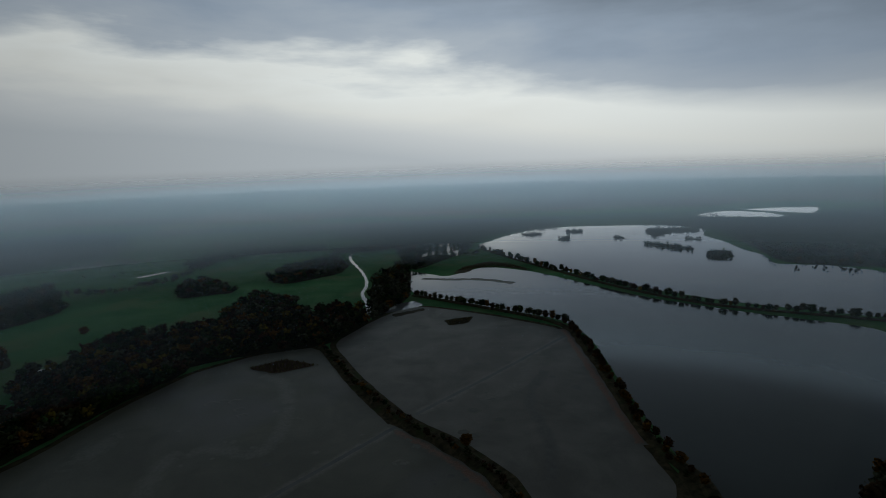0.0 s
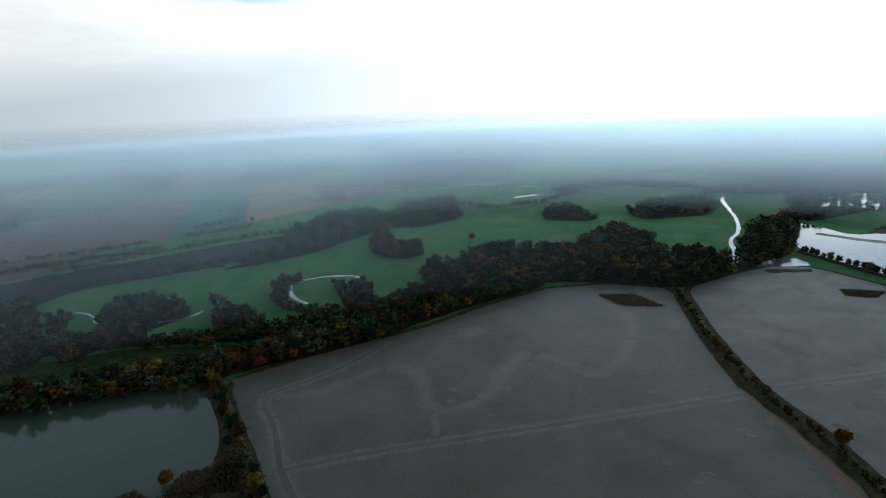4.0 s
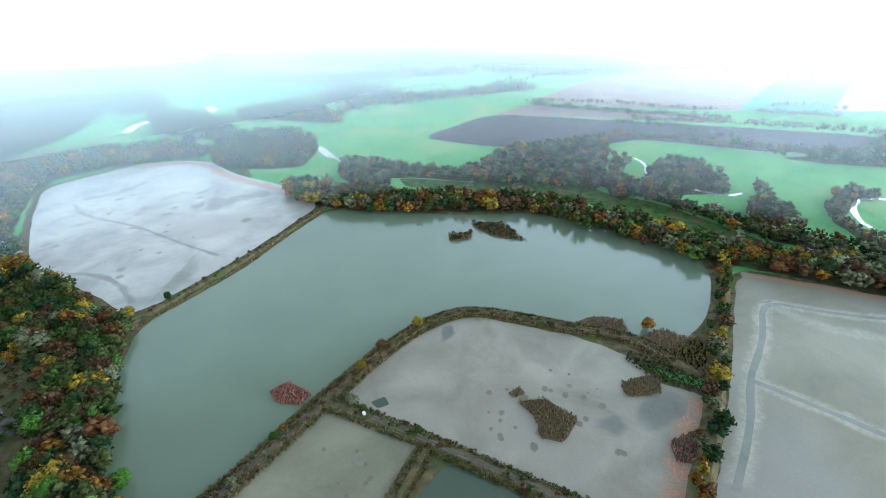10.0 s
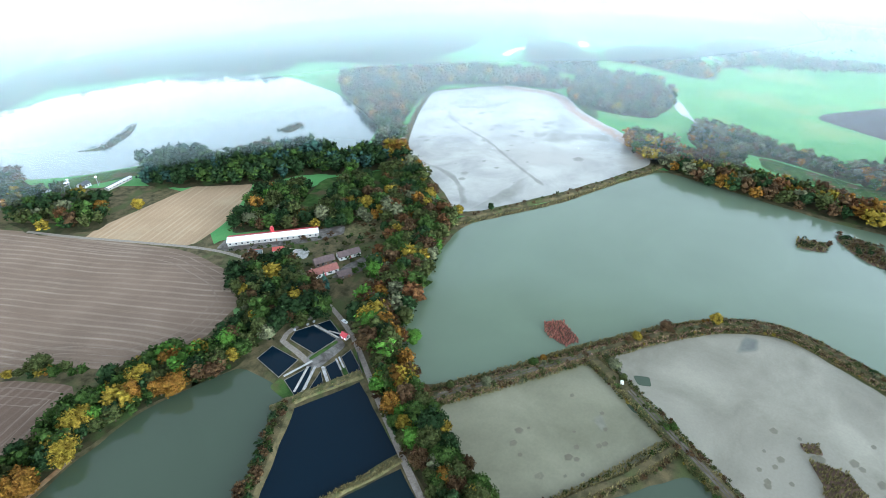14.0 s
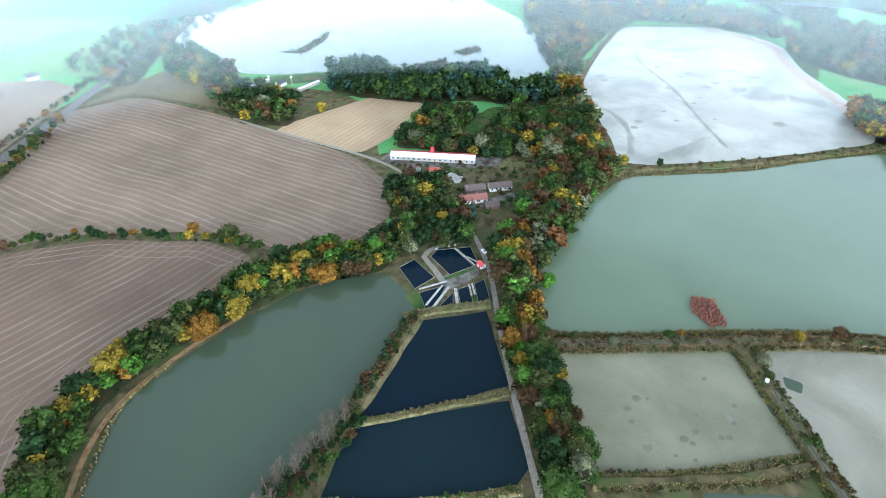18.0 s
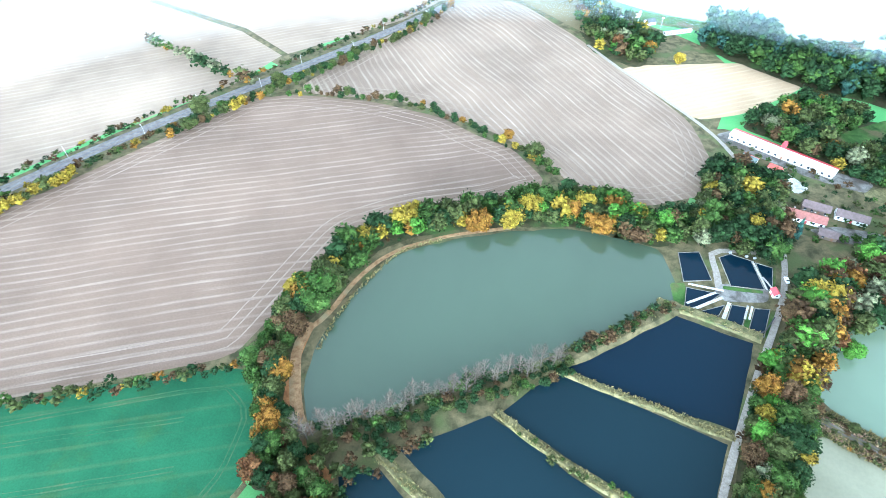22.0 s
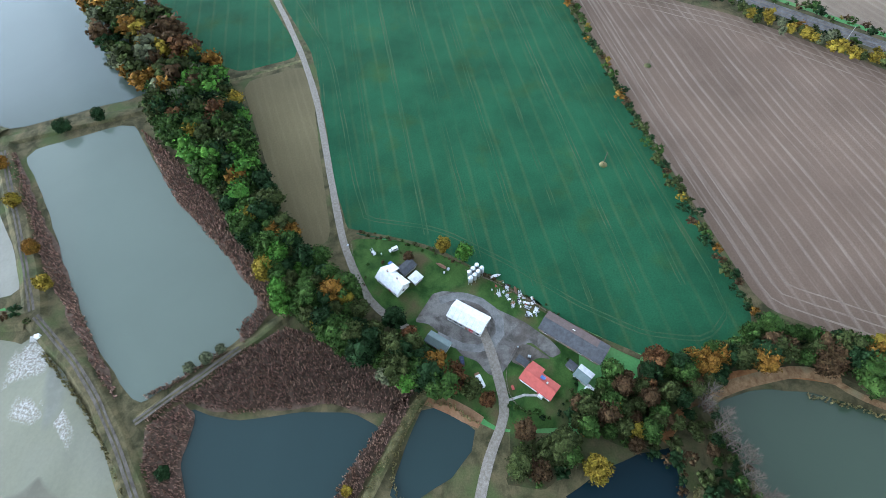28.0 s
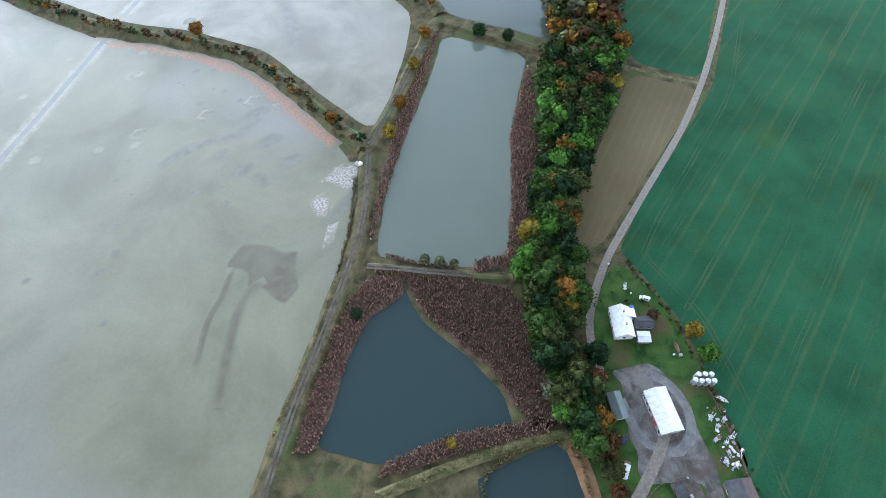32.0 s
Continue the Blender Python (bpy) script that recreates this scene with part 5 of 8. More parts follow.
def inside(p, poly):
    q = np.array(poly, float)
    hit = np.zeros(len(p), bool)
    for (x0, y0), (x1, y1) in zip(q, np.roll(q, -1, axis=0)):
        cross = (y0 > p[:, 1]) != (y1 > p[:, 1])
        hit ^= cross & (p[:, 0] < (x1 - x0) * (p[:, 1] - y0) / (y1 - y0 + 1e-12) + x0)
    return hit


def in_area(poly, gap):
    q = np.array(poly, float)
    lo, hi = q.min(0), q.max(0)
    gx, gy = np.meshgrid(np.arange(lo[0], hi[0], gap), np.arange(lo[1], hi[1], gap))
    p = np.c_[gx.ravel(), gy.ravel()] + rng.uniform(-0.42, 0.42, (gx.size, 2)) * gap
    return p[inside(p, poly)]


def on_line(pts, gap, scatter):
    c, nrm = line_frames(pts, gap)
    return c + nrm * rng.uniform(-scatter, scatter, (len(c), 1)) + rng.uniform(-0.3, 0.3, (len(c), 2)) * gap


def pick(palette, n):
    w = np.array(list(palette.values()), float)
    return rng.choice([TONES.index(k) for k in palette], n, p=w / w.sum())


def grove(name, places, shapes, heights, palette, label, category="trees", trunks=True, wide=(0.95, 1.4), base=0.0):
    """Many trees too many to count, as one body of woodland."""
    vs, fs, ms, at = [], [], [], 0
    cols = pick(palette, len(places))
    for (x, y), col in zip(places, cols):
        v, f = shapes[rng.integers(len(shapes))]
        h, a, w = rng.uniform(*heights), rng.uniform(0, 6.28), rng.uniform(*wide)
        ca, sa = math.cos(a) * h * w, math.sin(a) * h * w
        q = np.c_[v[:, 0] * ca - v[:, 1] * sa + x, v[:, 0] * sa + v[:, 1] * ca + y, v[:, 2] * h + base]
        vs.append(q)
        fs.append(f + at)
        ms.append(np.full(len(f), col))
        at += len(v)
        if trunks:
            v, f = TRUNKS[0]
            vs.append(v * h + (x, y, base))
            fs.append(f + at)
            ms.append(np.full(len(f), len(TONES)))
            at += len(v)
    v, f, m = np.vstack(vs), np.vstack(fs), np.concatenate(ms)
    me = bpy.data.meshes.new(name)
    me.vertices.add(len(v))
    me.vertices.foreach_set("co", v.astype(np.float32).ravel())
    me.loops.add(len(f) * 3)
    me.loops.foreach_set("vertex_index", f.astype(np.int32).ravel())
    me.polygons.add(len(f))
    me.polygons.foreach_set("loop_start", np.arange(0, len(f) * 3, 3, dtype=np.int32))
    me.polygons.foreach_set("material_index", m.astype(np.int32))
    for k in TONES:
        me.materials.append(LEAVES[k])
    me.materials.append(M_BARK)
    me.update(calc_edges=True)
    return tagged(new(name, me), label, category, kind="stuff")


_made = {}


def part_mesh(kind, k, colour):
    key = (kind, k, colour)
    if key not in _made:
        v, f = {"crown": CROWNS_NEAR, "bush": BUSHES, "conifer": CONIFER, "trunk": TRUNKS}[kind][k]
        _made[key] = mesh(kind, v, f, M_BARK if kind == "trunk" else LEAVES[colour])
    return _made[key]


WORDS = {"dark": "dark green", "green": "green", "olive": "olive green", "bright": "fresh green", "willow": "pale grey-green", "yellow": "golden yellow", "orange": "orange", "russet": "russet red", "brown": "brown", "conifer": "dark green"}


def tree(x, y, h, colour, where, wide=1.0, base=0.0, group=""):
    """One tree of its own: trunk with limbs, and crown."""
    top = new("tree")
    top.matrix_basis = Matrix.Translation((x, y, base)) @ Matrix.Rotation(rng.uniform(0, 6.28), 4, "Z") @ Matrix.Diagonal((h * wide, h * wide, h, 1))
    child("trunk", part_mesh("trunk", int(rng.integers(3)), ""), top)
    if colour == "conifer":
        child("crown", part_mesh("conifer", int(rng.integers(3)), colour), top)
        tagged(top, "dark conifer tree " + where, "tree", group)
    else:
        child("crown", part_mesh("crown", int(rng.integers(8)), colour), top)
        tagged(top, "%s tree %s" % (WORDS[colour], where), "tree", group)
    return top


# woods and tree belts, the far ones first
def wood(poly, gap, heights, palette, label, shapes=CROWNS, trunks=True):
    p = in_area(poly, gap * 0.9)
    if len(p):
        grove("woodland", p, shapes, heights, palette, label, trunks=trunks)


WOODS = (
    ([(-501, -237), (-486, -187), (-465, -120), (-472, -80), (-482, -26), (-470, 34), (-430, 97), (-380, 155), (-381, 183), (-360, 229), (-330, 291), (-318, 355), (-298, 427), (-268, 502), (-292, 551), (-332, 469), (-334, 398), (-352, 347), (-385, 247), (-407, 201), (-435, 156), (-465, 109), (-498, 64), (-524, 22), (-520, -37), (-518, -100), (-526, -151), (-560, -258)], 9.5, (9, 16), AUTUMN, "belt of autumn trees along the shore"),
    ([(-580, -41), (-625, -31), (-698, -3), (-735, 50), (-768, 146), (-545, 103), (-560, 20), (-557, -34)], 9.5, (6, 12), WILLOWS, "riverside wood of grey willows"),
    ([(-582, -203), (-625, -208), (-626, -179), (-621, -147), (-539, -130), (-546, -162)], 8, (5, 10), WILLOWS, "riverside willows"),
    ([(-681, 134), (-664, 156), (-608, 130), (-555, 141), (-518, 121), (-533, 104)], 9, (6, 12), WILLOWS, "riverside willows"),
    ([(-599, 156), (-668, 196), (-655, 231), (-596, 247), (-543, 228), (-539, 191), (-541, 144)], 9, (5, 10), WILLOWS, "willow thicket inside a river bend"),
    ([(-523, 240), (-528, 262), (-471, 270), (-431, 250), (-427, 226), (-476, 223)], 9, (6, 12), WILLOWS, "clump of grey willows on the meadow"),
    ([(-514, 308), (-574, 359), (-548, 377), (-531, 363), (-522, 336), (-480, 308), (-448, 313), (-423, 332), (-402, 317), (-428, 300), (-478, 295)], 7.5, (4, 8), WILLOWS, "bushes round an oxbow"),
    ([(-491, 380), (-461, 398), (-489, 421), (-441, 397), (-406, 365), (-399, 326), (-437, 346)], 7.5, (4, 9), WILLOWS, "bushes round an oxbow"),
    ([(-564, 509), (-632, 590), (-611, 601), (-559, 550), (-538, 565), (-508, 568), (-476, 533), (-489, 505), (-518, 495)], 12, (9, 15), {"brown": 3, "orange": 2.4, "russet": 1.6, "olive": 1}, "orange-brown copse on the meadow"),
    ([(-414, 455), (-457, 523), (-422, 526), (-397, 543), (-369, 511), (-393, 493), (-393, 465), (-364, 457), (-368, 421)], 9, (5, 11), WILLOWS, "thicket by an oxbow"),
    ([(-692, 439), (-790, 532), (-843, 664), (-837, 733), (-725, 727), (-777, 816), (-739, 946), (-580, 762), (-604, 668), (-648, 643), (-644, 541), (-633, 461), (-652, 376), (-677, 331)], 14, (9, 15), FAR, "belt of trees behind the meadows"),
    ([(-777, -464), (-790, -408), (-802, -349), (-766, -296), (-684, -265), (-621, -261), (-606, -310), (-614, -381)], 11, (7, 13), DULL, "wood along the river bend"),
    ([(-905, -493), (-961, -499), (-1033, -456), (-1025, -377), (-913, -319), (-931, -298), (-861, -279), (-858, -324), (-882, -403), (-875, -460)], 14, (9, 16), FAR, "far wood in a river bend"),
    ([(-1064, -390), (-1188, -412), (-1214, -362), (-1222, -299), (-1278, -297), (-1164, -258), (-1072, -296), (-1025, -323)], 15, (8, 14), FAR, "far copse"),
    ([(-1385, -779), (-1456, -637), (-1447, -498), (-1506, -375), (-1516, -248), (-1511, -125), (-1391, -113), (-1351, -225), (-1319, -333), (-1247, -430), (-1271, -557), (-1274, -722)], 20, (8, 14), FAR, "far belt of woods"),
    ([(-1783, -286), (-1771, -151), (-1600, -52), (-1503, 119), (-1546, 303), (-1347, 263), (-1355, 106), (-1426, -49)], 22, (9, 15), FAR, "far belt of woods"),
    ([(-332, 345), (-327, 393), (-309, 490), (-240, 540), (-143, 570), (-105, 643), (-125, 726), (-187, 718), (-244, 696), (-315, 717), (-316, 663), (-353, 630), (-423, 624), (-413, 526), (-383, 439), (-360, 393)], 12, (9, 16), AUTUMN, "wood north of the drained basin"),
    ([(-106, 653), (-136, 881), (-85, 1080), (-59, 800), (-75, 721)], 14, (9, 16), DULL, "wood along the river"),
    ([(-156, 1419), (15, 1702), (116, 1595), (47, 1185), (-77, 954)], 22, (10, 18), FAR, "far wood behind the lakes"),
    ([(720, 1432), (1533, 1789), (1500, 1000), (800, 840), (607, 930), (661, 1130)], 26, (10, 18), FAR, "far wooded shore"),
    ([(-346, 947), (-280, 1106), (-205, 1092), (-206, 975), (-288, 892)], 17, (9, 16), FAR, "copse on the far meadow"),
    ([(-133, -560), (-169, -553), (-197, -496), (-229, -490), (-277, -478), (-277, -419), (-314, -424), (-300, -376), (-271, -382), (-233, -420), (-196, -428), (-158, -459), (-115, -495)], 10, (12, 19), {"dark": 4, "conifer": 1, "green": 2}, "dark wood by the far pond"),
    ([(-290, -300), (-340, -400), (-400, -470), (-500, -540), (-560, -560), (-620, -505), (-660, -410), (-720, -480), (-640, -640), (-500, -720), (-430, -640), (-400, -557), (-360, -458), (-314, -424), (-300, -376)], 13, (11, 18), AUTUMN, "autumn wood between ponds"),
    ([(-1, -555), (-47, -557), (-80, -486), (-64, -440), (-22, -467)], 11, (10, 16), GREENISH, "copse at the field corner"),
    ([(29, -689), (-8, -709), (-40, -600), (-44, -561), (-1, -570), (28, -607)], 12, (9, 15), GREENISH, "copse by the far pond"),
    ([(136, -683), (83, -802), (12, -904), (-117, -1074), (-191, -1015), (-28, -839), (30, -700), (60, -600)], 17, (8, 14), FAR, "scrub along the railway"),
    ([(271, 308), (278, 255), (240, 216), (230, 190), (200, 172), (188, 196), (210, 242)], 10, (10, 17), AUTUMN, "wood beyond the long pond"),
    ([(-1954, -762), (-1980, -608), (-1815, -248), (-1522, -74), (-1435, -99), (-1559, -356), (-1662, -656)], 30, (11, 18), FAR, "far wood"),
    ([(-2857, -294), (-2452, 14), (-1988, 35), (-2294, -96)], 36, (12, 20), FAR, "far wood"),
    ([(-2250, 839), (-2192, 894), (-1720, 764), (-1620, 630)], 26, (12, 20), FAR, "far wood"),
    ([(-1168, -917), (-1239, -859), (-972, -666), (-945, -724), (-908, -729)], 18, (11, 18), FAR, "far wood"),
    ([(-800, -720), (-620, -700), (-450, -930), (-600, -1200), (-1000, -1100), (-1150, -900)], 17, (12, 20), FAR, "far wood"),
    ([(-430, -800), (-300, -930), (-150, -960), (-100, -1100), (-500, -1200), (-600, -950)], 17, (11, 18), FAR, "far wood"),
)
for k, (poly, gap, heights, palette, label) in enumerate(WOODS):
    sheet("woodland_floor", poly, 0.062 + 0.001 * k, M_DARK_FLOOR, "leaf litter and undergrowth under trees, darkened for shade", "woodland floor", wander=3.0)
    far = np.hypot(*np.mean(poly, axis=0)) > 800
    wood(poly, gap * (0.95 if far else 1.0), heights, palette, label, (CROWN_DOT if np.hypot(*np.mean(poly, axis=0)) > 1400 else CROWN_FAR) if far else CROWN_LIGHT if np.hypot(*np.mean(poly, axis=0)) > 430 else CROWNS, False)
HEDGES = (
    ([(-1003, -284), (-1004, -209), (-1066, -138), (-1083, -86), (-1122, -19), (-1249, -24)], 12, 8), ([(-1154, -278), (-1173, -238), (-1219, -180), (-1226, -134)], 14, 10), ([(-532, 124), (-504, 165), (-468, 186), (-432, 220)], 9, 5), ([(-776, 154), (-762, 223), (-722, 283), (-686, 355), (-680, 431)], 10, 8),
    ([(-1178, -31), (-1428, 123), (-1428, 365), (-1461, 507)], 16, 10), ([(-1007, 39), (-948, 133), (-917, 230), (-876, 343)], 9, 6), ([(-927, 410), (-897, 515)], 10, 8),
    ([(-719, 787), (-673, 857), (-535, 882), (-524, 1027)], 14, 18), ([(-527, 926), (-524, 1225), (-483, 1300)], 14, 14), ([(-1065, 1426), (-985, 1570)], 16, 14),
    ([(-720, 520), (-800, 520), (-880, 200)], 14, 8), ([(-430, 250), (-410, 290), (-385, 330)], 9, 8),
    ([(-560, 260), (-480, 260), (-420, 240)], 9, 8), ([(-2000, 1000), (-1700, 1400), (-1300, 1500), (-900, 1650)], 30, 20), ([(-1500, 1900), (-700, 2200), (200, 2300), (1200, 2200)], 30, 40), ([(-2600, -800), (-2500, 200), (-2400, 900)], 32, 30),
    ([(-900, 1350), (-500, 1400), (-150, 1400)], 18, 20), ([(-1400, -500), (-1350, -150), (-1500, 120)], 18, 12), ([(-1900, 300), (-1750, 700), (-1500, 1250)], 22, 14), ([(-3300, -1500), (-3400, 500), (-2800, 2000), (-1200, 3000), (800, 3200)], 40, 60),
    ([(364, -396), (317, -375), (262, -350), (235, -345)], 12, 2), ([(-300, -1000), (-500, -1400), (-900, -1600)], 24, 30),
)
for pts, gap, scatter in HEDGES:
    grove("hedgerow", on_line(pts, gap * 0.5, scatter), CROWN_DOT if np.hypot(*np.mean(pts, axis=0)) > 1200 else CROWN_FAR, (6, 13), FAR, "hedgerow of trees across the fields", "hedge", False)
ROWS = (
    ([(-149, 570), (-92, 464), (-44, 386), (-2, 347), (30, 305), (45, 243), (56, 196)], 5.0, 3, (2.5, 6), {"brown": 3, "olive": 3, "dark": 2, "orange": 1}, "bushes along a dike"),
    ([(-50, 782), (56, 700), (142, 625)], 9, 3, (7, 12), AUTUMN, "row of trees on a dike"),
    ([(142, 625), (147, 533), (141, 423), (143, 347), (147, 292)], 7, 4, (4, 10), {"russet": 3, "orange": 2, "brown": 3, "olive": 1}, "row of russet trees on a dike"),
    ([(74, 1216), (167, 995), (264, 795), (319, 718), (372, 664), (527, 585), (700, 465)], 9, 4, (7, 13), DULL, "row of trees on a dike between lakes"),
    ([(-386, 172), (-298, 138), (-221, 111), (-182, 94), (-156, 82)], 5.5, 4, (5, 10), AUTUMN, "trees and bushes on a dike"),
    ([(-118, -136), (-160, -116), (-208, -94), (-252, -73), (-284, -52), (-304, -25), (-294, 20), (-285, 50), (-280, 80), (-258, 100)], 3.2, 3, (1.4, 3.4), {"olive": 4, "brown": 3, "willow": 1, "dark": 1}, "low bushes along a dike"),
    ([(-206, -95), (-197, -66), (-183, -32), (-167, 5), (-150, 45)], 3.5, 4, (1.2, 3.4), {"olive": 4, "brown": 3, "green": 1}, "low bushes along a dike"),
    ([(-258, -254), (-309, -241), (-360, -219), (-420, -203), (-488, -187)], 6, 2.5, (1.5, 3.5), {"olive": 4, "brown": 3}, "low scrub on a dike"),
    ([(202, -335), (175, -342), (138, -343), (114, -346), (71, -329), (49, -313), (22, -302), (-4, -274)], 4.2, 4, (3, 8), HEDGE, "hedge between two tilled fields"),
    ([(352, 0), (287, -29), (243, -47), (205, -63), (170, -79), (140, -94), (117, -103)], 2.8, 2.6, (2.5, 5.5), HEDGE, "hedge between wheat and tilled field"),
    ([(372, -60), (340, -125), (296, -212), (250, -290)], 3, 3, (2, 6), HEDGE, "scrub along the railway"),
    ([(400, 30), (362, -11), (349, -70)], 2.6, 7, (3, 8), HEDGE, "scrub along the railway"),
    ([(335, -116), (290, -208)], 4, 4, (6, 9), {"yellow": 5, "olive": 1, "willow": 2}, "row of yellow poplars along the railway"),
    ([(258, -262), (223, -325), (196, -372), (150, -450), (118, -540)], 3, 5, (3, 9), HEDGE, "scrub along the railway"),
    ([(500, 130), (400, -50), (320, -220), (262, -330), (160, -500), (100, -640)], 3.5, 4, (2, 6), HEDGE, "scrub on the railway bank"),
    ([(-62, -176), (-38, -155), (-18, -138)], 3.2, 2.5, (2, 4.5), {"olive": 3, "brown": 3, "green": 2}, "bushes along a dike"),
    ([(30, -92), (44, -78), (56, -66), (62, -56)], 2.0, 5.0, (2.5, 6), {"olive": 3, "dark": 4, "brown": 3}, "dark bushes between the ponds"),
    ([(-70, -183), (-44, -160), (-20, -141)], 2.2, 3.0, (2, 5), {"olive": 3, "dark": 3, "brown": 3}, "bushes along a dike"),
    ([(-6, -101), (-30, -90), (-66, -78)], 6.0, 1.2, (1.2, 2.6), {"olive": 3, "green": 2, "brown": 2}, "low bushes on a pond dike"),
    ([(-90, -110), (-100, -138), (-110, -160)], 4, 4, (2, 5), {"olive": 3, "dark": 2, "brown": 2}, "scrub along the lane"),
)
for pts, gap, scatter, heights, palette, label in ROWS:
    grove("tree_row" if heights[1] > 8 else "bushes", on_line(pts, gap, scatter), BUSHES if heights[1] < 7 else CROWNS, heights, palette, label, "trees" if heights[1] > 8 else "bushes", heights[1] > 8, base=0.6)

# trees near the camera, one by one
NEAR = (
    ([(-122, -141), (-145, -178), (-178, -202), (-231, -232), (-261, -251), (-288, -302), (-320, -372), (-290, -372), (-239, -319), (-206, -265), (-171, -242), (-148, -213), (-135, -190), (-122, -166), (-112, -140), (-98, -110), (-86, -84), (-74, -60), (-92, -60), (-104, -98), (-114, -121)], 8.6, (9, 15), {"olive": 5, "green": 4, "dark": 3, "brown": 2.5, "russet": 0.9, "yellow": 1.0, "orange": 0.5, "willow": 0.8, "bright": 0.8}, "in the wood by the pond lane"),
    ([(-186, -419), (-217, -392), (-258, -390), (-265, -355), (-222, -295), (-185, -318), (-150, -350), (-129, -365)], 11, (8, 14), GREENISH, "in the wood behind the long shed"),
    ([(-99, -311), (-119, -308), (-143, -293), (-136, -262), (-136, -235), (-124, -222), (-101, -230), (-82, -230), (-65, -224), (-40, -226), (-52, -240), (-75, -252), (-93, -267)], 8.2, (9, 14), {"green": 3, "dark": 4, "olive": 2, "brown": 2, "yellow": 0.6, "willow": 1}, "in the wood between field and fish tanks"),
    ([(104, -162), (99, -192), (68, -219), (26, -238), (-3, -256), (-24, -264), (-60, -249), (-60, -226), (-22, -230), (12, -224), (44, -214), (60, -206), (80, -190), (92, -163), (98, -136), (110, -122), (114, -133), (112, -148)], 7.6, (10, 16.5), {"dark": 3, "green": 5, "olive": 2.4, "yellow": 0.8, "orange": 0.6, "bright": 1.6}, "on the bank between pond and field"),
    ([(114, -124), (99, -130), (92, -108), (84, -90), (74, -73), (78, -58), (90, -57), (92, -78), (108, -98), (117, -108)], 7.0, (7, 12), {"brown": 2, "olive": 3, "dark": 3, "green": 2, "orange": 1.2, "russet": 0.4}, "by the leaf-strewn path"),
    ([(84, -50), (68, -72), (54, -58), (60, -30), (80, -44)], 7.0, (7, 11), {"olive": 3, "yellow": 2.0, "green": 2, "brown": 2, "orange": 0.8}, "beside the garden"),
    ([(188, 213), (228, 203), (203, 165), (172, 142), (134, 113), (112, 92), (106, 76), (93, 64), (80, 49), (80, 34), (70, 23), (63, 10), (59, 22), (65, 41), (72, 67), (79, 79), (82, 89), (101, 110), (120, 129), (146, 161), (165, 189)], 6.8, (8, 14), {"dark": 5, "green": 7, "olive": 3, "bright": 2.4, "yellow": 1.1, "orange": 0.3, "russet": 0.25}, "in the wood beside the farm road"),
    ([(-110, -163), (-126, -146), (-116, -119), (-99, -68), (-80, -66), (-90, -106), (-100, -136)], 6.6, (6, 11), {"olive": 5, "green": 4, "dark": 2, "brown": 2, "yellow": 1.4, "orange": 0.7, "bright": 1.2}, "between the lane and the drained ponds"),
    ([(-143, -218), (-158, -224), (-152, -205), (-136, -184), (-124, -164), (-112, -150), (-108, -156), (-118, -172), (-129, -197), (-135, -212)], 6.4, (7, 12), {"olive": 4, "green": 4, "dark": 3, "yellow": 1.2, "brown": 1.5, "orange": 0.6, "bright": 1}, "beside the lane by the fish tanks"),
    ([(56, -11), (50, -22), (58, -30), (47, -34), (35, -28), (33, -12)], 7.5, (7, 11), {"olive": 3, "green": 2, "yellow": 1.5, "brown": 2}, "by the lane and the small pond"),
)
CLEARINGS = ([(-188, -356), (-210, -382), (-239, -398), (-255, -392), (-248, -373), (-224, -362), (-201, -348)], [(-275, -376), (-284, -366), (-263, -339), (-250, -310), (-244, -320), (-252, -339)])
for poly in CLEARINGS:
    sheet("meadow", poly, 0.075, M_LAWN, "small green clearing in the wood", "meadow", wander=2.0)


def in_wood(poly, gap):
    p = in_area(poly, gap)
    p = p[~inside(p, CLEARINGS[0]) & ~inside(p, CLEARINGS[1])]
    path, _ = line_frames([(74, -76), (87, -93), (95, -109), (98, -130), (92, -150), (86, -166), (76, -189), (57, -203), (40, -211)], 3.0)
    return p[[min(math.hypot(x - a, y - b) for a, b in path) > 3.0 for x, y in p]]


singles, rest = [], []
for poly, gap, heights, palette, where in NEAR:
    sheet("woodland_floor", poly, 0.05, M_DARK_FLOOR, "leaf litter and undergrowth under trees, darkened for shade", "woodland floor", wander=2.5)
    p = in_wood(poly, gap * 0.77)
    for (x, y), col in zip(p, pick(palette, len(p))):
        (singles if math.hypot(x, y) < 236 else rest).append((x, y, rng.uniform(*heights) * 0.95, TONES[col], where, rng.uniform(0.95, 1.35)))
singles.sort(key=lambda q: math.hypot(q[0], q[1]))
rest += singles[265:]
for x, y, h, col, where, w in singles[:265]:
    tree(x, y, h, col, where, w, group="trees " + where)
for where in sorted({q[4] for q in rest}):
    for col in sorted({q[3] for q in rest if q[4] == where}):
        grove("woodland", [q[:2] for q in rest if q[4] == where and q[3] == col], CROWNS_MID, (8, 14), {col: 1}, WORDS[col] + " trees " + where, wide=(0.95, 1.35))
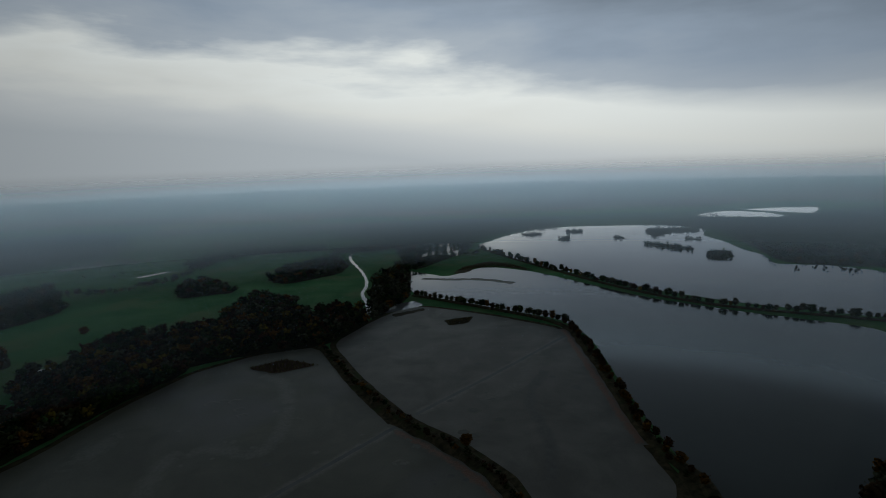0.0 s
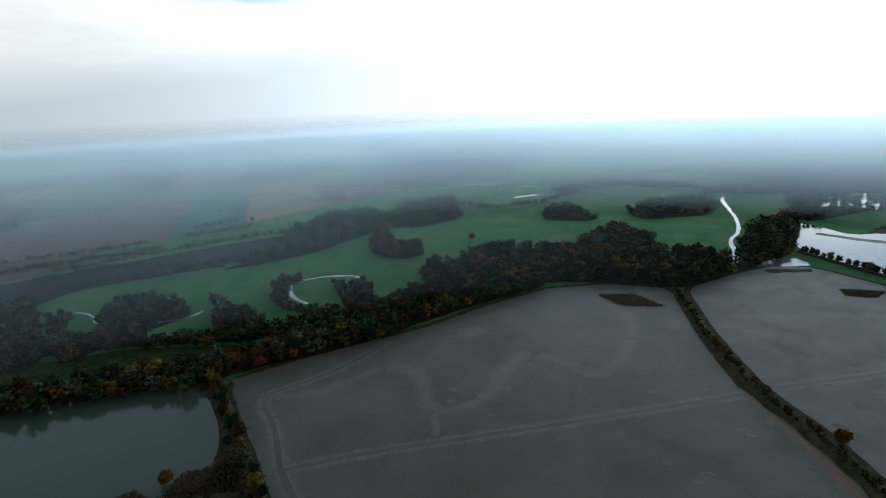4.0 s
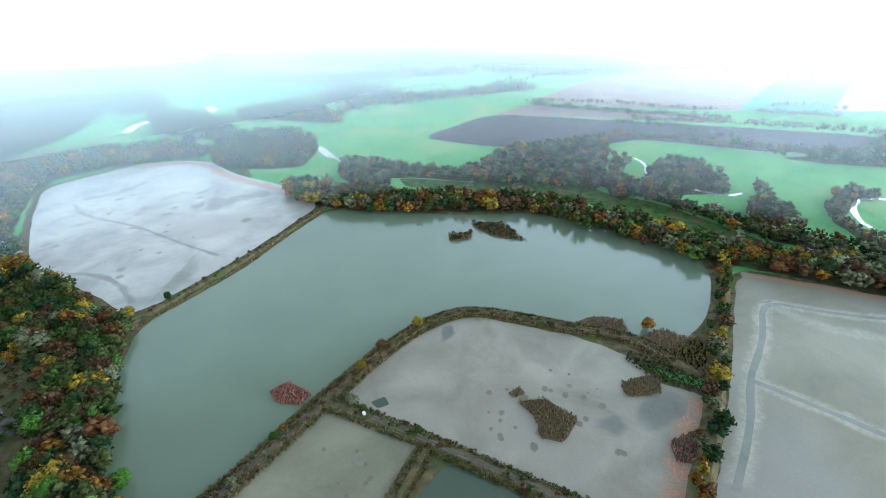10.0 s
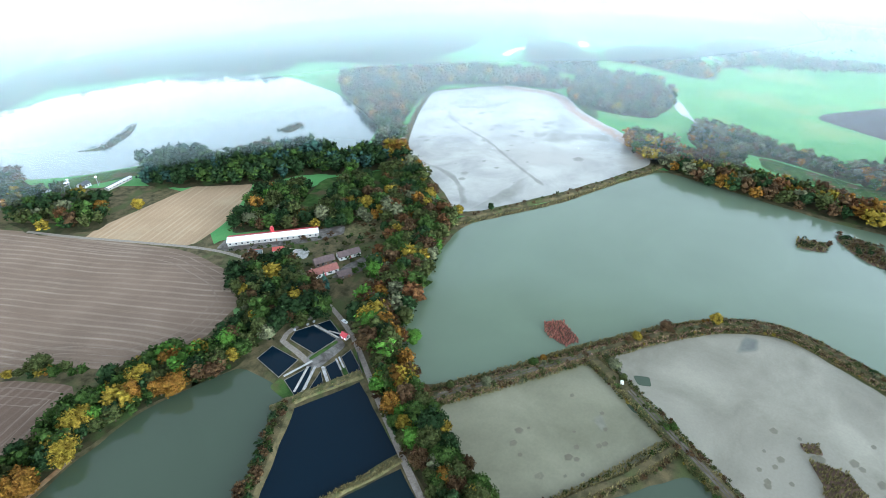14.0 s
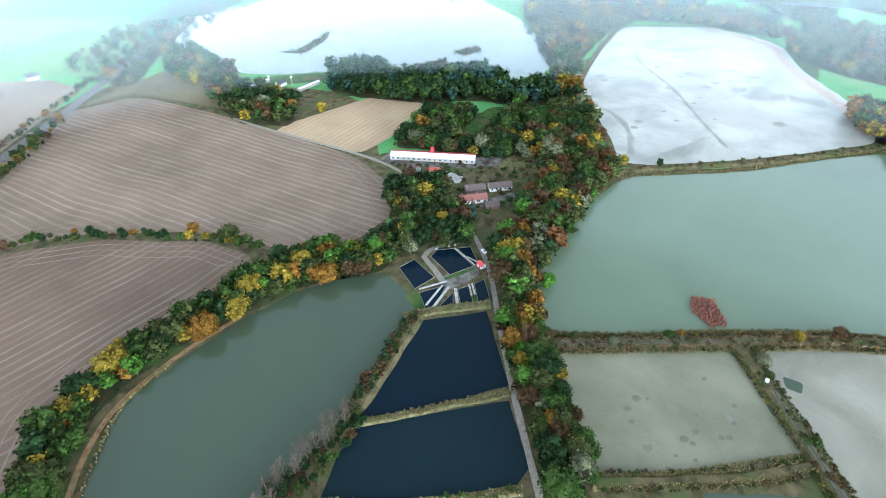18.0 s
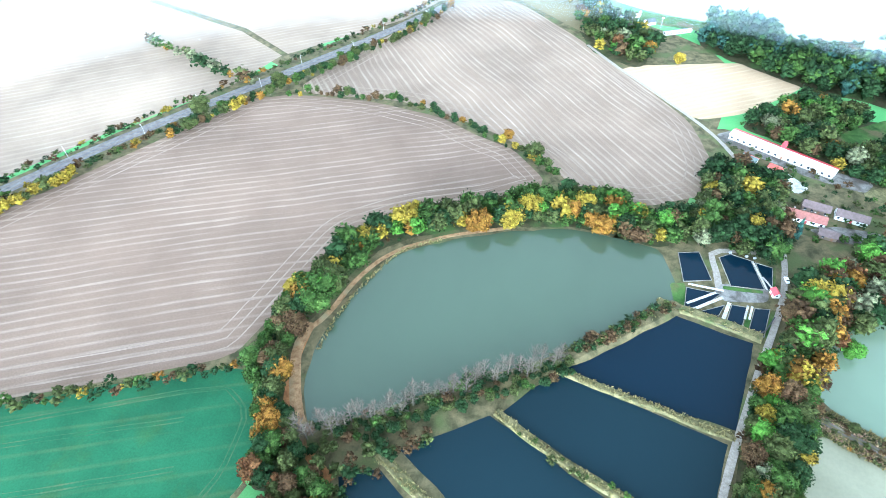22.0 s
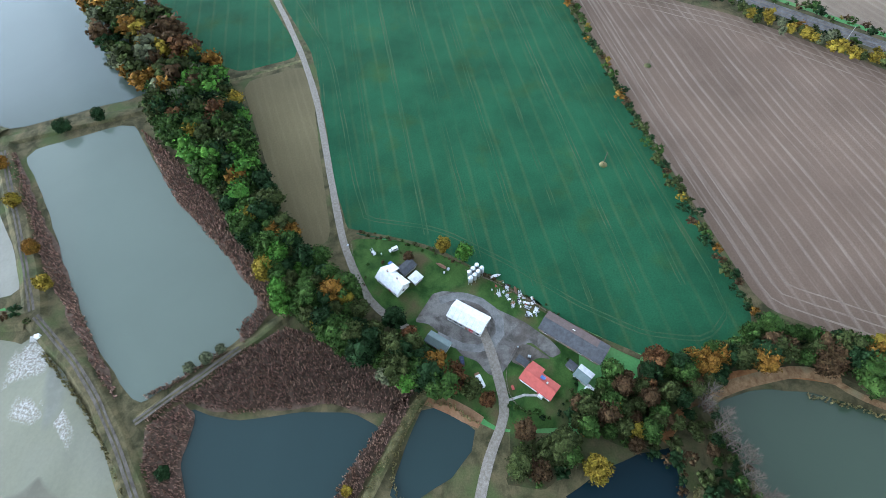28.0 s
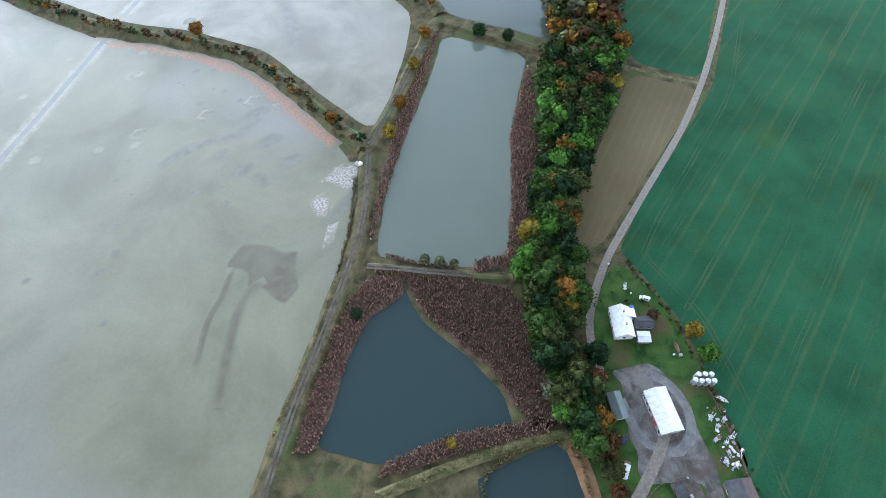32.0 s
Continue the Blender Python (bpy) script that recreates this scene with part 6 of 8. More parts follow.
# a low understorey closes the woods
for poly, gap, heights, palette, where in NEAR:
    grove("undergrowth", in_wood(poly, 4.8), BUSHES, (1.5, 4.8), {"dark": 4, "green": 3, "olive": 3, "brown": 2}, "undergrowth of bushes " + where, "bushes", False)
grove("bushes", on_line([(-24, -137), (-6, -126), (20, -112), (44, -96), (66, -82), (78, -78)], 0.85, 6.0), CROWNS_MID, (2.6, 5.2), {"olive": 4, "dark": 6, "green": 2, "brown": 0.8}, "thicket of dark and olive bushes under the poplars", "bushes", False, base=0.2)
poplar_trunk = mesh("limbs", *bare_shape(1), M_GREYBARK)
poplar_trunk2 = mesh("limbs", *bare_shape(2), M_GREYBARK)
for k, (x, y) in enumerate(on_line([(-20, -138), (10, -121), (36, -104), (60, -90), (78, -80)], 2.5, 3.5)):
    ob = new("poplar", (poplar_trunk, poplar_trunk2)[k % 2])
    ob.matrix_basis = pose(x, y, 0.6, rng.uniform(-3, 3), rng.uniform(-3, 3), rng.uniform(0, 360)) @ Matrix.Scale(rng.uniform(12, 17), 4)
    tagged(ob, "bare grey poplar on the dike between ponds", "tree", "poplars on the dike")

# ---- reeds ----
def reed_shape(seed, blades=7):
    r = np.random.default_rng(seed)
    v, f = [], []
    for k in range(blades):
        a, lean, o = r.uniform(0, 6.28), r.uniform(0.05, 0.4), r.uniform(-0.28, 0.28, 2)
        d, w = np.array([math.cos(a), math.sin(a)]), 0.13
        h = r.uniform(0.6, 1.0)
        side = np.array([-d[1], d[0]]) * w
        i = len(v)
        mid, tip = o + d * lean * 0.5, o + d * lean
        v += [(*(o - side * 0.7), 0), (*(o + side * 0.7), 0), (*(mid + side), h * 0.7), (*(mid - side), h * 0.7), (*tip, h)]
        f += [(i, i + 1, i + 2), (i, i + 2, i + 3), (i + 3, i + 2, i + 4)]
    return np.array(v), np.array(f)


REEDS = [reed_shape(s) for s in range(6)]


def reed_bed(places, mat, heights, label, name="reeds", wide=(1.0, 1.9), base=0.1, floor=None):
    vs, fs, at = [], [], 0
    for x, y in places:
        v, f = REEDS[rng.integers(6)]
        h, a, w = rng.uniform(*heights), rng.uniform(0, 6.28), rng.uniform(*wide)
        ca, sa = math.cos(a) * w, math.sin(a) * w
        vs.append(np.c_[v[:, 0] * ca - v[:, 1] * sa + x, v[:, 0] * sa + v[:, 1] * ca + y, v[:, 2] * h + base])
        fs.append(f + at)
        at += len(v)
    me = mesh(name, np.vstack(vs), np.vstack(fs), mat)
    return tagged(new(name, me), label, "reeds", kind="stuff")


M_REEDBED = mottled("reed_litter", (0.07, 0.05, 0.036), (0.15, 0.10, 0.075), 0.4, 2.0)
for poly, gap, mat, hs, label in (
    ([(37, 117), (46, 109), (61, 99), (75, 86), (72, 66), (70, 54), (62, 40), (61, 27), (50, 31), (48, 42), (48, 60), (43, 74), (37, 94)], 1.25, M_REED, (1.6, 2.8), "dense bed of brown reeds by a pond"),
    ([(62, 29), (44, 37), (24, 45), (-3, 49), (-9, 45), (12, 40), (30, 35), (50, 28)], 1.2, M_REED, (1.5, 2.5), "margin of brown reeds on a pond"),
    ([(13, 118), (26, 123), (36, 116), (34, 107), (17, 105), (3, 95), (-12, 79), (-25, 65), (-32, 69), (-10, 96)], 1.3, M_REED, (1.3, 2.4), "margin of dry reeds along the track"),
    ([(170, 207), (148, 168), (118, 127), (88, 92), (64, 101), (70, 106), (84, 101), (102, 125), (131, 168)], 1.4, M_REED, (1.5, 2.6), "brown reed margin of the long pond"),
    ([(31, 137), (85, 199), (141, 264), (137, 268), (80, 204), (40, 153)], 1.5, M_REED, (1.3, 2.3), "brown reed margin by the track"),
    ([(-290, 38), (-303, 62), (-300, 78), (-282, 80), (-280, 54)], 1.9, M_SEDGE, (1.2, 2.2), "olive reed point in the pond"),
    ([(-216, 9), (-221, 23), (-207, 40), (-190, 31), (-192, 21), (-206, 17)], 1.5, M_SEDGE, (1.4, 2.4), "clump of olive-brown reeds on the mud"),
    ([(-224, 4), (-228, 10), (-223, 13), (-219, 7)], 1.5, M_SEDGE, (1.2, 2.0), "small clump of reeds on the mud"),
    ([(-238, 66), (-247, 90), (-229, 86), (-225, 68)], 1.6, M_SEDGE, (1.4, 2.4), "reed clump at the basin's edge"),
    ([(-258, 84), (-282, 88), (-292, 100), (-278, 124), (-262, 122), (-250, 108)], 2.0, M_SEDGE, (1.4, 2.6), "olive reeds in the pond corner"),
    ([(-256, 90), (-268, 100), (-285, 122), (-270, 129), (-242, 116), (-250, 103)], 1.7, M_SEDGE, (1.3, 2.4), "olive reeds in the pond corner"),
    ([(-196, 82), (-206, 99), (-187, 98), (-182, 82)], 1.5, M_REED, (1.4, 2.4), "dark reed clump by the dike"),
    ([(-212, -129), (-221, -121), (-212, -104), (-203, -107), (-204, -122)], 1.3, M_REDREED, (1.4, 2.3), "russet clump of reeds in the pond"),
    ([(-453, -31), (-456, -6), (-416, 19), (-423, -9), (-443, -30)], 2.2, M_SEDGE, (1.4, 2.4), "reeds on a pond island"),
    ([(-428, -52), (-433, -31), (-417, -30), (-410, -48)], 2.2, M_SEDGE, (1.4, 2.4), "reeds on a small pond island"),
    ([(-210, 508), (-178, 529), (-138, 511), (-178, 491)], 2.6, M_SEDGE, (1.6, 2.8), "dark reeds on the drained floor"),
):
    sheet("reed_floor", poly, 0.24, M_REEDBED, "dark wet litter under reeds", "reed bed", steps=3, wander=2.2)
    ob = reed_bed(in_area(poly, gap), mat, hs, label)
for line, gap, scatter, mat, label in (
    ([(-124, -141), (-165, -121), (-210, -101), (-256, -78), (-288, -56), (-309, -26), (-299, 20), (-290, 52)], 0.55, 1.4, M_SEDGE, "reed fringe along a dike"),
    ([(-120, -131), (-160, -112), (-206, -90)], 0.5, 1.0, M_SEDGE, "sedge fringe along a dike"),
    ([(-202, -84), (-191, -54), (-177, -26), (-162, 8), (-146, 46)], 0.6, 1.0, M_SEDGE, "sedge fringe along a dike"),
    ([(-104, -66), (-150, -49), (-180, -40)], 0.5, 1.0, M_SEDGE, "sedge fringe along a dike"),
    ([(-262, -248), (-346, -214), (-420, -199), (-482, -184)], 0.9, 1.6, M_SEDGE, "reed fringe along a dike"),
    ([(44, 180), (30, 154), (8, 124), (-14, 100), (-36, 78)], 0.6, 0.8, M_SEDGE, "sedge fringe along the track"),
    ([(-18, -134), (-52, -126), (-90, -118)], 0.28, 2.0, M_SEDGE, "dry grass tufts on a pond dike"),
    ([(4, -108), (-17, -96), (-44, -85), (-70, -77)], 0.28, 2.0, M_SEDGE, "dry grass tufts on a pond dike"),
    ([(46, -80), (20, -65), (2, -52)], 0.3, 2.4, M_SEDGE, "dry grass tufts on a pond dike"),
    ([(-64, -184), (-85, -180), (-110, -172)], 0.4, 2.4, M_SEDGE, "dry grass tufts below the fish tanks"),
    ([(-70, -182), (-45, -160), (-20, -139)], 0.3, 2.6, M_SEDGE, "dry grass tufts along the pond"),
    ([(64, 22), (40, 30), (15, 36), (-12, 40)], 0.4, 1.4, M_SEDGE, "dry grass tufts on a pond dike"),
    ([(28, 124), (46, 111), (64, 97)], 0.5, 0.9, M_REED, "reed fringe along a dike"),
    ([(36, 129), (46, 119), (60, 107)], 0.4, 1.0, M_REED, "reed fringe along a dike"),
    ([(88, -120), (86, -144), (80, -165), (70, -190), (50, -203)], 0.8, 0.8, M_SEDGE, "grass fringe along the pond"),
    ([(20, 20), (24, 28), (40, 28), (54, 25), (58, 14), (52, 1)], 0.7, 0.7, M_SEDGE, "sedge round a small pond"),
):
    reed_bed(on_line(line, gap, scatter), mat, (0.5, 1.1) if "tufts" in label else (0.8, 1.9), label, base=0.9 if "tufts" in label else 0.25)

for pts in ([(-93, -647), (-118, -642), (-176, -702), (-158, -666), (-121, -629)], [(-209, -532), (-263, -537), (-251, -520), (-219, -515)], [(-280, -556), (-314, -560), (-310, -545), (-286, -538)], [(-453, -31), (-456, -6), (-416, 19), (-423, -9), (-443, -30)], [(-428, -52), (-433, -31), (-417, -30), (-410, -48)]):
    grove("bushes", in_area(pts, 4.0), BUSHES, (1.4, 4.2), {"brown": 4, "olive": 3, "dark": 3}, "dark shrubs on a pond island", "bushes", False)
grove("tree_row", on_line([(-79, 1051), (-5, 1100), (69, 1141)], 9, 6), CROWNS, (6, 11), DULL, "row of trees on a lake spit", "trees")
reed_bed(in_area([(5, 958), (40, 1000), (72, 1026), (117, 1026), (160, 940), (110, 985), (60, 985)], 4.0), M_SEDGE, (1.5, 2.8), "reeds on a lake spit", wide=(2, 3))
reed_bed(in_area([(-7, 650), (29, 663), (21, 639), (-1, 630)], 2.6), M_SEDGE, (0.8, 1.6), "weed tufts on the mud", wide=(1.5, 2.5))

# ---- single trees and bushes that stand out ----
for x, y, h, col, w, where in (
    (126, 30, 8, "yellow", 0.95, "at the edge of the wheat"), (123, 20, 9.5, "bright", 1.15, "beside the silos"), (69, 21, 11, "orange", 1.3, "by the green-roofed shed"), (66, 14, 11, "russet", 1.25, "by the green-roofed shed"),
    (61, -1, 7, "russet", 1.0, "beside the lane"), (62, 39, 9, "willow", 1.0, "at the edge of the reeds"), (44, -42, 12, "yellow", 1.1, "over the small pond"), (64, 6, 8, "olive", 1.2, "beside the lane"), (80, 34, 9, "russet", 1.0, "at the edge of the wood"),
    (86, 42, 9, "dark", 1.2, "by the farm house"), (118, 44, 4.5, "brown", 1.3, "in the farm garden"), (-19, -237, 12, "orange", 1.2, "on the pond bank"), (-30, -232, 11, "orange", 1.1, "on the pond bank"), (31, -216, 13, "orange", 1.3, "on the pond bank"), (6, -236, 13, "yellow", 1.1, "on the pond bank"), (15, -221, 12, "yellow", 1.2, "on the pond bank"),
    (8, -293, 11, "olive", 1.3, "in the field hedge"), (28, -311, 8, "orange", 1.1, "in the field hedge"), (89, -191, 12, "yellow", 1.2, "on the pond bank"), (-70, -240, 12, "bright", 1.1, "by the fish tanks"), (-116, -245, 13, "yellow", 0.8, "above the fish tanks"), (-136, -200, 14, "yellow", 1.2, "beside the lane"), (-104, -141, 13, "orange", 1.0, "beside the lane"),
    (-140, -249, 15, "conifer", 1.0, "beside the old farm"), (-128, -262, 13, "olive", 1.35, "beside the old farm"), (8, 345, 10, "orange", 1.15, "on the basin dike"), (50, 222, 8, "orange", 1.1, "on the basin dike"), (72, 196, 9, "yellow", 1.1, "beside the track"), (88, 214, 8, "orange", 1.1, "beside the track"), (130, 262, 9, "orange", 1.2, "beside the track"), (110, 240, 8, "yellow", 1.1, "beside the track"),
    (12, 108, 5, "dark", 1.2, "by the track"), (55, 112, 5, "willow", 1.3, "on the pond dike"), (50, 117, 4.5, "willow", 1.3, "on the pond dike"), (60, 108, 4.5, "willow", 1.2, "on the pond dike"), (160, 246, 9, "dark", 1.1, "on the far dike"), (172, 232, 8, "dark", 1.0, "on the far dike"), (20, 42, 3.6, "yellow", 1.3, "in the pond reeds"),
    (14, -225, 12, "yellow", 1.3, "on the pond bank"), (3, -236, 13, "yellow", 1.2, "on the pond bank"), (-36, -228, 11, "orange", 1.3, "on the pond bank"), (-25, -244, 13, "yellow", 1.2, "on the pond bank"), (-56, -243, 11, "yellow", 1.2, "on the pond bank"), (108, -143, 11, "bright", 1.2, "on the pond bank"), (84, -198, 10, "yellow", 1.2, "on the pond bank"), (68, -214, 10, "bright", 1.2, "on the pond bank"), (107, -128, 10, "brown", 1.3, "by the leaf-strewn path"), (96, -86, 9, "orange", 1.3, "by the leaf-strewn path"), (92, -76, 9, "orange", 1.2, "by the leaf-strewn path"),
    (-236, -82, 5.5, "yellow", 1.3, "on the reedy dike"), (-230, -84, 4, "brown", 1.3, "on the reedy dike"), (-255, -74, 6.5, "brown", 1.35, "on the reedy dike"), (-207, -80, 6, "willow", 1.3, "by the sluice between the drained ponds"), (-202, -72, 4, "olive", 1.3, "by the sluice between the drained ponds"), (-179, -112, 4.5, "green", 1.3, "on the reedy dike"), (-185, -110, 4, "orange", 1.2, "on the reedy dike"), (-136, -132, 4.5, "olive", 1.3, "on the reedy dike"), (-190, -40, 4, "green", 1.2, "beside the wheel track"), (-282, -56, 7, "yellow", 1.2, "on the reedy dike"), (-150, -120, 5, "willow", 1.3, "on the reedy dike"), (-290, 92, 8, "orange", 1.2, "in the pond corner"), (-275, -258, 9, "yellow", 1.2, "at the dike's end"), (-300, -245, 7, "dark", 0.8, "on the low dike"), (-146, -171, 8, "bright", 1.3, "at the pond's edge"), (-377, 215, 12, "russet", 1.2, "on the basin shore"), (-330, 300, 11, "orange", 1.2, "on the basin shore"),
    (-540, 330, 11, "orange", 1.2, "on the meadow by the oxbow"), (-640, 620, 12, "orange", 1.3, "on the meadow"), (-470, 640, 11, "orange", 1.2, "on the meadow"), (252, -295, 14, "olive", 1.2, "beside the railway"), (215, -345, 13, "olive", 1.2, "beside the railway"), (-72, -470, 12, "orange", 1.1, "at the field corner"), (-45, -478, 12, "russet", 1.1, "at the field corner"), (-95, -455, 11, "yellow", 1.1, "at the field corner"),
    (78, -58, 7, "olive", 1.2, "by the garden"), (66, -46, 8, "yellow", 1.2, "by the garden"), (58, -38, 6, "orange", 1.2, "by the garden"), (72, -44, 7, "olive", 1.3, "by the garden"), (-150, -360, 11, "willow", 1.2, "behind the long shed"), (-230, -330, 8, "orange", 1.2, "in the meadow"), (-240, -300, 10, "yellow", 1.1, "at the wood's edge"), (-215, -300, 9, "willow", 1.2, "at the wood's edge"),
):
    tree(x, y, h, col, where, w)
for x, y, s in ((-20, -92, 2.4), (-32, -88, 1.8), (-66, -79, 2.0), (-28, -90, 1.6)):
    ob = new("bush", part_mesh("bush", int(rng.integers(5)), "olive"))
    ob.matrix_basis = pose(x, y, 1.0, 0, 0, rng.uniform(0, 360)) @ Matrix.Diagonal((s * 2.2, s * 1.6, s, 1))
    tagged(ob, "rounded olive-green bush on a pond dike", "bush", "bushes on the pond dike")


# ---- buildings ----
def plain(name, colour, rough=0.6, metal=0.0, grime=0.25):
    m, n, l, p = node_mat(name)
    geo = n.new("ShaderNodeNewGeometry")
    tex = add(n, "ShaderNodeTexNoise", Scale=0.6, Detail=6.0, Roughness=0.65)
    ramp = n.new("ShaderNodeValToRGB")
    ramp.color_ramp.elements[0].position, ramp.color_ramp.elements[0].color = 0.3, rgb([c * (1 - grime) for c in colour])
    ramp.color_ramp.elements[1].position, ramp.color_ramp.elements[1].color = 0.65, rgb(colour)
    l.new(geo.outputs["Position"], tex.inputs["Vector"])
    l.new(tex.outputs["Fac"], ramp.inputs["Fac"])
    l.new(ramp.outputs["Color"], p.inputs["Base Color"])
    p.inputs["Roughness"].default_value, p.inputs["Metallic"].default_value = rough, metal
    return m


W_WHITE = plain("white_render", (0.72, 0.71, 0.68))
W_GREY = plain("grey_render", (0.42, 0.40, 0.37))
W_WOOD = plain("weathered_boards", (0.16, 0.12, 0.09))
R_WHITE = plain("white_sheet_roof", (0.70, 0.71, 0.715), 0.45, grime=0.3)
R_RED = plain("red_tile_roof", (0.43, 0.085, 0.065), 0.75)
R_BRICK = plain("old_red_roof", (0.26, 0.10, 0.08), 0.8, grime=0.4)
R_OLD = plain("old_brown_roof", (0.125, 0.088, 0.082), 0.85, grime=0.4)
R_SLATE = plain("grey_fibre_roof", (0.068, 0.071, 0.08), 0.9, grime=0.5)
R_RUST = plain("rusty_sheet_roof", (0.115, 0.08, 0.073), 0.85, grime=0.45)
R_GREEN = plain("grey_green_roof", (0.13, 0.17, 0.165), 0.7)
GLASS = plain("dark_window", (0.03, 0.04, 0.05), 0.1, grime=0.1)
TRIM = plain("red_trim", (0.45, 0.04, 0.05), 0.5)
STEEL = plain("galvanised_steel", (0.55, 0.57, 0.60), 0.35, 0.6)
WHITE = plain("white_paint", (0.8, 0.8, 0.8), 0.4)
DARK = plain("dark_rubber", (0.03, 0.03, 0.035), 0.8)
BLUE = plain("blue_paint", (0.03, 0.09, 0.32), 0.4)
NAVY = plain("navy_paint", (0.02, 0.03, 0.08), 0.3)
PLANK = plain("brown_planks", (0.22, 0.12, 0.07), 0.8)


def box_mesh(name, x0, x1, y0, y1, z0, z1, mat, bevel=0.0):
    bm = bmesh.new()
    vs = [bm.verts.new((x, y, z)) for z in (z0, z1) for x, y in ((x0, y0), (x1, y0), (x1, y1), (x0, y1))]
    for f in ((3, 2, 1, 0), (4, 5, 6, 7), (0, 1, 5, 4), (1, 2, 6, 5), (2, 3, 7, 6), (3, 0, 4, 7)):
        bm.faces.new([vs[i] for i in f])
    if bevel:
        bmesh.ops.bevel(bm, geom=list(bm.edges), offset=bevel, segments=2, affect="EDGES")
    me = bpy.data.meshes.new(name)
    bm.to_mesh(me)
    bm.free()
    me.materials.append(mat)
    return me


def slab(pts, thick):
    """A flat plate of any outline, given by its upper corners."""
    p = np.array(pts, float)
    n = np.cross(p[1] - p[0], p[2] - p[0])
    n /= np.linalg.norm(n)
    k = len(p)
    v = np.vstack([p, p - n * thick])
    f = [tuple(range(k)), tuple(range(2 * k - 1, k - 1, -1))] + [(i, k + i, k + (i + 1) % k, (i + 1) % k) for i in range(k)]
    return v, f


def house(name, x, y, turn, length, width, wall, rise, wmat, rmats, label, category="house", windows=3, door=True, chimney=0, eave=0.45, rooflabels=("", ""), base=0.05):
    """A gabled building: walls, two roof slopes, windows with frames, door, chimneys."""
    top = new(name)
    a, b, h, r = length / 2, width / 2, wall, wall + rise
    v = [(-a, -b, 0), (a, -b, 0), (a, b, 0), (-a, b, 0), (-a, -b, h), (a, -b, h), (a, b, h), (-a, b, h), (-a, 0, r), (a, 0, r)]
    f = [(0, 1, 5, 4), (2, 3, 7, 6), (1, 2, 6, 9, 5), (3, 0, 4, 8, 7), (3, 2, 1, 0)]
    child("wall", mesh("wall", v, f, wmat), top)
    drop = rise * eave / b
    for s in (-1, 1):
        c = [(-a - eave, s * (b + eave), h - drop + 0.14), (a + eave, s * (b + eave), h - drop + 0.14), (a + eave, 0, r + 0.14), (-a - eave, 0, r + 0.14)]
        v, f = slab(c if s < 0 else c[::-1], 0.12)
        child("roof", mesh("roof", v, f, rmats[0] if s < 0 else rmats[-1]), top, rooflabels[0] if s < 0 else rooflabels[1])
    child("ridge", box_mesh("ridge", -a - eave, a + eave, -0.16, 0.16, r + 0.06, r + 0.22, rmats[0], 0.04), top)
    for s in (-1, 1):
        for k in range(windows):
            wx = -a + length * (k + 0.5) / windows
            if door and s < 0 and k == windows // 2:
                child("door", box_mesh("door", wx - 0.55, wx + 0.55, s * b - 0.06, s * b + 0.06, 0.05, 2.1, TRIM if wmat is W_WHITE else PLANK, 0.02), top)
                continue
            w = child("window", box_mesh("window", wx - 0.6, wx + 0.6, s * b - 0.05, s * b + 0.05, 1.0, min(2.3, h - 0.3), GLASS, 0.01), top)
            child("sill", box_mesh("sill", wx - 0.7, wx + 0.7, s * b - 0.14, s * b + 0.14, 0.9, 0.98, WHITE), w)
    for s in (-1, 1):
        child("window", box_mesh("window", s * a - 0.05, s * a + 0.05, -0.5, 0.5, 1.1, min(2.3, h - 0.2), GLASS, 0.01), top)
    for k in range(chimney):
        cx = a * (0.4 - 0.9 * k)
        st = child("chimney", box_mesh("chimney", cx - 0.3, cx + 0.3, 0.3, 0.9, r - 1.2, r + 0.9, R_BRICK, 0.03), top)
        child("cap", box_mesh("cap", cx - 0.38, cx + 0.38, 0.22, 0.98, r + 0.9, r + 1.0, W_GREY), st)
    top.matrix_basis = pose(x, y, base, 0, 0, turn)
    return tagged(top, label, category)


# the farm by the wheat field
barn = house("barn", 93.2, -31, -113, 26.5, 8.2, 3.2, 2.0, W_WOOD, (R_SLATE, R_RUST), "long old barn with grey and rusty roof slopes", "barn", 5, True, 0, 0.7, ("mottled grey fibre-cement roof", "rusty brown sheet roof"))
child("patch", mesh("patch", *slab([(9.6, 0.2, 5.3), (13.7, 0.2, 5.3), (13.7, 4.5, 3.2), (9.6, 4.5, 3.2)][::-1], 0.06), R_SLATE), barn, "newer grey end of the roof")
child("rooflight", box_mesh("rooflight", -2.0, -0.8, 1.9, 2.3, 4.25, 4.38, WHITE), barn)
house("lean_to", 78.5, -36, -121, 5.6, 5.2, 2.4, 0.9, W_GREY, (R_GREEN, R_WHITE), "small shed with half white, half green roof beside the barn", "shed", 1)
house("shed", 81.5, -31.2, -121, 3.2, 2.6, 2.0, 0.4, W_WOOD, (R_SLATE,), "tiny grey lean-to beside the barn", "shed", 1, False)
house("shed", 73.6, -38.6, -121, 2.4, 1.8, 1.7, 0.3, W_WOOD, (R_WHITE,), "tiny pale hut beside the barn", "shed", 1, False)
hall = house("farm_hall", 93.3, 12.3, -109, 15.8, 8.2, 3.9, 1.7, W_GREY, (R_WHITE,), "large shed with bright white sheet roof in the farm yard", "shed", 6, True, 0, 0.35)
child("gate", box_mesh("gate", 2.4, 4.4, -4.18, -4.06, 0.1, 2.6, TRIM, 0.02), hall, "dark red sliding gate")
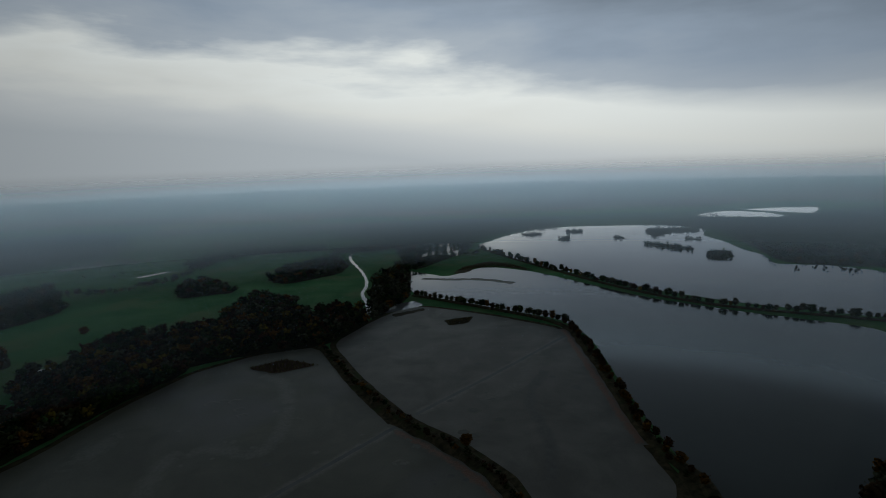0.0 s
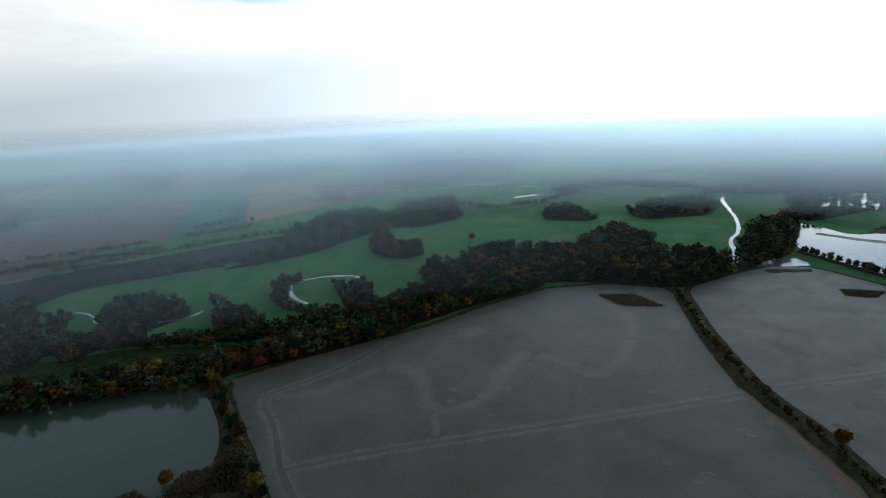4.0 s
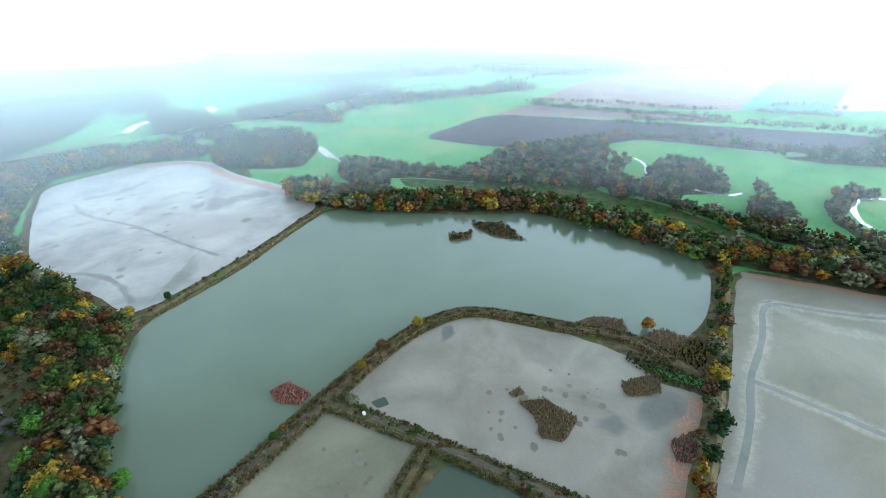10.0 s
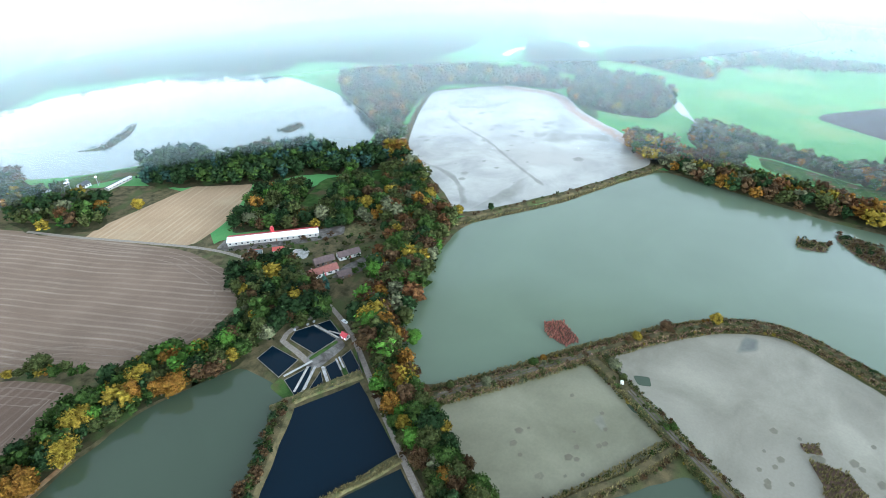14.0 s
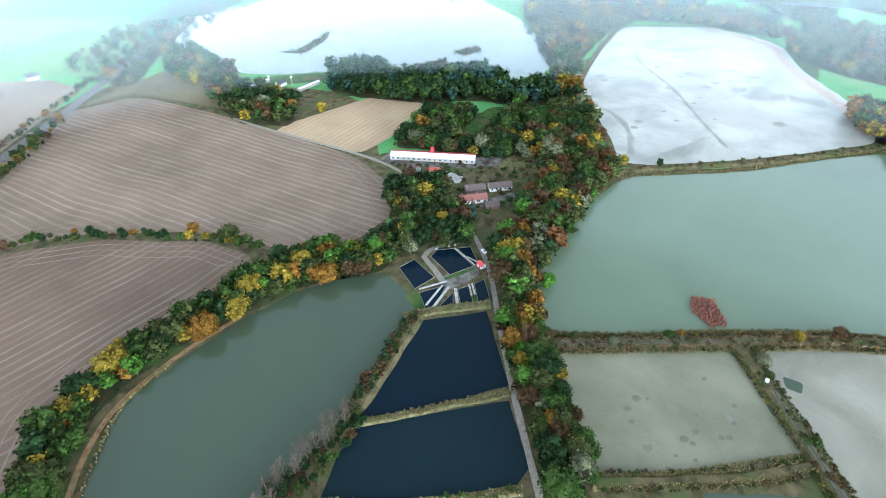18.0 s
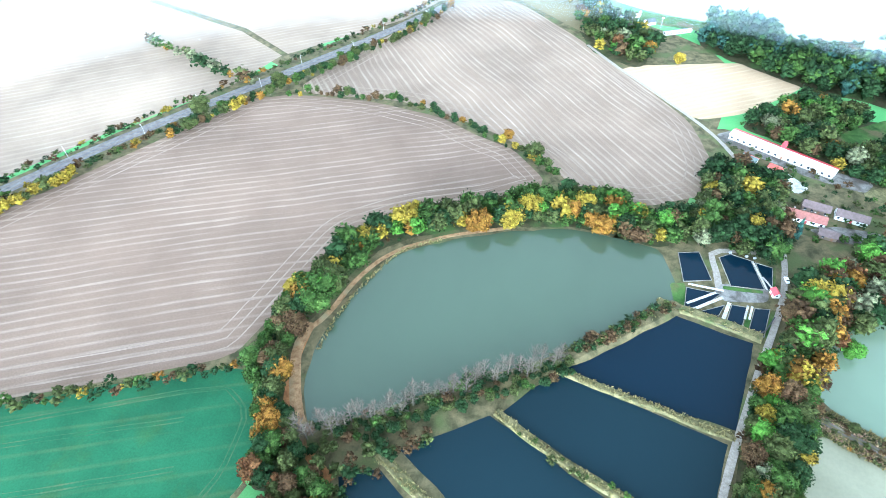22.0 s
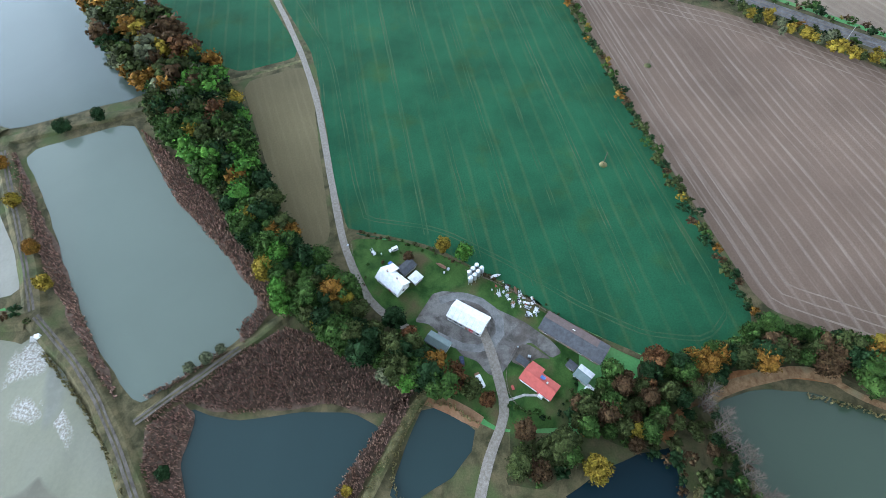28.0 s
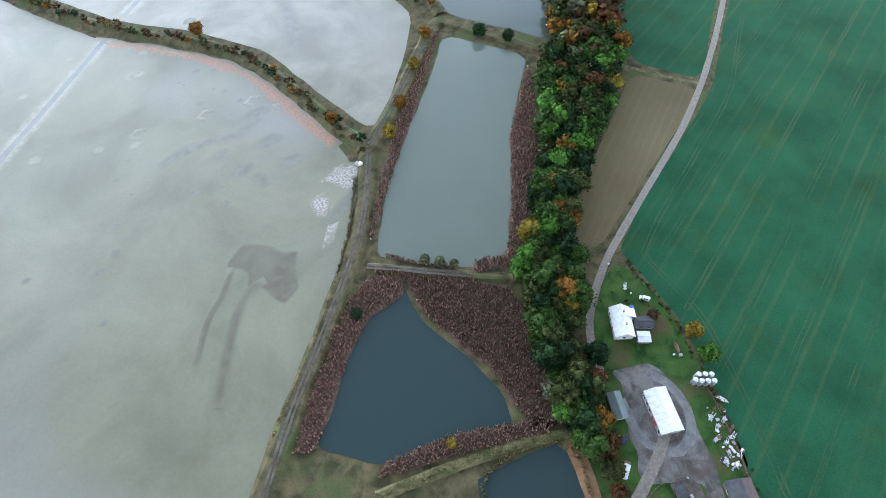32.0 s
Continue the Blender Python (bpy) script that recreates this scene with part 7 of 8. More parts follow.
for k in range(8):
    child("roof_rib", mesh("roof_rib", *slab([(-7.7 + k * 2.2, -4.3, 4.0), (-7.62 + k * 2.2, -4.3, 4.0), (-7.62 + k * 2.2, 0, 5.76), (-7.7 + k * 2.2, 0, 5.76)], 0.05), W_GREY), hall)
home = house("bungalow", 72, -19.5, -117, 13.5, 6.6, 2.8, 1.5, W_WHITE, (R_RED,), "bungalow with bright red tiled roof in a green garden", "house", 4, True, 1, 0.5)
child("wing_roof", mesh("wing_roof", *slab([(-1.0, 0.0, 4.2), (-6.9, 0.0, 4.2), (-6.9, 5.6, 2.7), (-1.0, 5.6, 2.7)][::-1], 0.12), R_RED), home)
child("wing_wall", box_mesh("wing_wall", -6.4, -1.4, 3.2, 5.2, 0, 2.6, W_WHITE), home)
child("solar_panel", mesh("solar_panel", *slab([(-0.8, 1.0, 4.35), (1.2, 1.0, 4.35), (1.2, 2.6, 3.7), (-0.8, 2.6, 3.7)][::-1], 0.08), BLUE), home, "blue solar panel")
child("porch", box_mesh("porch", 2.2, 4.2, -4.6, -3.2, 0.05, 2.2, WHITE, 0.05), home, "white porch")
villa = house("farm_house", 104.2, 47.8, -119, 12.6, 7.4, 3.6, 2.8, W_WHITE, (R_WHITE,), "farm house with pale weathered roof among clutter", "house", 4, True, 2, 0.5)
child("wing_roof", mesh("wing_roof", *slab([(-5.8, 0, 6.2), (-1.8, 0, 6.2), (-1.8, 6.2, 3.2), (-5.8, 6.2, 3.2)][::-1], 0.14), R_WHITE), villa)
child("annex", box_mesh("annex", -5.4, -2.2, 4.4, 6.4, 0, 3.2, W_GREY), villa)
house("shed", 112.5, 43.5, 148, 7, 4.4, 2.4, 0.5, W_GREY, (R_SLATE,), "dark flat-roofed annex behind the farm house", "shed", 2, True)
house("shed", 108, 38.5, 148, 4.4, 4.0, 2.3, 0.3, W_GREY, (R_WHITE,), "white-roofed carport beside the farm house", "shed", 1, False)
house("shed", 80.5, 22.4, -111, 9.5, 4.6, 2.6, 0.9, W_WHITE, (R_GREEN,), "grey-green roofed shed under an orange tree", "shed", 3)
house("shed", 79.5, -12, -117, 4.2, 2.2, 2.0, 0.4, W_WOOD, (R_SLATE,), "small grey garden shed", "shed", 1)
cv = new("caravan")
child("body", box_mesh("body", -2.6, 2.6, -1.1, 1.1, 0.5, 2.5, WHITE, 0.18), cv)
child("awning", box_mesh("awning", 2.62, 3.6, -1.0, 1.0, 0.4, 2.0, PLANK, 0.03), cv)
for sx in (-1.2, 1.2):
    child("window", box_mesh("window", sx - 0.5, sx + 0.5, -1.13, -1.08, 1.3, 2.0, GLASS), cv)
for sy in (-1.05, 1.05):
    child("wheel", mesh("wheel", *[q if i else np.array(q) for i, q in enumerate(tube((0, sy - 0.1, 0.33), (0, sy + 0.1, 0.33), 0.33, 0.33, 12))], DARK), cv)
cv.matrix_basis = pose(68, 3, 0.05, 0, 0, 35)
tagged(cv, "white caravan parked on grass beside the lane", "caravan")

# yard, lawns, garden ground
sheet("yard", [(88, 34), (102, 31), (105, 26), (106, 14), (102, 4), (96, -14), (92, -23), (87, -27), (83, -23), (89, -14), (82, -9), (71, -4), (72, 1), (76, 6), (78, 13), (84, 20), (88, 28)], 0.10, M_YARD, "worn grey farm yard of broken asphalt and mud", "yard", wander=1.5)
ribbon("drive", [(84, 24), (80, 8), (86, -2), (97, -1), (104, 8), (104, 20), (100, 26)], 3.6, 0.15, mottled("worn_asphalt", (0.13, 0.128, 0.125), (0.215, 0.21, 0.205), 0.25, 2.0), "pale worn drive round the white shed", "road", 0.4)
sheet("lawn", [(85, -11), (84, -28), (66, -34), (58, -28), (62, -12), (74, -6)], 0.09, M_LAWN, "bright green garden lawn", "lawn")
sheet("vegetable_bed", [(79, -7.5), (87, -10.5), (87.5, -14), (83, -23.5), (82.5, -18), (78, -12)], 0.13, M_RUT, "dug brown garden bed", "garden bed")
sheet("lawn", [(121, 73), (127, 41), (117, 24), (102, 34), (92, 51), (103, 67)], 0.08, M_LAWN, "bright green farm lawn", "lawn")
sheet("lawn", [(118, 24), (108, -18), (97, -16), (104, 4), (108, 22)], 0.08, M_LAWN, "green grass strip behind the yard", "lawn")
sheet("lawn", [(76, 16), (78, 4), (64, -4), (58, 6), (60, 24)], 0.08, M_LAWN, "green grass by the lane", "lawn")
ribbon("leaf_litter", [(58, 24), (57, 12), (53, 0)], 6.0, 0.12, M_RUST, "orange fallen leaves on grass by the pond", "leaves", 1.5)
ribbon("hedge_bank", [(128, 76), (127, 38), (115, 4), (100, -28), (91, -58)], 1.6, 0.15, M_BANK, "strip of dry grass along the wheat", "verge", 0.8)
ribbon("garden_path", [(63, -8), (67, -14), (68, -22)], 1.0, 0.13, M_CONCRETE, "narrow concrete garden path", "path", 0.1)

grove("bushes", on_line([(127, 70), (126, 40), (115, 4), (103, -24)], 2.2, 1.2), BUSHES, (0.7, 1.8), {"brown": 3, "olive": 3, "green": 2}, "low scrub between yard and wheat", "bushes", False)
grove("bushes", on_line([(84, -30), (66, -34), (60, -24), (60, -10)], 2.4, 2.0), BUSHES, (1.0, 2.6), {"green": 4, "olive": 2, "dark": 3}, "garden shrubs", "bushes", False)
grove("bushes", in_area([(100, 60), (110, 66), (120, 60), (124, 44), (112, 34), (104, 34)], 6.5), BUSHES, (0.8, 2.0), {"green": 3, "brown": 2, "olive": 2}, "scattered garden shrubs", "bushes", False)

# silos, cars, boats, wrecks
def lathe(name, prof, mat, sides=16):
    v, f = [], []
    for r, z in prof:
        v += [(r * math.cos(6.2832 * k / sides), r * math.sin(6.2832 * k / sides), z) for k in range(sides)]
    for i in range(len(prof) - 1):
        f += [(i * sides + k, i * sides + (k + 1) % sides, (i + 1) * sides + (k + 1) % sides, (i + 1) * sides + k) for k in range(sides)]
    return mesh(name, v, f, mat, smooth=True)


silo = new("silo")
child("drum", lathe("drum", [(0.05, 1.2), (0.9, 2.0), (1.05, 2.05), (1.05, 5.4), (0.9, 5.9), (0.3, 6.25), (0.02, 6.3)], STEEL), silo)
child("lid", lathe("lid", [(0.02, 6.45), (0.3, 6.4), (0.32, 6.22)], WHITE), silo)
for k in range(4):
    a = 0.785 + k * 1.5708
    child("leg", mesh("leg", *tube((math.cos(a), math.sin(a), 0), (math.cos(a), math.sin(a), 2.2), 0.06, 0.06, 6), STEEL), silo)
silo.matrix_basis = pose(113.5, 15.6, 0.05)
tagged(silo, "galvanised steel feed silo on four legs", "silo", "silos by the yard")
for x, y in ((115.6, 14.4), (117.6, 13.2), (112.6, 13.2), (114.6, 12.0), (116.6, 10.8), (110.9, 14.6)):
    copy_thing(silo, pose(x, y, 0.05))


def car(x, y, turn, paint, label, van=False):
    top = new("car")
    h = 1.95 if van else 1.45
    prof = [(-2.1, 0.35), (2.1, 0.35), (2.15, 0.75), (1.95, 0.95), (0.95, 1.02), (0.35 if not van else 0.9, h), (-1.3 if not van else -2.0, h), (-2.05, 1.0), (-2.15, 0.7)]
    k = len(prof)
    v = [(px, s * (0.85 if pz < 1.1 else 0.68), pz) for s in (-1, 1) for px, pz in prof]
    f = [tuple(range(k)), tuple(range(2 * k - 1, k - 1, -1))] + [(i, k + i, k + (i + 1) % k, (i + 1) % k) for i in range(k)]
    body = mesh("body", v, [q[::-1] for q in f], paint)
    child("body", body, top)
    gx = 0.98 if not van else 1.0
    child("windscreen", mesh("windscreen", *slab([(gx + 0.02, -0.7, 1.06), (gx + 0.02, 0.7, 1.06), (0.42 if not van else 0.94, 0.6, h - 0.05), (0.42 if not van else 0.94, -0.6, h - 0.05)], 0.03), GLASS), top)
    for s in (-1, 1):
        child("side_window", box_mesh("side_window", -1.2, 0.3, s * 0.79 - 0.03, s * 0.79 + 0.03, 1.05, h - 0.12, GLASS), top)
    for wx in (-1.3, 1.3):
        for wy in (-0.8, 0.8):
            wv, wf = tube((wx, wy - 0.1, 0.32), (wx, wy + 0.1, 0.32), 0.32, 0.32, 12)
            w = child("wheel", mesh("wheel", wv, wf, DARK), top)
            rv, rf = tube((wx, wy * 1.14 - 0.02, 0.32), (wx, wy * 1.14 + 0.02, 0.32), 0.2, 0.19, 10)
            child("rim", mesh("rim", rv, rf, STEEL), w)
    top.matrix_basis = pose(x, y, 0.12, 0, 0, turn)
    return tagged(top, label, "car")


car(121, 52, 130, WHITE, "white van parked behind the farm house", True)
car(75, 11.5, 20, NAVY, "dark blue car parked by the yard")
car(113, 50.5, 60, BLUE, "blue car parked beside the farm house")
car(-129, -213, 95, WHITE, "white car parked beside the pond lane")
car(-133, -236, 80, WHITE, "white van parked under trees by the lane", True)


def boat(x, y, turn, length, mat, label):
    top = new("boat")
    v, f, n = [], [], 7
    for i in range(n):
        u = i / (n - 1)
        w = 0.28 * length * 0.55 * (1 - abs(2 * u - 0.9) ** 2.6 * 0.95) + 0.05
        px = (u - 0.5) * length
        v += [(px, -w, 0.75), (px, -w * 0.6, 0.1), (px, w * 0.6, 0.1), (px, w, 0.75), (px, w * 0.85, 0.72), (px, w * 0.5, 0.3), (px, -w * 0.5, 0.3), (px, -w * 0.85, 0.72)]
    for i in range(n - 1):
        for k in range(8):
            f.append((i * 8 + k, i * 8 + (k + 1) % 8, (i + 1) * 8 + (k + 1) % 8, (i + 1) * 8 + k))
    f += [tuple(range(7, -1, -1)), tuple((n - 1) * 8 + k for k in range(8))]
    child("hull", mesh("hull", v, f, mat), top)
    for px in (-0.2, 0.2):
        child("thwart", box_mesh("thwart", px * length - 0.15, px * length + 0.15, -0.5, 0.5, 0.5, 0.56, PLANK), top)
    top.matrix_basis = pose(x, y, 0.1, 0, 0, turn)
    return tagged(top, label, "boat")


boat(117, 29, 70, 5.2, PLANK, "old brown wooden barge lying on grass")
boat(116.5, 4.5, -60, 5.0, WHITE, "pale rowing boat lying in grass by the fence")


def wreck(x, y, turn, mat, size, r):
    """A stripped trailer: chassis beams, axle with two wheels, heaped sheets and pipes."""
    top = new("trailer")
    for s in (-0.5, 0.5):
        child("beam", box_mesh("beam", -2.0 * size, 2.0 * size, s - 0.08, s + 0.08, 0.5, 0.68, STEEL), top)
    for k in range(r.randint(2, 4)):
        cx, w, d = r.uniform(-1.4, 1.4) * size, r.uniform(0.3, 0.8), r.uniform(0.3, 0.8)
        ob = child("sheet", box_mesh("sheet", -w, w, -d, d, 0, r.uniform(0.06, 0.4), mat if k % 2 else (PLANK, STEEL, DARK)[r.randrange(3)], 0.04), top)
        ob.matrix_basis = pose(cx, r.uniform(-0.3, 0.3), 0.7 + 0.03 * k, r.uniform(-7, 7), r.uniform(-7, 7), r.uniform(0, 180))
    for k in range(2):
        a = r.uniform(-0.6, 0.6)
        child("pipe", mesh("pipe", *tube((-2.2 * size, a, 0.85), (r.uniform(0.6, 2.3) * size, -a, 0.95), 0.06, 0.06, 6), (WHITE, STEEL)[k]), top)
    for s in (-0.8, 0.8):
        child("wheel", mesh("wheel", *tube((0, s - 0.1, 0.32), (0, s + 0.1, 0.32), 0.32, 0.32, 10), DARK), top)
    top.matrix_basis = pose(x, y, 0.08, 0, 0, turn)
    return tagged(top, ("grey" if mat == STEEL else "pale") + " scrap trailer heaped with sheets and pipes in rough grass", "trailer", "scrap in the yard")


scrap = random.Random(21)
for x, y, turn, mat, size in ((108.5, 1.6, 20, STEEL, 1.0), (107, -2.3, 35, WHITE, 0.8), (104.2, -5, 5, STEEL, 0.9), (106.2, -7.4, 24, WHITE, 0.7), (104, -11, 70, STEEL, 0.7), (107.8, -13, 25, WHITE, 0.9), (100.4, -12, 110, STEEL, 0.7), (110, -7.2, 15, WHITE, 0.8), (111.8, -1.2, 22, STEEL, 0.9), (103.4, -15.2, 40, WHITE, 0.6), (118, 61, 40, STEEL, 1.0)):
    wreck(x, y, turn, mat, size, scrap)
for k in range(34):
    u, v = scrap.random(), scrap.uniform(-3.5, 3.5)
    x, y = 113 - 11 * u + v * 0.9, 5 - 21 * u - v * 0.35
    pick_kind = k % 3
    if pick_kind == 0:
        ob = new("plank", box_mesh("plank", -scrap.uniform(0.7, 1.7), scrap.uniform(0.7, 1.7), -0.12, 0.12, 0, 0.07, PLANK, 0.01))
        label, kind = "loose weathered plank lying in grass", "plank"
    elif pick_kind == 1:
        ob = new("barrel", lathe("barrel", [(0.02, 0), (0.29, 0), (0.31, 0.3), (0.29, 0.6), (0.31, 0.86), (0.02, 0.87)], (STEEL, WHITE, TRIM)[k % 4 % 3], 12))
        label, kind = "dented steel drum standing among scrap", "barrel"
    else:
        ob = new("metal_sheet", box_mesh("metal_sheet", -0.5, 0.5, -0.7, 0.7, 0, 0.09, (WHITE, STEEL)[k % 2], 0.02))
        label, kind = "buckled metal sheet thrown on the grass", "metal sheet"
    ob.matrix_basis = pose(x, y, 0.1, 0, 0, scrap.uniform(0, 180))
    tagged(ob, label, kind, "scrap in the yard")
boat(111.5, -5.0, 24, 3.6, PLANK, "short brown boat hull among scrap")
for x, y, s in ((101.5, -12.5, 0.9), (100.6, -13.6, 0.7), (102.4, -14.2, 0.8), (101.0, -15.4, 0.7), (82.4, -14.6, 1.3), (85.6, -9.5, 0.8), (109, 52, 1.0), (107, 47, 0.9), (110, 45, 0.8), (116, 25.5, 1.3), (114, 27, 0.9), (118, 57, 0.8), (119.5, 73.5, 0.9)):
    ob = new("crate", box_mesh("crate", -s / 2, s / 2, -s * 0.4, s * 0.4, 0, s * 0.7, (WHITE, STEEL)[int(rng.integers(2))], 0.06))
    ob.matrix_basis = pose(x, y, 0.1, 0, 0, rng.uniform(0, 180))
    tagged(ob, "pale box of farm clutter on the ground", "crate", "clutter in the yard")
ob = new("bench", box_mesh("bench", -0.9, 0.9, -0.5, 0.5, 0, 0.7, R_RED, 0.05))
ob.matrix_basis = pose(68.5, -9.8, 0.1, 0, 0, 30)
tagged(ob, "small red garden box beside the path", "garden box")


def fence(pts, label, gap=2.5, height=1.1):
    top = new("fence")
    c, _ = line_frames(pts, gap)
    post = box_mesh("post", -0.06, 0.06, -0.06, 0.06, 0, height, W_WOOD)
    for x, y in c:
        child("post", post, top).matrix_basis = pose(x, y, 0.05)
    for z in (0.45, height - 0.1):
        child("rail", strip_mesh("rail", c, [(-0.04, z), (-0.04, z + 0.1), (0.04, z + 0.1), (0.04, z)], W_WOOD, 3.0), top)
    return tagged(top, label, "fence")


fence([(86, -9), (81, -7), (74, -6), (64, -9), (60, -16)], "low wooden garden fence")
fence([(117, 18), (113, 2), (105, -18), (101, -24)], "wooden fence between yard and wheat")
fence([(120, 72), (108, 66), (97, 56)], "low wire fence along the lawn")

# ---- fish tanks by the lane ----
sheet("tank_ground", [(-73, -232), (-100, -236), (-129, -238), (-125, -199), (-112, -171), (-77, -180), (-70, -196)], 0.07, M_BANK, "trodden grass round the fish tanks", "grass", wander=0.6)
sheet("gravel_patch", [(-97, -204), (-119, -206), (-118, -196), (-104, -193), (-97, -192), (-92, -197)], 0.12, M_YARD, "pale gravel turning place between fish tanks", "gravel", wander=1.2)
ribbon("tank_path", [(-95, -200), (-95, -215), (-93, -226), (-102, -230), (-124, -232)], 3.4, 0.11, M_TRACK, "gravel path round the fish tanks", "path")


for pts in ([(-71, -199), (-79, -200), (-77, -183), (-72, -186)], [(-107, -189), (-109.6, -189), (-104.2, -175), (-102, -175.4)], [(-117.6, -191), (-121, -191), (-114, -172), (-111.4, -173)], [(-119, -203), (-122, -205), (-126, -221), (-124.6, -222)], [(-97, -202.5), (-116, -203.4), (-116, -201), (-97, -200)]):
    sheet("grass_strip", pts, 0.135, M_LAWN, "fresh green grass strip between fish tanks", "grass", steps=1, wander=0.4)


def fish_tank(pts, label):
    top = new("fish_tank")
    p = np.array(pts, float)
    area = sum(a[0] * b[1] - b[0] * a[1] for a, b in zip(p, np.roll(p, -1, axis=0)))
    if area < 0:
        p = p[::-1]
    v3 = [Vector((x, y, 0.22)) for x, y in p]
    child("water", mesh("water", v3, tessellate([v3]), M_DEEP), top, "dark still water")
    for a, b in zip(p, np.roll(p, -1, axis=0)):
        d = (b - a) / np.hypot(*(b - a))
        n = np.array([d[1], -d[0]])
        v, f = [], []
        for q in (a - d * 0.2, b + d * 0.2):
            v += [(*(q + n * 0.14), 0), (*(q + n * 0.14), 0.5), (*(q - n * 0.1), 0.5), (*(q - n * 0.1), 0.15)]
        f = [(0, 1, 5, 4), (1, 2, 6, 5), (2, 3, 7, 6), (0, 3, 2, 1), (4, 5, 6, 7)]
        child("kerb", mesh("kerb", v, f, M_KERB), top)
    return tagged(top, label, "fish tank", "fish tanks")


for pts in ([(-77, -222), (-88, -225), (-92, -205), (-78, -201)], [(-98, -223), (-104, -227), (-114, -224), (-117, -204), (-101, -203)], [(-116, -223), (-124, -221), (-121, -206), (-118.5, -204)], [(-79, -197), (-95, -196), (-84, -184), (-77, -184)], [(-96, -189), (-90.5, -178), (-82, -181)], [(-99.5, -190), (-106.5, -190), (-101.5, -175), (-95, -177)], [(-110, -190), (-117, -191), (-111, -173), (-104.5, -174.5)]):
    fish_tank(pts, "concrete-edged fish tank with dark water")


def walkway(a, b, width, label):
    top = new("walkway")
    a, b = np.array(a, float), np.array(b, float)
    n = max(2, int(np.hypot(*(b - a)) / 1.5))
    d = (b - a) / np.hypot(*(b - a))
    s = np.array([-d[1], d[0]]) * width / 2
    ln = np.hypot(*(b - a)) / n
    me = box_mesh("slab", -ln / 2 + 0.06, ln / 2 - 0.06, -width / 2, width / 2, 0, 0.14, M_CONCRETE, 0.03)
    for k in range(n):
        c = a + d * ln * (k + 0.5)
        child("slab", me, top).matrix_basis = pose(c[0], c[1], 0.52 + 0.02 * (k % 2), 0, 0, math.degrees(math.atan2(d[1], d[0])))
    return tagged(top, label, "walkway", "slab walkways")


for a, b, w in (((-81, -183), (-96, -194), 1.5), ((-78, -186), (-93, -196.5), 1.3), ((-93, -177), (-98.5, -191), 1.7), ((-104, -182), (-107, -191), 1.0), ((-106, -182), (-109, -191), 1.0), ((-80, -199.5), (-97, -198.5), 1.4), ((-114.5, -224), (-118, -204), 0.9), ((-117.5, -213), (-121, -205), 1.0)):
    walkway(a, b, w, "walkway of pale concrete slabs over fish tanks")
tagged(new("tank_wall", strip_mesh("tank_wall", [(-74, -182), (-84, -177.5), (-109, -171), (-118, -186)], [(-0.25, 0), (-0.25, 1.1), (0.25, 1.1), (0.25, 0)], DARK, 3.0)), "dark low wall below the fish tanks", "wall", kind="structure")
house("hut", -121, -201.5, 100, 4.0, 3.2, 2.3, 1.4, W_WHITE, (TRIM,), "small white hut with a red roof by the fish tanks", "hut", 1, True, 0, 0.4)
for x, y in ((-112, -226.5), (-116, -226), (-104, -227.6)):
    ob = new("feeder", box_mesh("feeder", -0.7, 0.7, -0.5, 0.5, 0, 1.0, STEEL, 0.08))
    ob.matrix_basis = pose(x, y, 0.4, 0, 0, 20)
    tagged(ob, "grey metal feeder box on a tank edge", "feeder", "feeder boxes")

# ---- the old farm and the long shed ----
ls = house("long_shed", -150.5, -333, 147.5, 66, 10.5, 3.2, 1.5, W_GREY, (R_WHITE, TRIM), "very long low shed with white roof and red ridge", "shed", 16, True, 0, 0.4, ("white sheet roof", "red sheet roof"))
tw = child("tower", box_mesh("tower", -2.2, 0.6, 1.5, 4.2, 3.5, 7.4, TRIM, 0.05), ls, "red roof tower")
child("cap", box_mesh("cap", -1.6, 0.0, 2.0, 3.6, 7.4, 8.6, TRIM, 0.05), tw)
house("shed", -129, -321, 147, 9, 6, 2.6, 1.2, W_WHITE, (R_GREEN, R_RED), "small shed with green and red roof", "shed", 2)
house("shed", -143, -313, 147, 8, 5.5, 2.6, 1.2, W_WHITE, (R_RED,), "small white outbuilding with red roof", "shed", 2)
house("farm_wing", -175, -272, 164, 16, 7.5, 3.0, 2.2, W_WHITE, (R_OLD,), "white farm wing with old brown roof", "house", 5)
house("farm_wing", -157.5, -277, 164, 14, 7.5, 3.0, 2.2, W_WOOD, (R_OLD,), "open wooden farm wing with old brown roof", "barn", 4)
house("farm_house", -148, -266.5, 166, 23, 7.5, 3.0, 2.4, W_WHITE, (R_BRICK,), "long white farm house with old red roof", "house", 6, True, 2)
house("shed", -158, -254, 166, 9, 7, 2.4, 1.4, W_WOOD, (R_OLD,), "brown-roofed shed among trees", "shed", 2)
sheet("yard", [(-134, -312), (-140, -300), (-152, -290), (-160, -298), (-150, -312)], 0.10, M_CONCRETE, "pale bare yard by the long shed", "yard", wander=1.2)
sheet("yard", [(-112, -350), (-118, -338), (-170, -306), (-192, -300), (-200, -312), (-180, -320), (-125, -358)], 0.07, M_YARD, "worn ground round the long shed", "yard", wander=1.2)
sheet("yard", [(-150, -258), (-165, -264), (-195, -262), (-200, -252), (-160, -250)], 0.09, M_YARD, "worn yard of the old farm", "yard", wander=1.2)
sheet("dry_meadow", [(-190, -300), (-205, -310), (-235, -300), (-225, -275), (-200, -280)], 0.06, M_STRAW, "dry grass clearing", "meadow", wander=2)
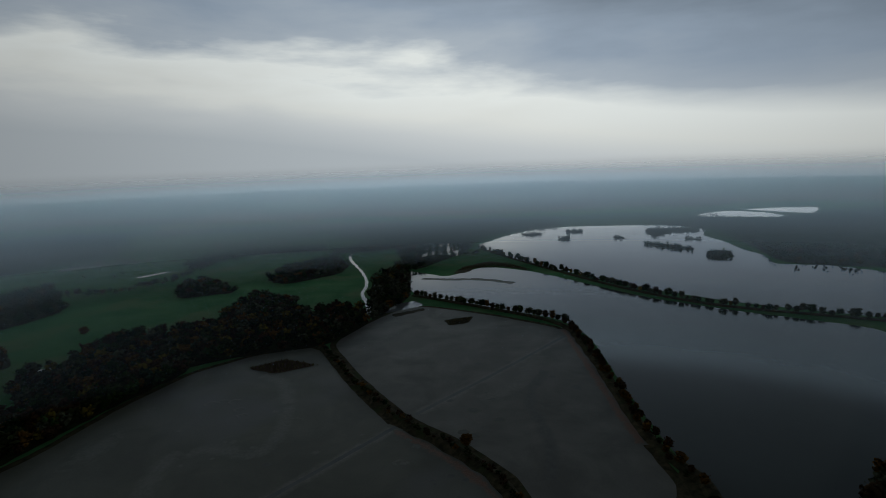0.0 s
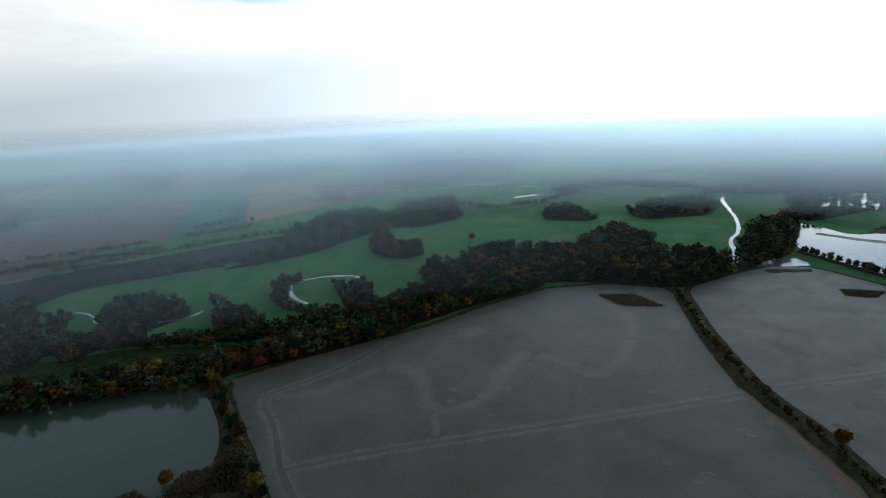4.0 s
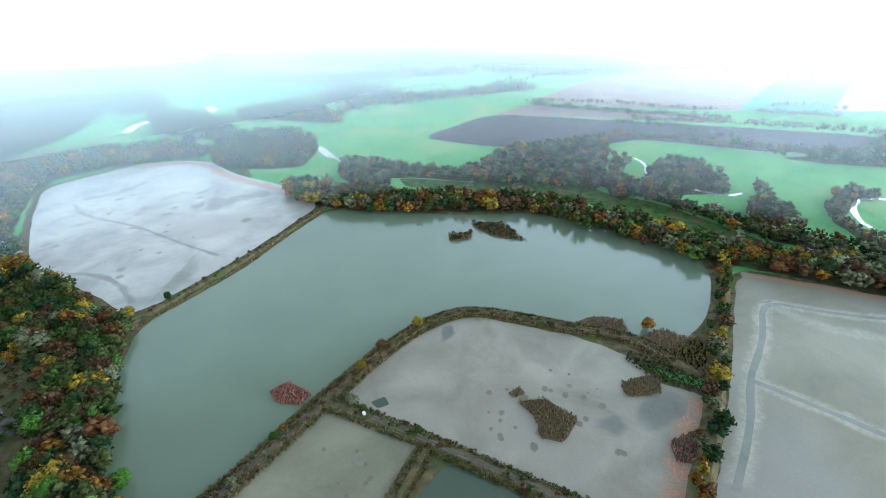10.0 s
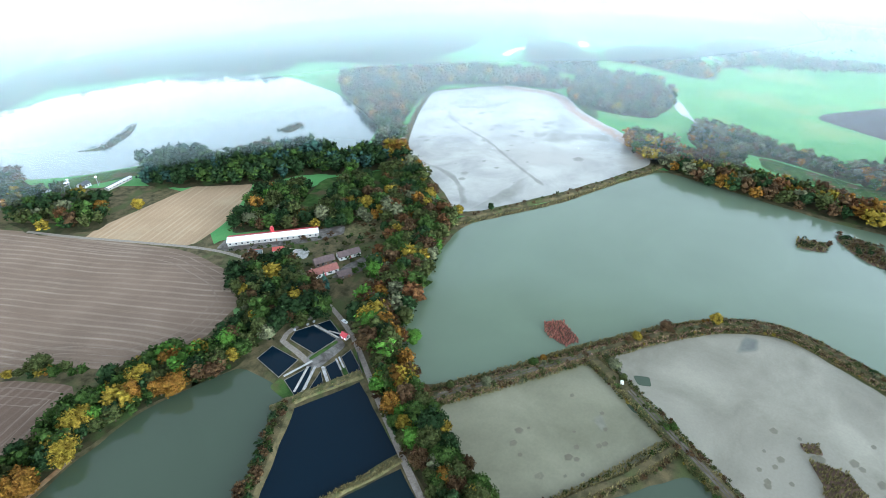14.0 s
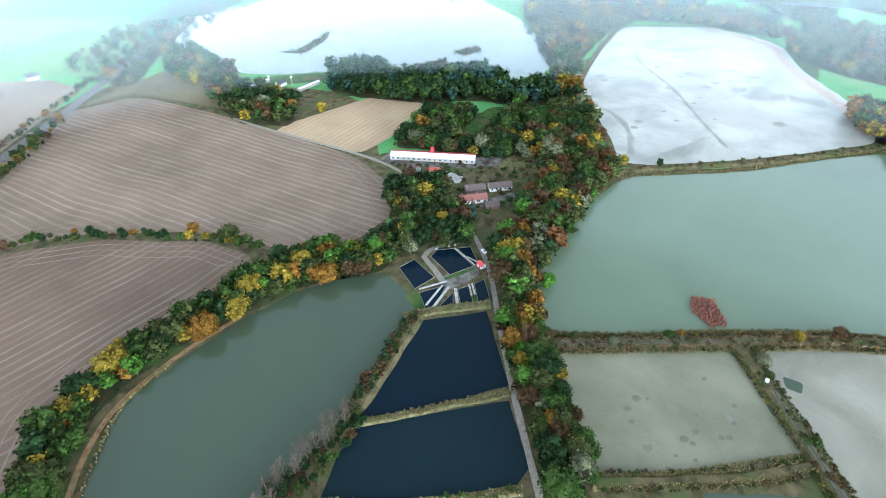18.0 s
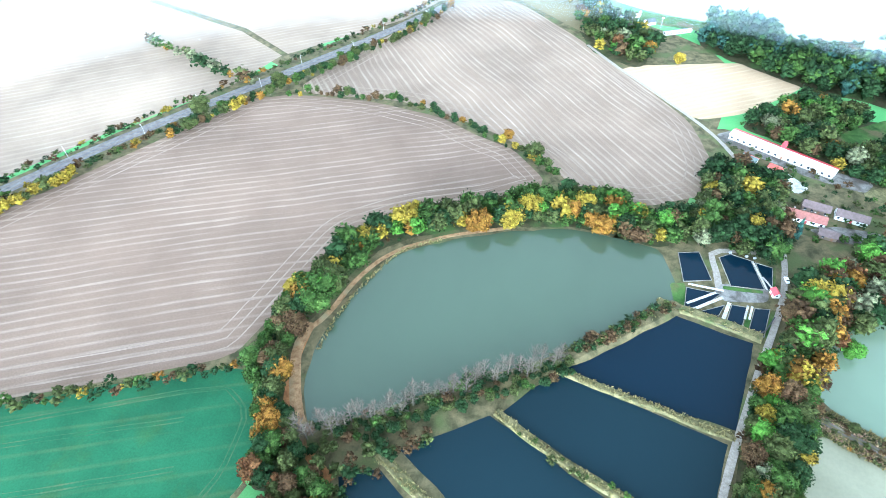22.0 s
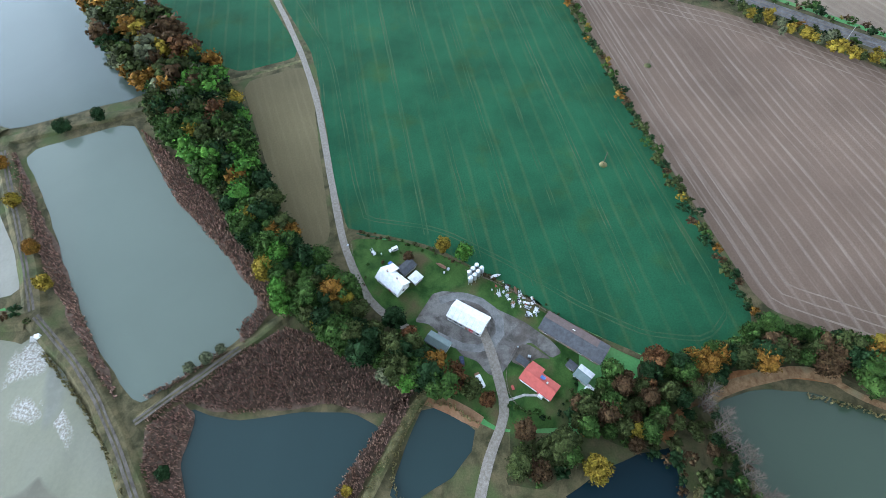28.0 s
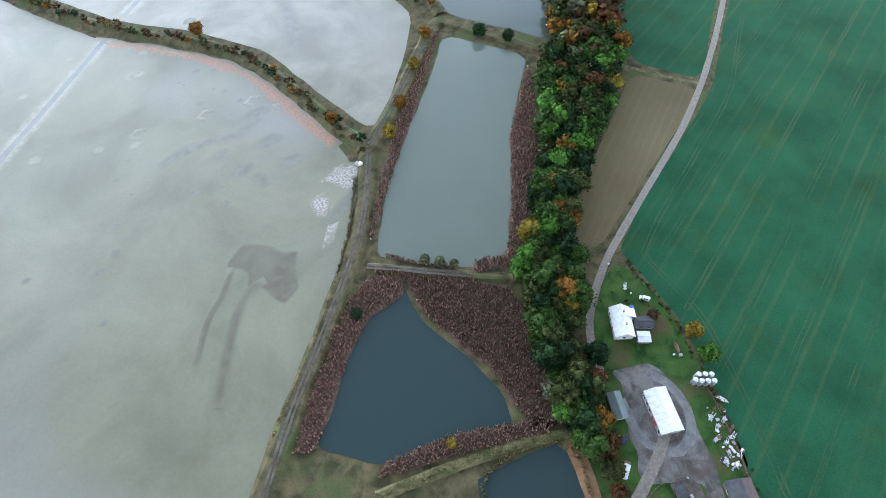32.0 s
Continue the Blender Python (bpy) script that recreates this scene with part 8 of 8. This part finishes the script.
grove("bushes", in_area([(-112, -345), (-196, -298), (-240, -300), (-232, -268), (-200, -246), (-150, -246), (-128, -262), (-118, -300)], 7.5), BUSHES, (1.5, 4.5), {"green": 3, "olive": 3, "brown": 2, "dark": 2}, "scattered bushes round the old farm", "bushes", False)
# boat station by the far pond
house("boathouse", -76, -541, 30, 9, 7, 3.0, 2.0, W_WHITE, (R_SLATE,), "white club house by the far pond", "house", 3)
house("boat_shed", -55, -552, 28, 27, 5, 2.4, 0.6, W_GREY, (R_SLATE, R_WHITE), "long low grandstand shed by the far pond", "shed", 7)
house("boat_shed", -100, -524, 28, 27, 5, 2.4, 0.6, W_GREY, (R_SLATE, R_WHITE), "long low grandstand shed by the far pond", "shed", 7)
for x, y in ((-66, -546), (-86, -534)):
    ob = new("floodlight_mast", mesh("floodlight_mast", *tube((0, 0, 0), (0, 0, 9), 0.18, 0.12, 8), STEEL))
    ob.matrix_basis = pose(x, y, 0)
    child("lamp", box_mesh("lamp", -1.0, 1.0, -0.3, 0.3, 8.4, 9.6, WHITE, 0.05), ob)
    tagged(ob, "pale floodlight mast by the far pond", "mast")
house("cottage", 155, -675, 20, 11, 8, 3.2, 3.2, W_WHITE, (R_SLATE,), "white cottage beyond the railway", "house", 3)

# ---- sluices and the pier ----
sl = new("sluice")
child("head", box_mesh("head", -1.0, 1.0, -0.8, 0.8, 0, 2.4, W_WHITE, 0.05), sl)
child("apron", box_mesh("apron", -3.5, -1.0, -1.4, 1.4, 0, 0.8, M_CONCRETE, 0.05), sl)
child("post", box_mesh("post", 1.2, 1.5, -0.15, 0.15, 0, 3.0, WHITE), sl)
sl.matrix_basis = pose(50, 186, 0.1, 0, 0, -60)
tagged(sl, "white concrete sluice at the basin's outlet", "sluice")
copy_thing(sl, Matrix(pose(-199, -71, 0.1, 0, 0, 30)))
pr = new("pier")
for k in range(7):
    child("plank", box_mesh("plank", k * 1.3, k * 1.3 + 1.2, -0.35, 0.35, 0.9, 1.0, WHITE), pr)
for k in range(4):
    child("pile", mesh("pile", *tube((k * 2.8 + 0.3, 0, -0.2), (k * 2.8 + 0.3, 0, 0.9), 0.08, 0.08, 6), W_WOOD), pr)
pr.matrix_basis = pose(-117, -123, 0.05, 0, 0, 70)
tagged(pr, "narrow white plank pier at the drained pond", "pier")

# ---- railway: rails, masts, the goods train ----
c, nrm = line_frames(RAIL[:9], 10)
for off in (-3.0, -1.55, 1.55, 3.0):
    tagged(new("rail", strip_mesh("rail", c + nrm * off, [(-0.07, 0.3), (-0.07, 0.5), (0.07, 0.5), (0.07, 0.3)], W_WOOD, 12.0)), "rusty steel rail on grey ballast", "rail", kind="structure")
mast = new("catenary_mast", mesh("catenary_mast", *joined([tube((0, 0, 0), (0, 0, 8.5), 0.17, 0.12, 6), tube((0, 0, 7.2), (3.2, 0, 7.6), 0.06, 0.05, 5), tube((0, 0, 6.0), (3.2, 0, 7.5), 0.05, 0.04, 5)]), W_GREY))
tagged(mast, "grey catenary mast beside the railway", "mast", "catenary masts")
cm, nm = line_frames(RAIL[:7], 46)
for k, (q, n) in enumerate(zip(cm, nm)):
    s = 1 if k % 2 else -1
    m = pose(q[0] + n[0] * 6.2 * s, q[1] + n[1] * 6.2 * s, 0.0, 0, 0, math.degrees(math.atan2(-n[1] * s, -n[0] * s)))
    if k:
        copy_thing(mast, m)
    else:
        mast.matrix_basis = m


def rail_car(x, y, turn, length, mats, loco, label):
    top = new("locomotive" if loco else "goods_wagon")
    child("frame", box_mesh("frame", -length / 2, length / 2, -1.3, 1.3, 0.9, 1.25, DARK, 0.04), top)
    if loco:
        child("body", box_mesh("body", -length / 2 + 0.3, length / 2 - 0.3, -1.45, 1.45, 1.25, 3.9, mats, 0.25), top)
        for s in (-1, 1):
            child("windscreen", box_mesh("windscreen", s * (length / 2 - 0.34) - 0.05, s * (length / 2 - 0.34) + 0.05, -1.1, 1.1, 2.6, 3.4, GLASS), top)
        child("stripe", box_mesh("stripe", -length / 2 + 0.6, length / 2 - 0.6, -1.48, 1.48, 1.7, 2.0, WHITE), top)
    else:
        child("box", box_mesh("box", -length / 2 + 0.2, length / 2 - 0.2, -1.4, 1.4, 1.25, 3.3, mats, 0.08), top)
        for k in range(5):
            gx = -length / 2 + length * (k + 0.5) / 5
            child("rib", box_mesh("rib", gx - 0.08, gx + 0.08, -1.47, 1.47, 1.25, 3.25, mats, 0.02), top)
    for bx in (-length * 0.32, length * 0.32):
        for s in (-0.72, 0.72):
            child("wheel", mesh("wheel", *tube((bx, s - 0.07, 0.45), (bx, s + 0.07, 0.45), 0.45, 0.45, 12), DARK), top)
    top.matrix_basis = pose(x, y, 0.45, 0, 0, turn)
    return tagged(top, label, "train", "goods train on the railway")


ct, nt = line_frames([(424, 13), (470, 96), (530, 186)], 13.0)
for k, (q, n) in enumerate(zip(ct[:13], nt[:13])):
    q = q - n * 2.3
    ang = math.degrees(math.atan2(-n[0], n[1]))
    rail_car(q[0], q[1], ang, 12.2, TRIM if k == 0 else (BLUE, NAVY, BLUE, NAVY)[k % 4], k == 0, "red locomotive of a goods train" if k == 0 else "blue goods wagon of a standing train")

# ---- masts in the fields ----
for x, y in ((192, -39), (275, -61), (360, -30)):
    ob = new("utility_pole")
    child("pole", mesh("pole", *tube((0, 0, 0), (0, 0, 9), 0.14, 0.10, 8), M_BARK), ob)
    child("crossarm", mesh("crossarm", *tube((-1.1, 0, 8.4), (1.1, 0, 8.4), 0.07, 0.07, 6), M_BARK), ob)
    child("grass_mound", lathe("grass_mound", [(2.1, 0.02), (1.9, 0.4), (1.5, 0.75), (0.9, 0.6), (0.2, 0.95)], M_STRAW, 14), ob, "rough grass round the foot")
    ob.matrix_basis = pose(x, y, 0.05, 0, 0, 25)
    tagged(ob, "weathered wooden utility pole standing in a field", "utility pole", "poles in the fields")

# ---- far villages ----
def village_house(length, roof, word):
    """A far house: walls, two roof slopes, a chimney and a row of windows."""
    top = new("village_house")
    a, b, h, r = length / 2, 4.5, 3.6, 7.2
    v = [(-a, -b, 0), (a, -b, 0), (a, b, 0), (-a, b, 0), (-a, -b, h), (a, -b, h), (a, b, h), (-a, b, h), (-a, 0, r), (a, 0, r)]
    child("wall", mesh("wall", v, [(0, 1, 5, 4), (2, 3, 7, 6), (1, 2, 6, 9, 5), (3, 0, 4, 8, 7)], W_WHITE), top)
    for s in (-1, 1):
        c = [(-a - 0.5, s * (b + 0.6), h - 0.3), (a + 0.5, s * (b + 0.6), h - 0.3), (a + 0.5, 0, r + 0.15), (-a - 0.5, 0, r + 0.15)]
        child("roof", mesh("roof", *slab(c if s < 0 else c[::-1], 0.15), roof), top)
        child("window", box_mesh("window", -a * 0.5, a * 0.5, s * b - 0.05, s * b + 0.05, 1.2, 2.6, GLASS), top)
    child("chimney", box_mesh("chimney", 1.0, 1.8, 0.5, 1.2, r - 1.0, r + 1.0, R_BRICK), top)
    return tagged(top, "far village house with %s roof" % word, "house", "far village houses")


far_house = [village_house(11 + 2 * k, *q) for k, q in enumerate(((R_RED, "red"), (R_BRICK, "brown"), (R_SLATE, "grey"), (R_WHITE, "pale")))]
for k, base in enumerate(far_house):
    base.matrix_basis = pose(-590 + 25 * k, 1330 + 14 * k, 0, 0, 0, 30 * k)
VILLAGES = ((-770, 1190, 9, 40), (-570, 1370, 12, 55), (-545, 1225, 5, 30), (-440, 1575, 8, 45), (-20, 1840, 12, 90), (160, 1930, 9, 70), (-1885, -945, 6, 50), (-2004, -919, 7, 50), (-1997, -846, 8, 50), (-1936, -753, 7, 50), (-1921, -668, 7, 50), (-1813, -558, 6, 50), (-1882, -499, 6, 50), (-1846, -400, 6, 50), (-1810, -369, 5, 40),
    (-2970, 1290, 9, 110), (-2390, 1340, 12, 90), (-2540, 1560, 10, 110), (-1980, 960, 10, 70), (-1900, 1070, 8, 60), (-2060, 1420, 6, 60), (-2560, 1100, 6, 60), (-900, -900, 5, 90))
for cx, cy, n, sp in VILLAGES:
    for k in range(n):
        copy_thing(far_house[int(rng.integers(4))], pose(cx + rng.normal() * sp, cy + rng.normal() * sp * 0.6, 0, 0, 0, rng.uniform(0, 180)))
for x, y, turn, length in ((-808, 1124, 40, 85), (-772, 1150, 40, 60), (-745, 1182, -50, 36), (-830, 1160, 40, 50)):
    house("greenhouse", x, y, turn, length, 12, 3.0, 1.6, W_GREY, (R_WHITE,), "long far farm hall with pale roof", "shed", 6, False, 0, 0.3)
grove("village_trees", [(cx + rng.normal() * 90, cy + rng.normal() * 70) for cx, cy, _, _ in VILLAGES for _ in range(26)], CROWN_DOT, (7, 13), FAR, "trees among far village houses", "trees", False)

# reed and scrub margins down both sides of the dikes round the drained ponds
for pts, sides, palette in (
    ([(-124, -133), (-160, -116), (-208, -94), (-252, -73), (-284, -52), (-304, -25), (-294, 20), (-285, 50), (-280, 80), (-258, 100)], (-5.0, -3.8, 3.8, 5.0), {"olive": 7, "brown": 4, "willow": 1.6, "dark": 0.5, "yellow": 0.9, "orange": 0.4}),
    ([(-206, -95), (-197, -66), (-183, -32), (-167, 5), (-150, 45), (-142, 68)], (-5.2, 4.4, 5.6), {"olive": 6, "brown": 3.5, "green": 1.5, "willow": 1.2, "yellow": 0.9}),
    ([(-98, -67), (-120, -57), (-152, -43), (-180, -35)], (-3.6, 3.6), {"olive": 6, "brown": 3, "green": 1, "willow": 1.2, "yellow": 0.6}),
):
    for side in sides:
        c, nrm = line_frames(pts, 1.7)
        c = c + nrm * (side + rng.uniform(-0.8, 0.8, (len(c), 1)))
        keep = rng.random(len(c)) < 0.86
        grove("reed_margin", c[keep], BUSHES, (0.8, 2.2), palette, "dense brown-olive reeds and scrub on a dike's flank", "reeds", False, base=0.15)
for pts, sides, mat in (
    ([(-124, -133), (-160, -116), (-208, -94), (-252, -73), (-284, -52), (-304, -25), (-294, 20), (-285, 50), (-280, 80), (-258, 100)], (-4.4, -3.2, -2.2, 2.2, 3.2, 4.4), M_REED),
    ([(-124, -133), (-160, -116), (-208, -94), (-252, -73), (-284, -52), (-304, -25), (-294, 20), (-285, 50), (-280, 80), (-258, 100)], (-5.6, -2.8, -1.4, 1.4, 2.8, 5.6), M_SEDGE),
    ([(-206, -95), (-197, -66), (-183, -32), (-167, 5), (-150, 45), (-142, 68)], (-4.6, -3.4, -2.4, 2.4, 3.4, 4.6), M_SEDGE),
    ([(-98, -67), (-120, -57), (-152, -43), (-180, -35)], (-3.2, -2.0, 2.0, 3.2), M_SEDGE),
):
    for side in sides:
        c, nrm = line_frames(pts, 1.1)
        reed_bed(c + nrm * (side + rng.uniform(-0.7, 0.7, (len(c), 1))), mat, (0.7, 1.7), "dry brown reeds along a dike", base=0.9 if abs(side) < 3 else 0.35)
grove("undergrowth", in_area([(-266, 76), (-260, 90), (-249, 103), (-238, 115), (-232, 110), (-238, 92), (-247, 80), (-257, 72)], 1.8), BUSHES, (0.8, 1.8), {"green": 5, "dark": 3, "olive": 2}, "rank dark green weeds in the pond corner", "weeds", False, base=0.1)

# ---- far woods, hedges and copses between the far fields ----
FAR_WOODS = (
    ([(-584, 7), (-608, 22), (-545, 129), (-441, 219), (-416, 244), (-395, 256), (-386, 281), (-384, 312), (-426, 276), (-486, 208), (-574, 136)], 8, "riverside scrub of grey willows"),
    ([(-628, -219), (-664, -218), (-638, -145), (-614, -54), (-683, -8), (-566, -35), (-584, -109), (-575, -161)], 8.5, "riverside scrub of grey willows"),
    ([(-397, 336), (-406, 371), (-402, 419), (-374, 474), (-385, 535), (-331, 602), (-300, 540), (-339, 406), (-371, 322)], 8.5, "riverside wood by the oxbow"),
    ([(-1482, 1488), (-1575, 1717), (-1356, 1762), (-1338, 1958), (-1314, 2110), (-1291, 2500), (-1103, 2471), (-1142, 1827), (-1233, 1652), (-1319, 1430)], 17, "far wood across the fields"),
    ([(-1057, 1420), (-1144, 1609), (-1031, 1613), (-858, 1400), (-985, 1379)], 14, "far copse behind the village"),
    ([(-1902, 1724), (-2318, 2150), (-1801, 2238), (-1439, 2500), (-1240, 2347), (-1420, 1999), (-1635, 1762)], 22, "far wood in haze"),
    ([(-570, 1103), (-574, 1228), (-423, 1291), (-314, 1329), (-298, 1254), (-463, 1237), (-519, 1167), (-519, 1078)], 13, "belt of trees beside the village"),
    ([(-385, 1564), (-174, 1717), (-96, 1668), (-87, 1504), (-243, 1440)], 16, "far wood by the lake"),
    ([(-288, 1211), (-223, 1314), (-114, 1416), (-76, 1290), (-180, 1220)], 13, "wood along the river"),
    ([(-96, 1668), (90, 1784), (369, 1678), (351, 1592), (154, 1478), (53, 1334), (-51, 1404)], 16, "wooded lake shore"),
    ([(591, 1621), (751, 1610), (835, 1718), (906, 1599), (1099, 1518), (893, 1228), (773, 1269), (712, 1409)], 20, "far wooded shore"),
    ([(649, 1043), (757, 1129), (849, 1152), (752, 1016), (660, 1011)], 14, "far wooded shore"),
    ([(-322, 912), (-328, 1029), (-260, 1158), (-224, 1098), (-280, 911)], 11, "copse on the river meadow"),
    ([(-444, 812), (-487, 941), (-449, 942), (-350, 849)], 11, "copse on the river meadow"),
    ([(-294, 651), (-319, 729), (-307, 818), (-239, 782), (-210, 688)], 10, "dark wood by the oxbow"),
    ([(-1632, -354), (-1998, -382), (-2200, -290), (-1965, -228), (-1746, -120), (-1703, -7), (-1701, 67), (-1588, 18), (-1507, -85), (-1470, -120), (-1421, -256), (-1395, -310)], 18, "far wood in haze"),
    ([(-1573, 59), (-1742, 116), (-1802, 257), (-1634, 363), (-1494, 330), (-1493, 208), (-1434, 143), (-1449, 91)], 16, "far wood in haze"),
    ([(-2396, 151), (-2442, 266), (-2390, 469), (-2920, 1091), (-2358, 636), (-2113, 433), (-1979, 285)], 24, "far wood in haze"),
    ([(-2623, 947), (-2900, 1150), (-2444, 1059), (-1879, 858), (-1635, 703), (-1820, 673)], 20, "far wood before the village"),
    ([(-895, -658), (-943, -622), (-872, -489), (-796, -443), (-745, -458), (-771, -569)], 12, "riverside wood of grey willows"),
    ([(-939, -306), (-1122, -311), (-1103, -167), (-1161, -53), (-1215, 22), (-1169, 58), (-1127, -52), (-1073, -141), (-1051, -249)], 12, "scrub along a far brook"),
    ([(-1785, -73), (-1826, 38), (-1739, 288), (-1570, 360), (-1429, 238), (-1477, 75), (-1534, -1)], 20, "far wood in haze"),
)
for k, (poly, gap, label) in enumerate(FAR_WOODS):
    sheet("woodland_floor", poly, 0.12 + 0.002 * k, M_DARK_FLOOR, "undergrowth under far trees, darkened for shade", "woodland floor", wander=3.0)
    grove("woodland", in_area(poly, gap), CROWN_LIGHT if gap < 9 else CROWN_FAR if gap < 15 else CROWN_DOT, (4, 9) if gap < 9 else (8, 16), WILLOWS if gap < 9 else FAR, label, trunks=False, wide=(1.0, 1.7))
for pts, gap, scatter in (([(-858, 172), (-825, 262), (-751, 313)], 7, 6), ([(-984, 450), (-986, 530), (-950, 550)], 8, 7), ([(-705, 365), (-708, 411), (-688, 470)], 7, 6), ([(-1111, -443), (-1075, -304), (-1112, -181), (-1168, -48), (-1332, 1)], 9, 8), ([(-1036, 35), (-1013, 184), (-953, 304), (-955, 352)], 9, 5)):
    grove("hedgerow", on_line(pts, gap, scatter), CROWN_FAR, (5, 11), WILLOWS, "uneven row of grey-green trees between fields", "hedge", False)
sheet("field", [(-925, -27), (-1009, 33), (-919, 338), (-864, 307), (-908, 84)], 0.1, M_BROWN, "narrow grey-brown field beside the ploughed one", "field", wander=0.0, steps=0)
places = []
for a, b in PLOT_EDGES:
    if plots.random() < 0.42:
        n = max(2, int(math.hypot(*(b - a)) / 17))
        places += [a + (b - a) * k / n + plots.uniform(-7, 7, 2) for k in range(n)]
    if plots.random() < 0.16:
        m, w = a + (b - a) * 0.5, plots.uniform(40, 150, 2)
        places += [m + plots.normal(size=2) * w for _ in range(int(w[0] * w[1] / 230))]
grove("far_trees", places, CROWN_DOT, (7, 15), FAR, "hedges and copses lost in haze between far fields", "trees", False, wide=(1.0, 1.9))
for pts in LAKE_ISLANDS:
    grove("island_trees", in_area(pts, 9), CROWN_FAR, (3, 8), DULL, "bushes and low trees on a lake island", "trees", False)
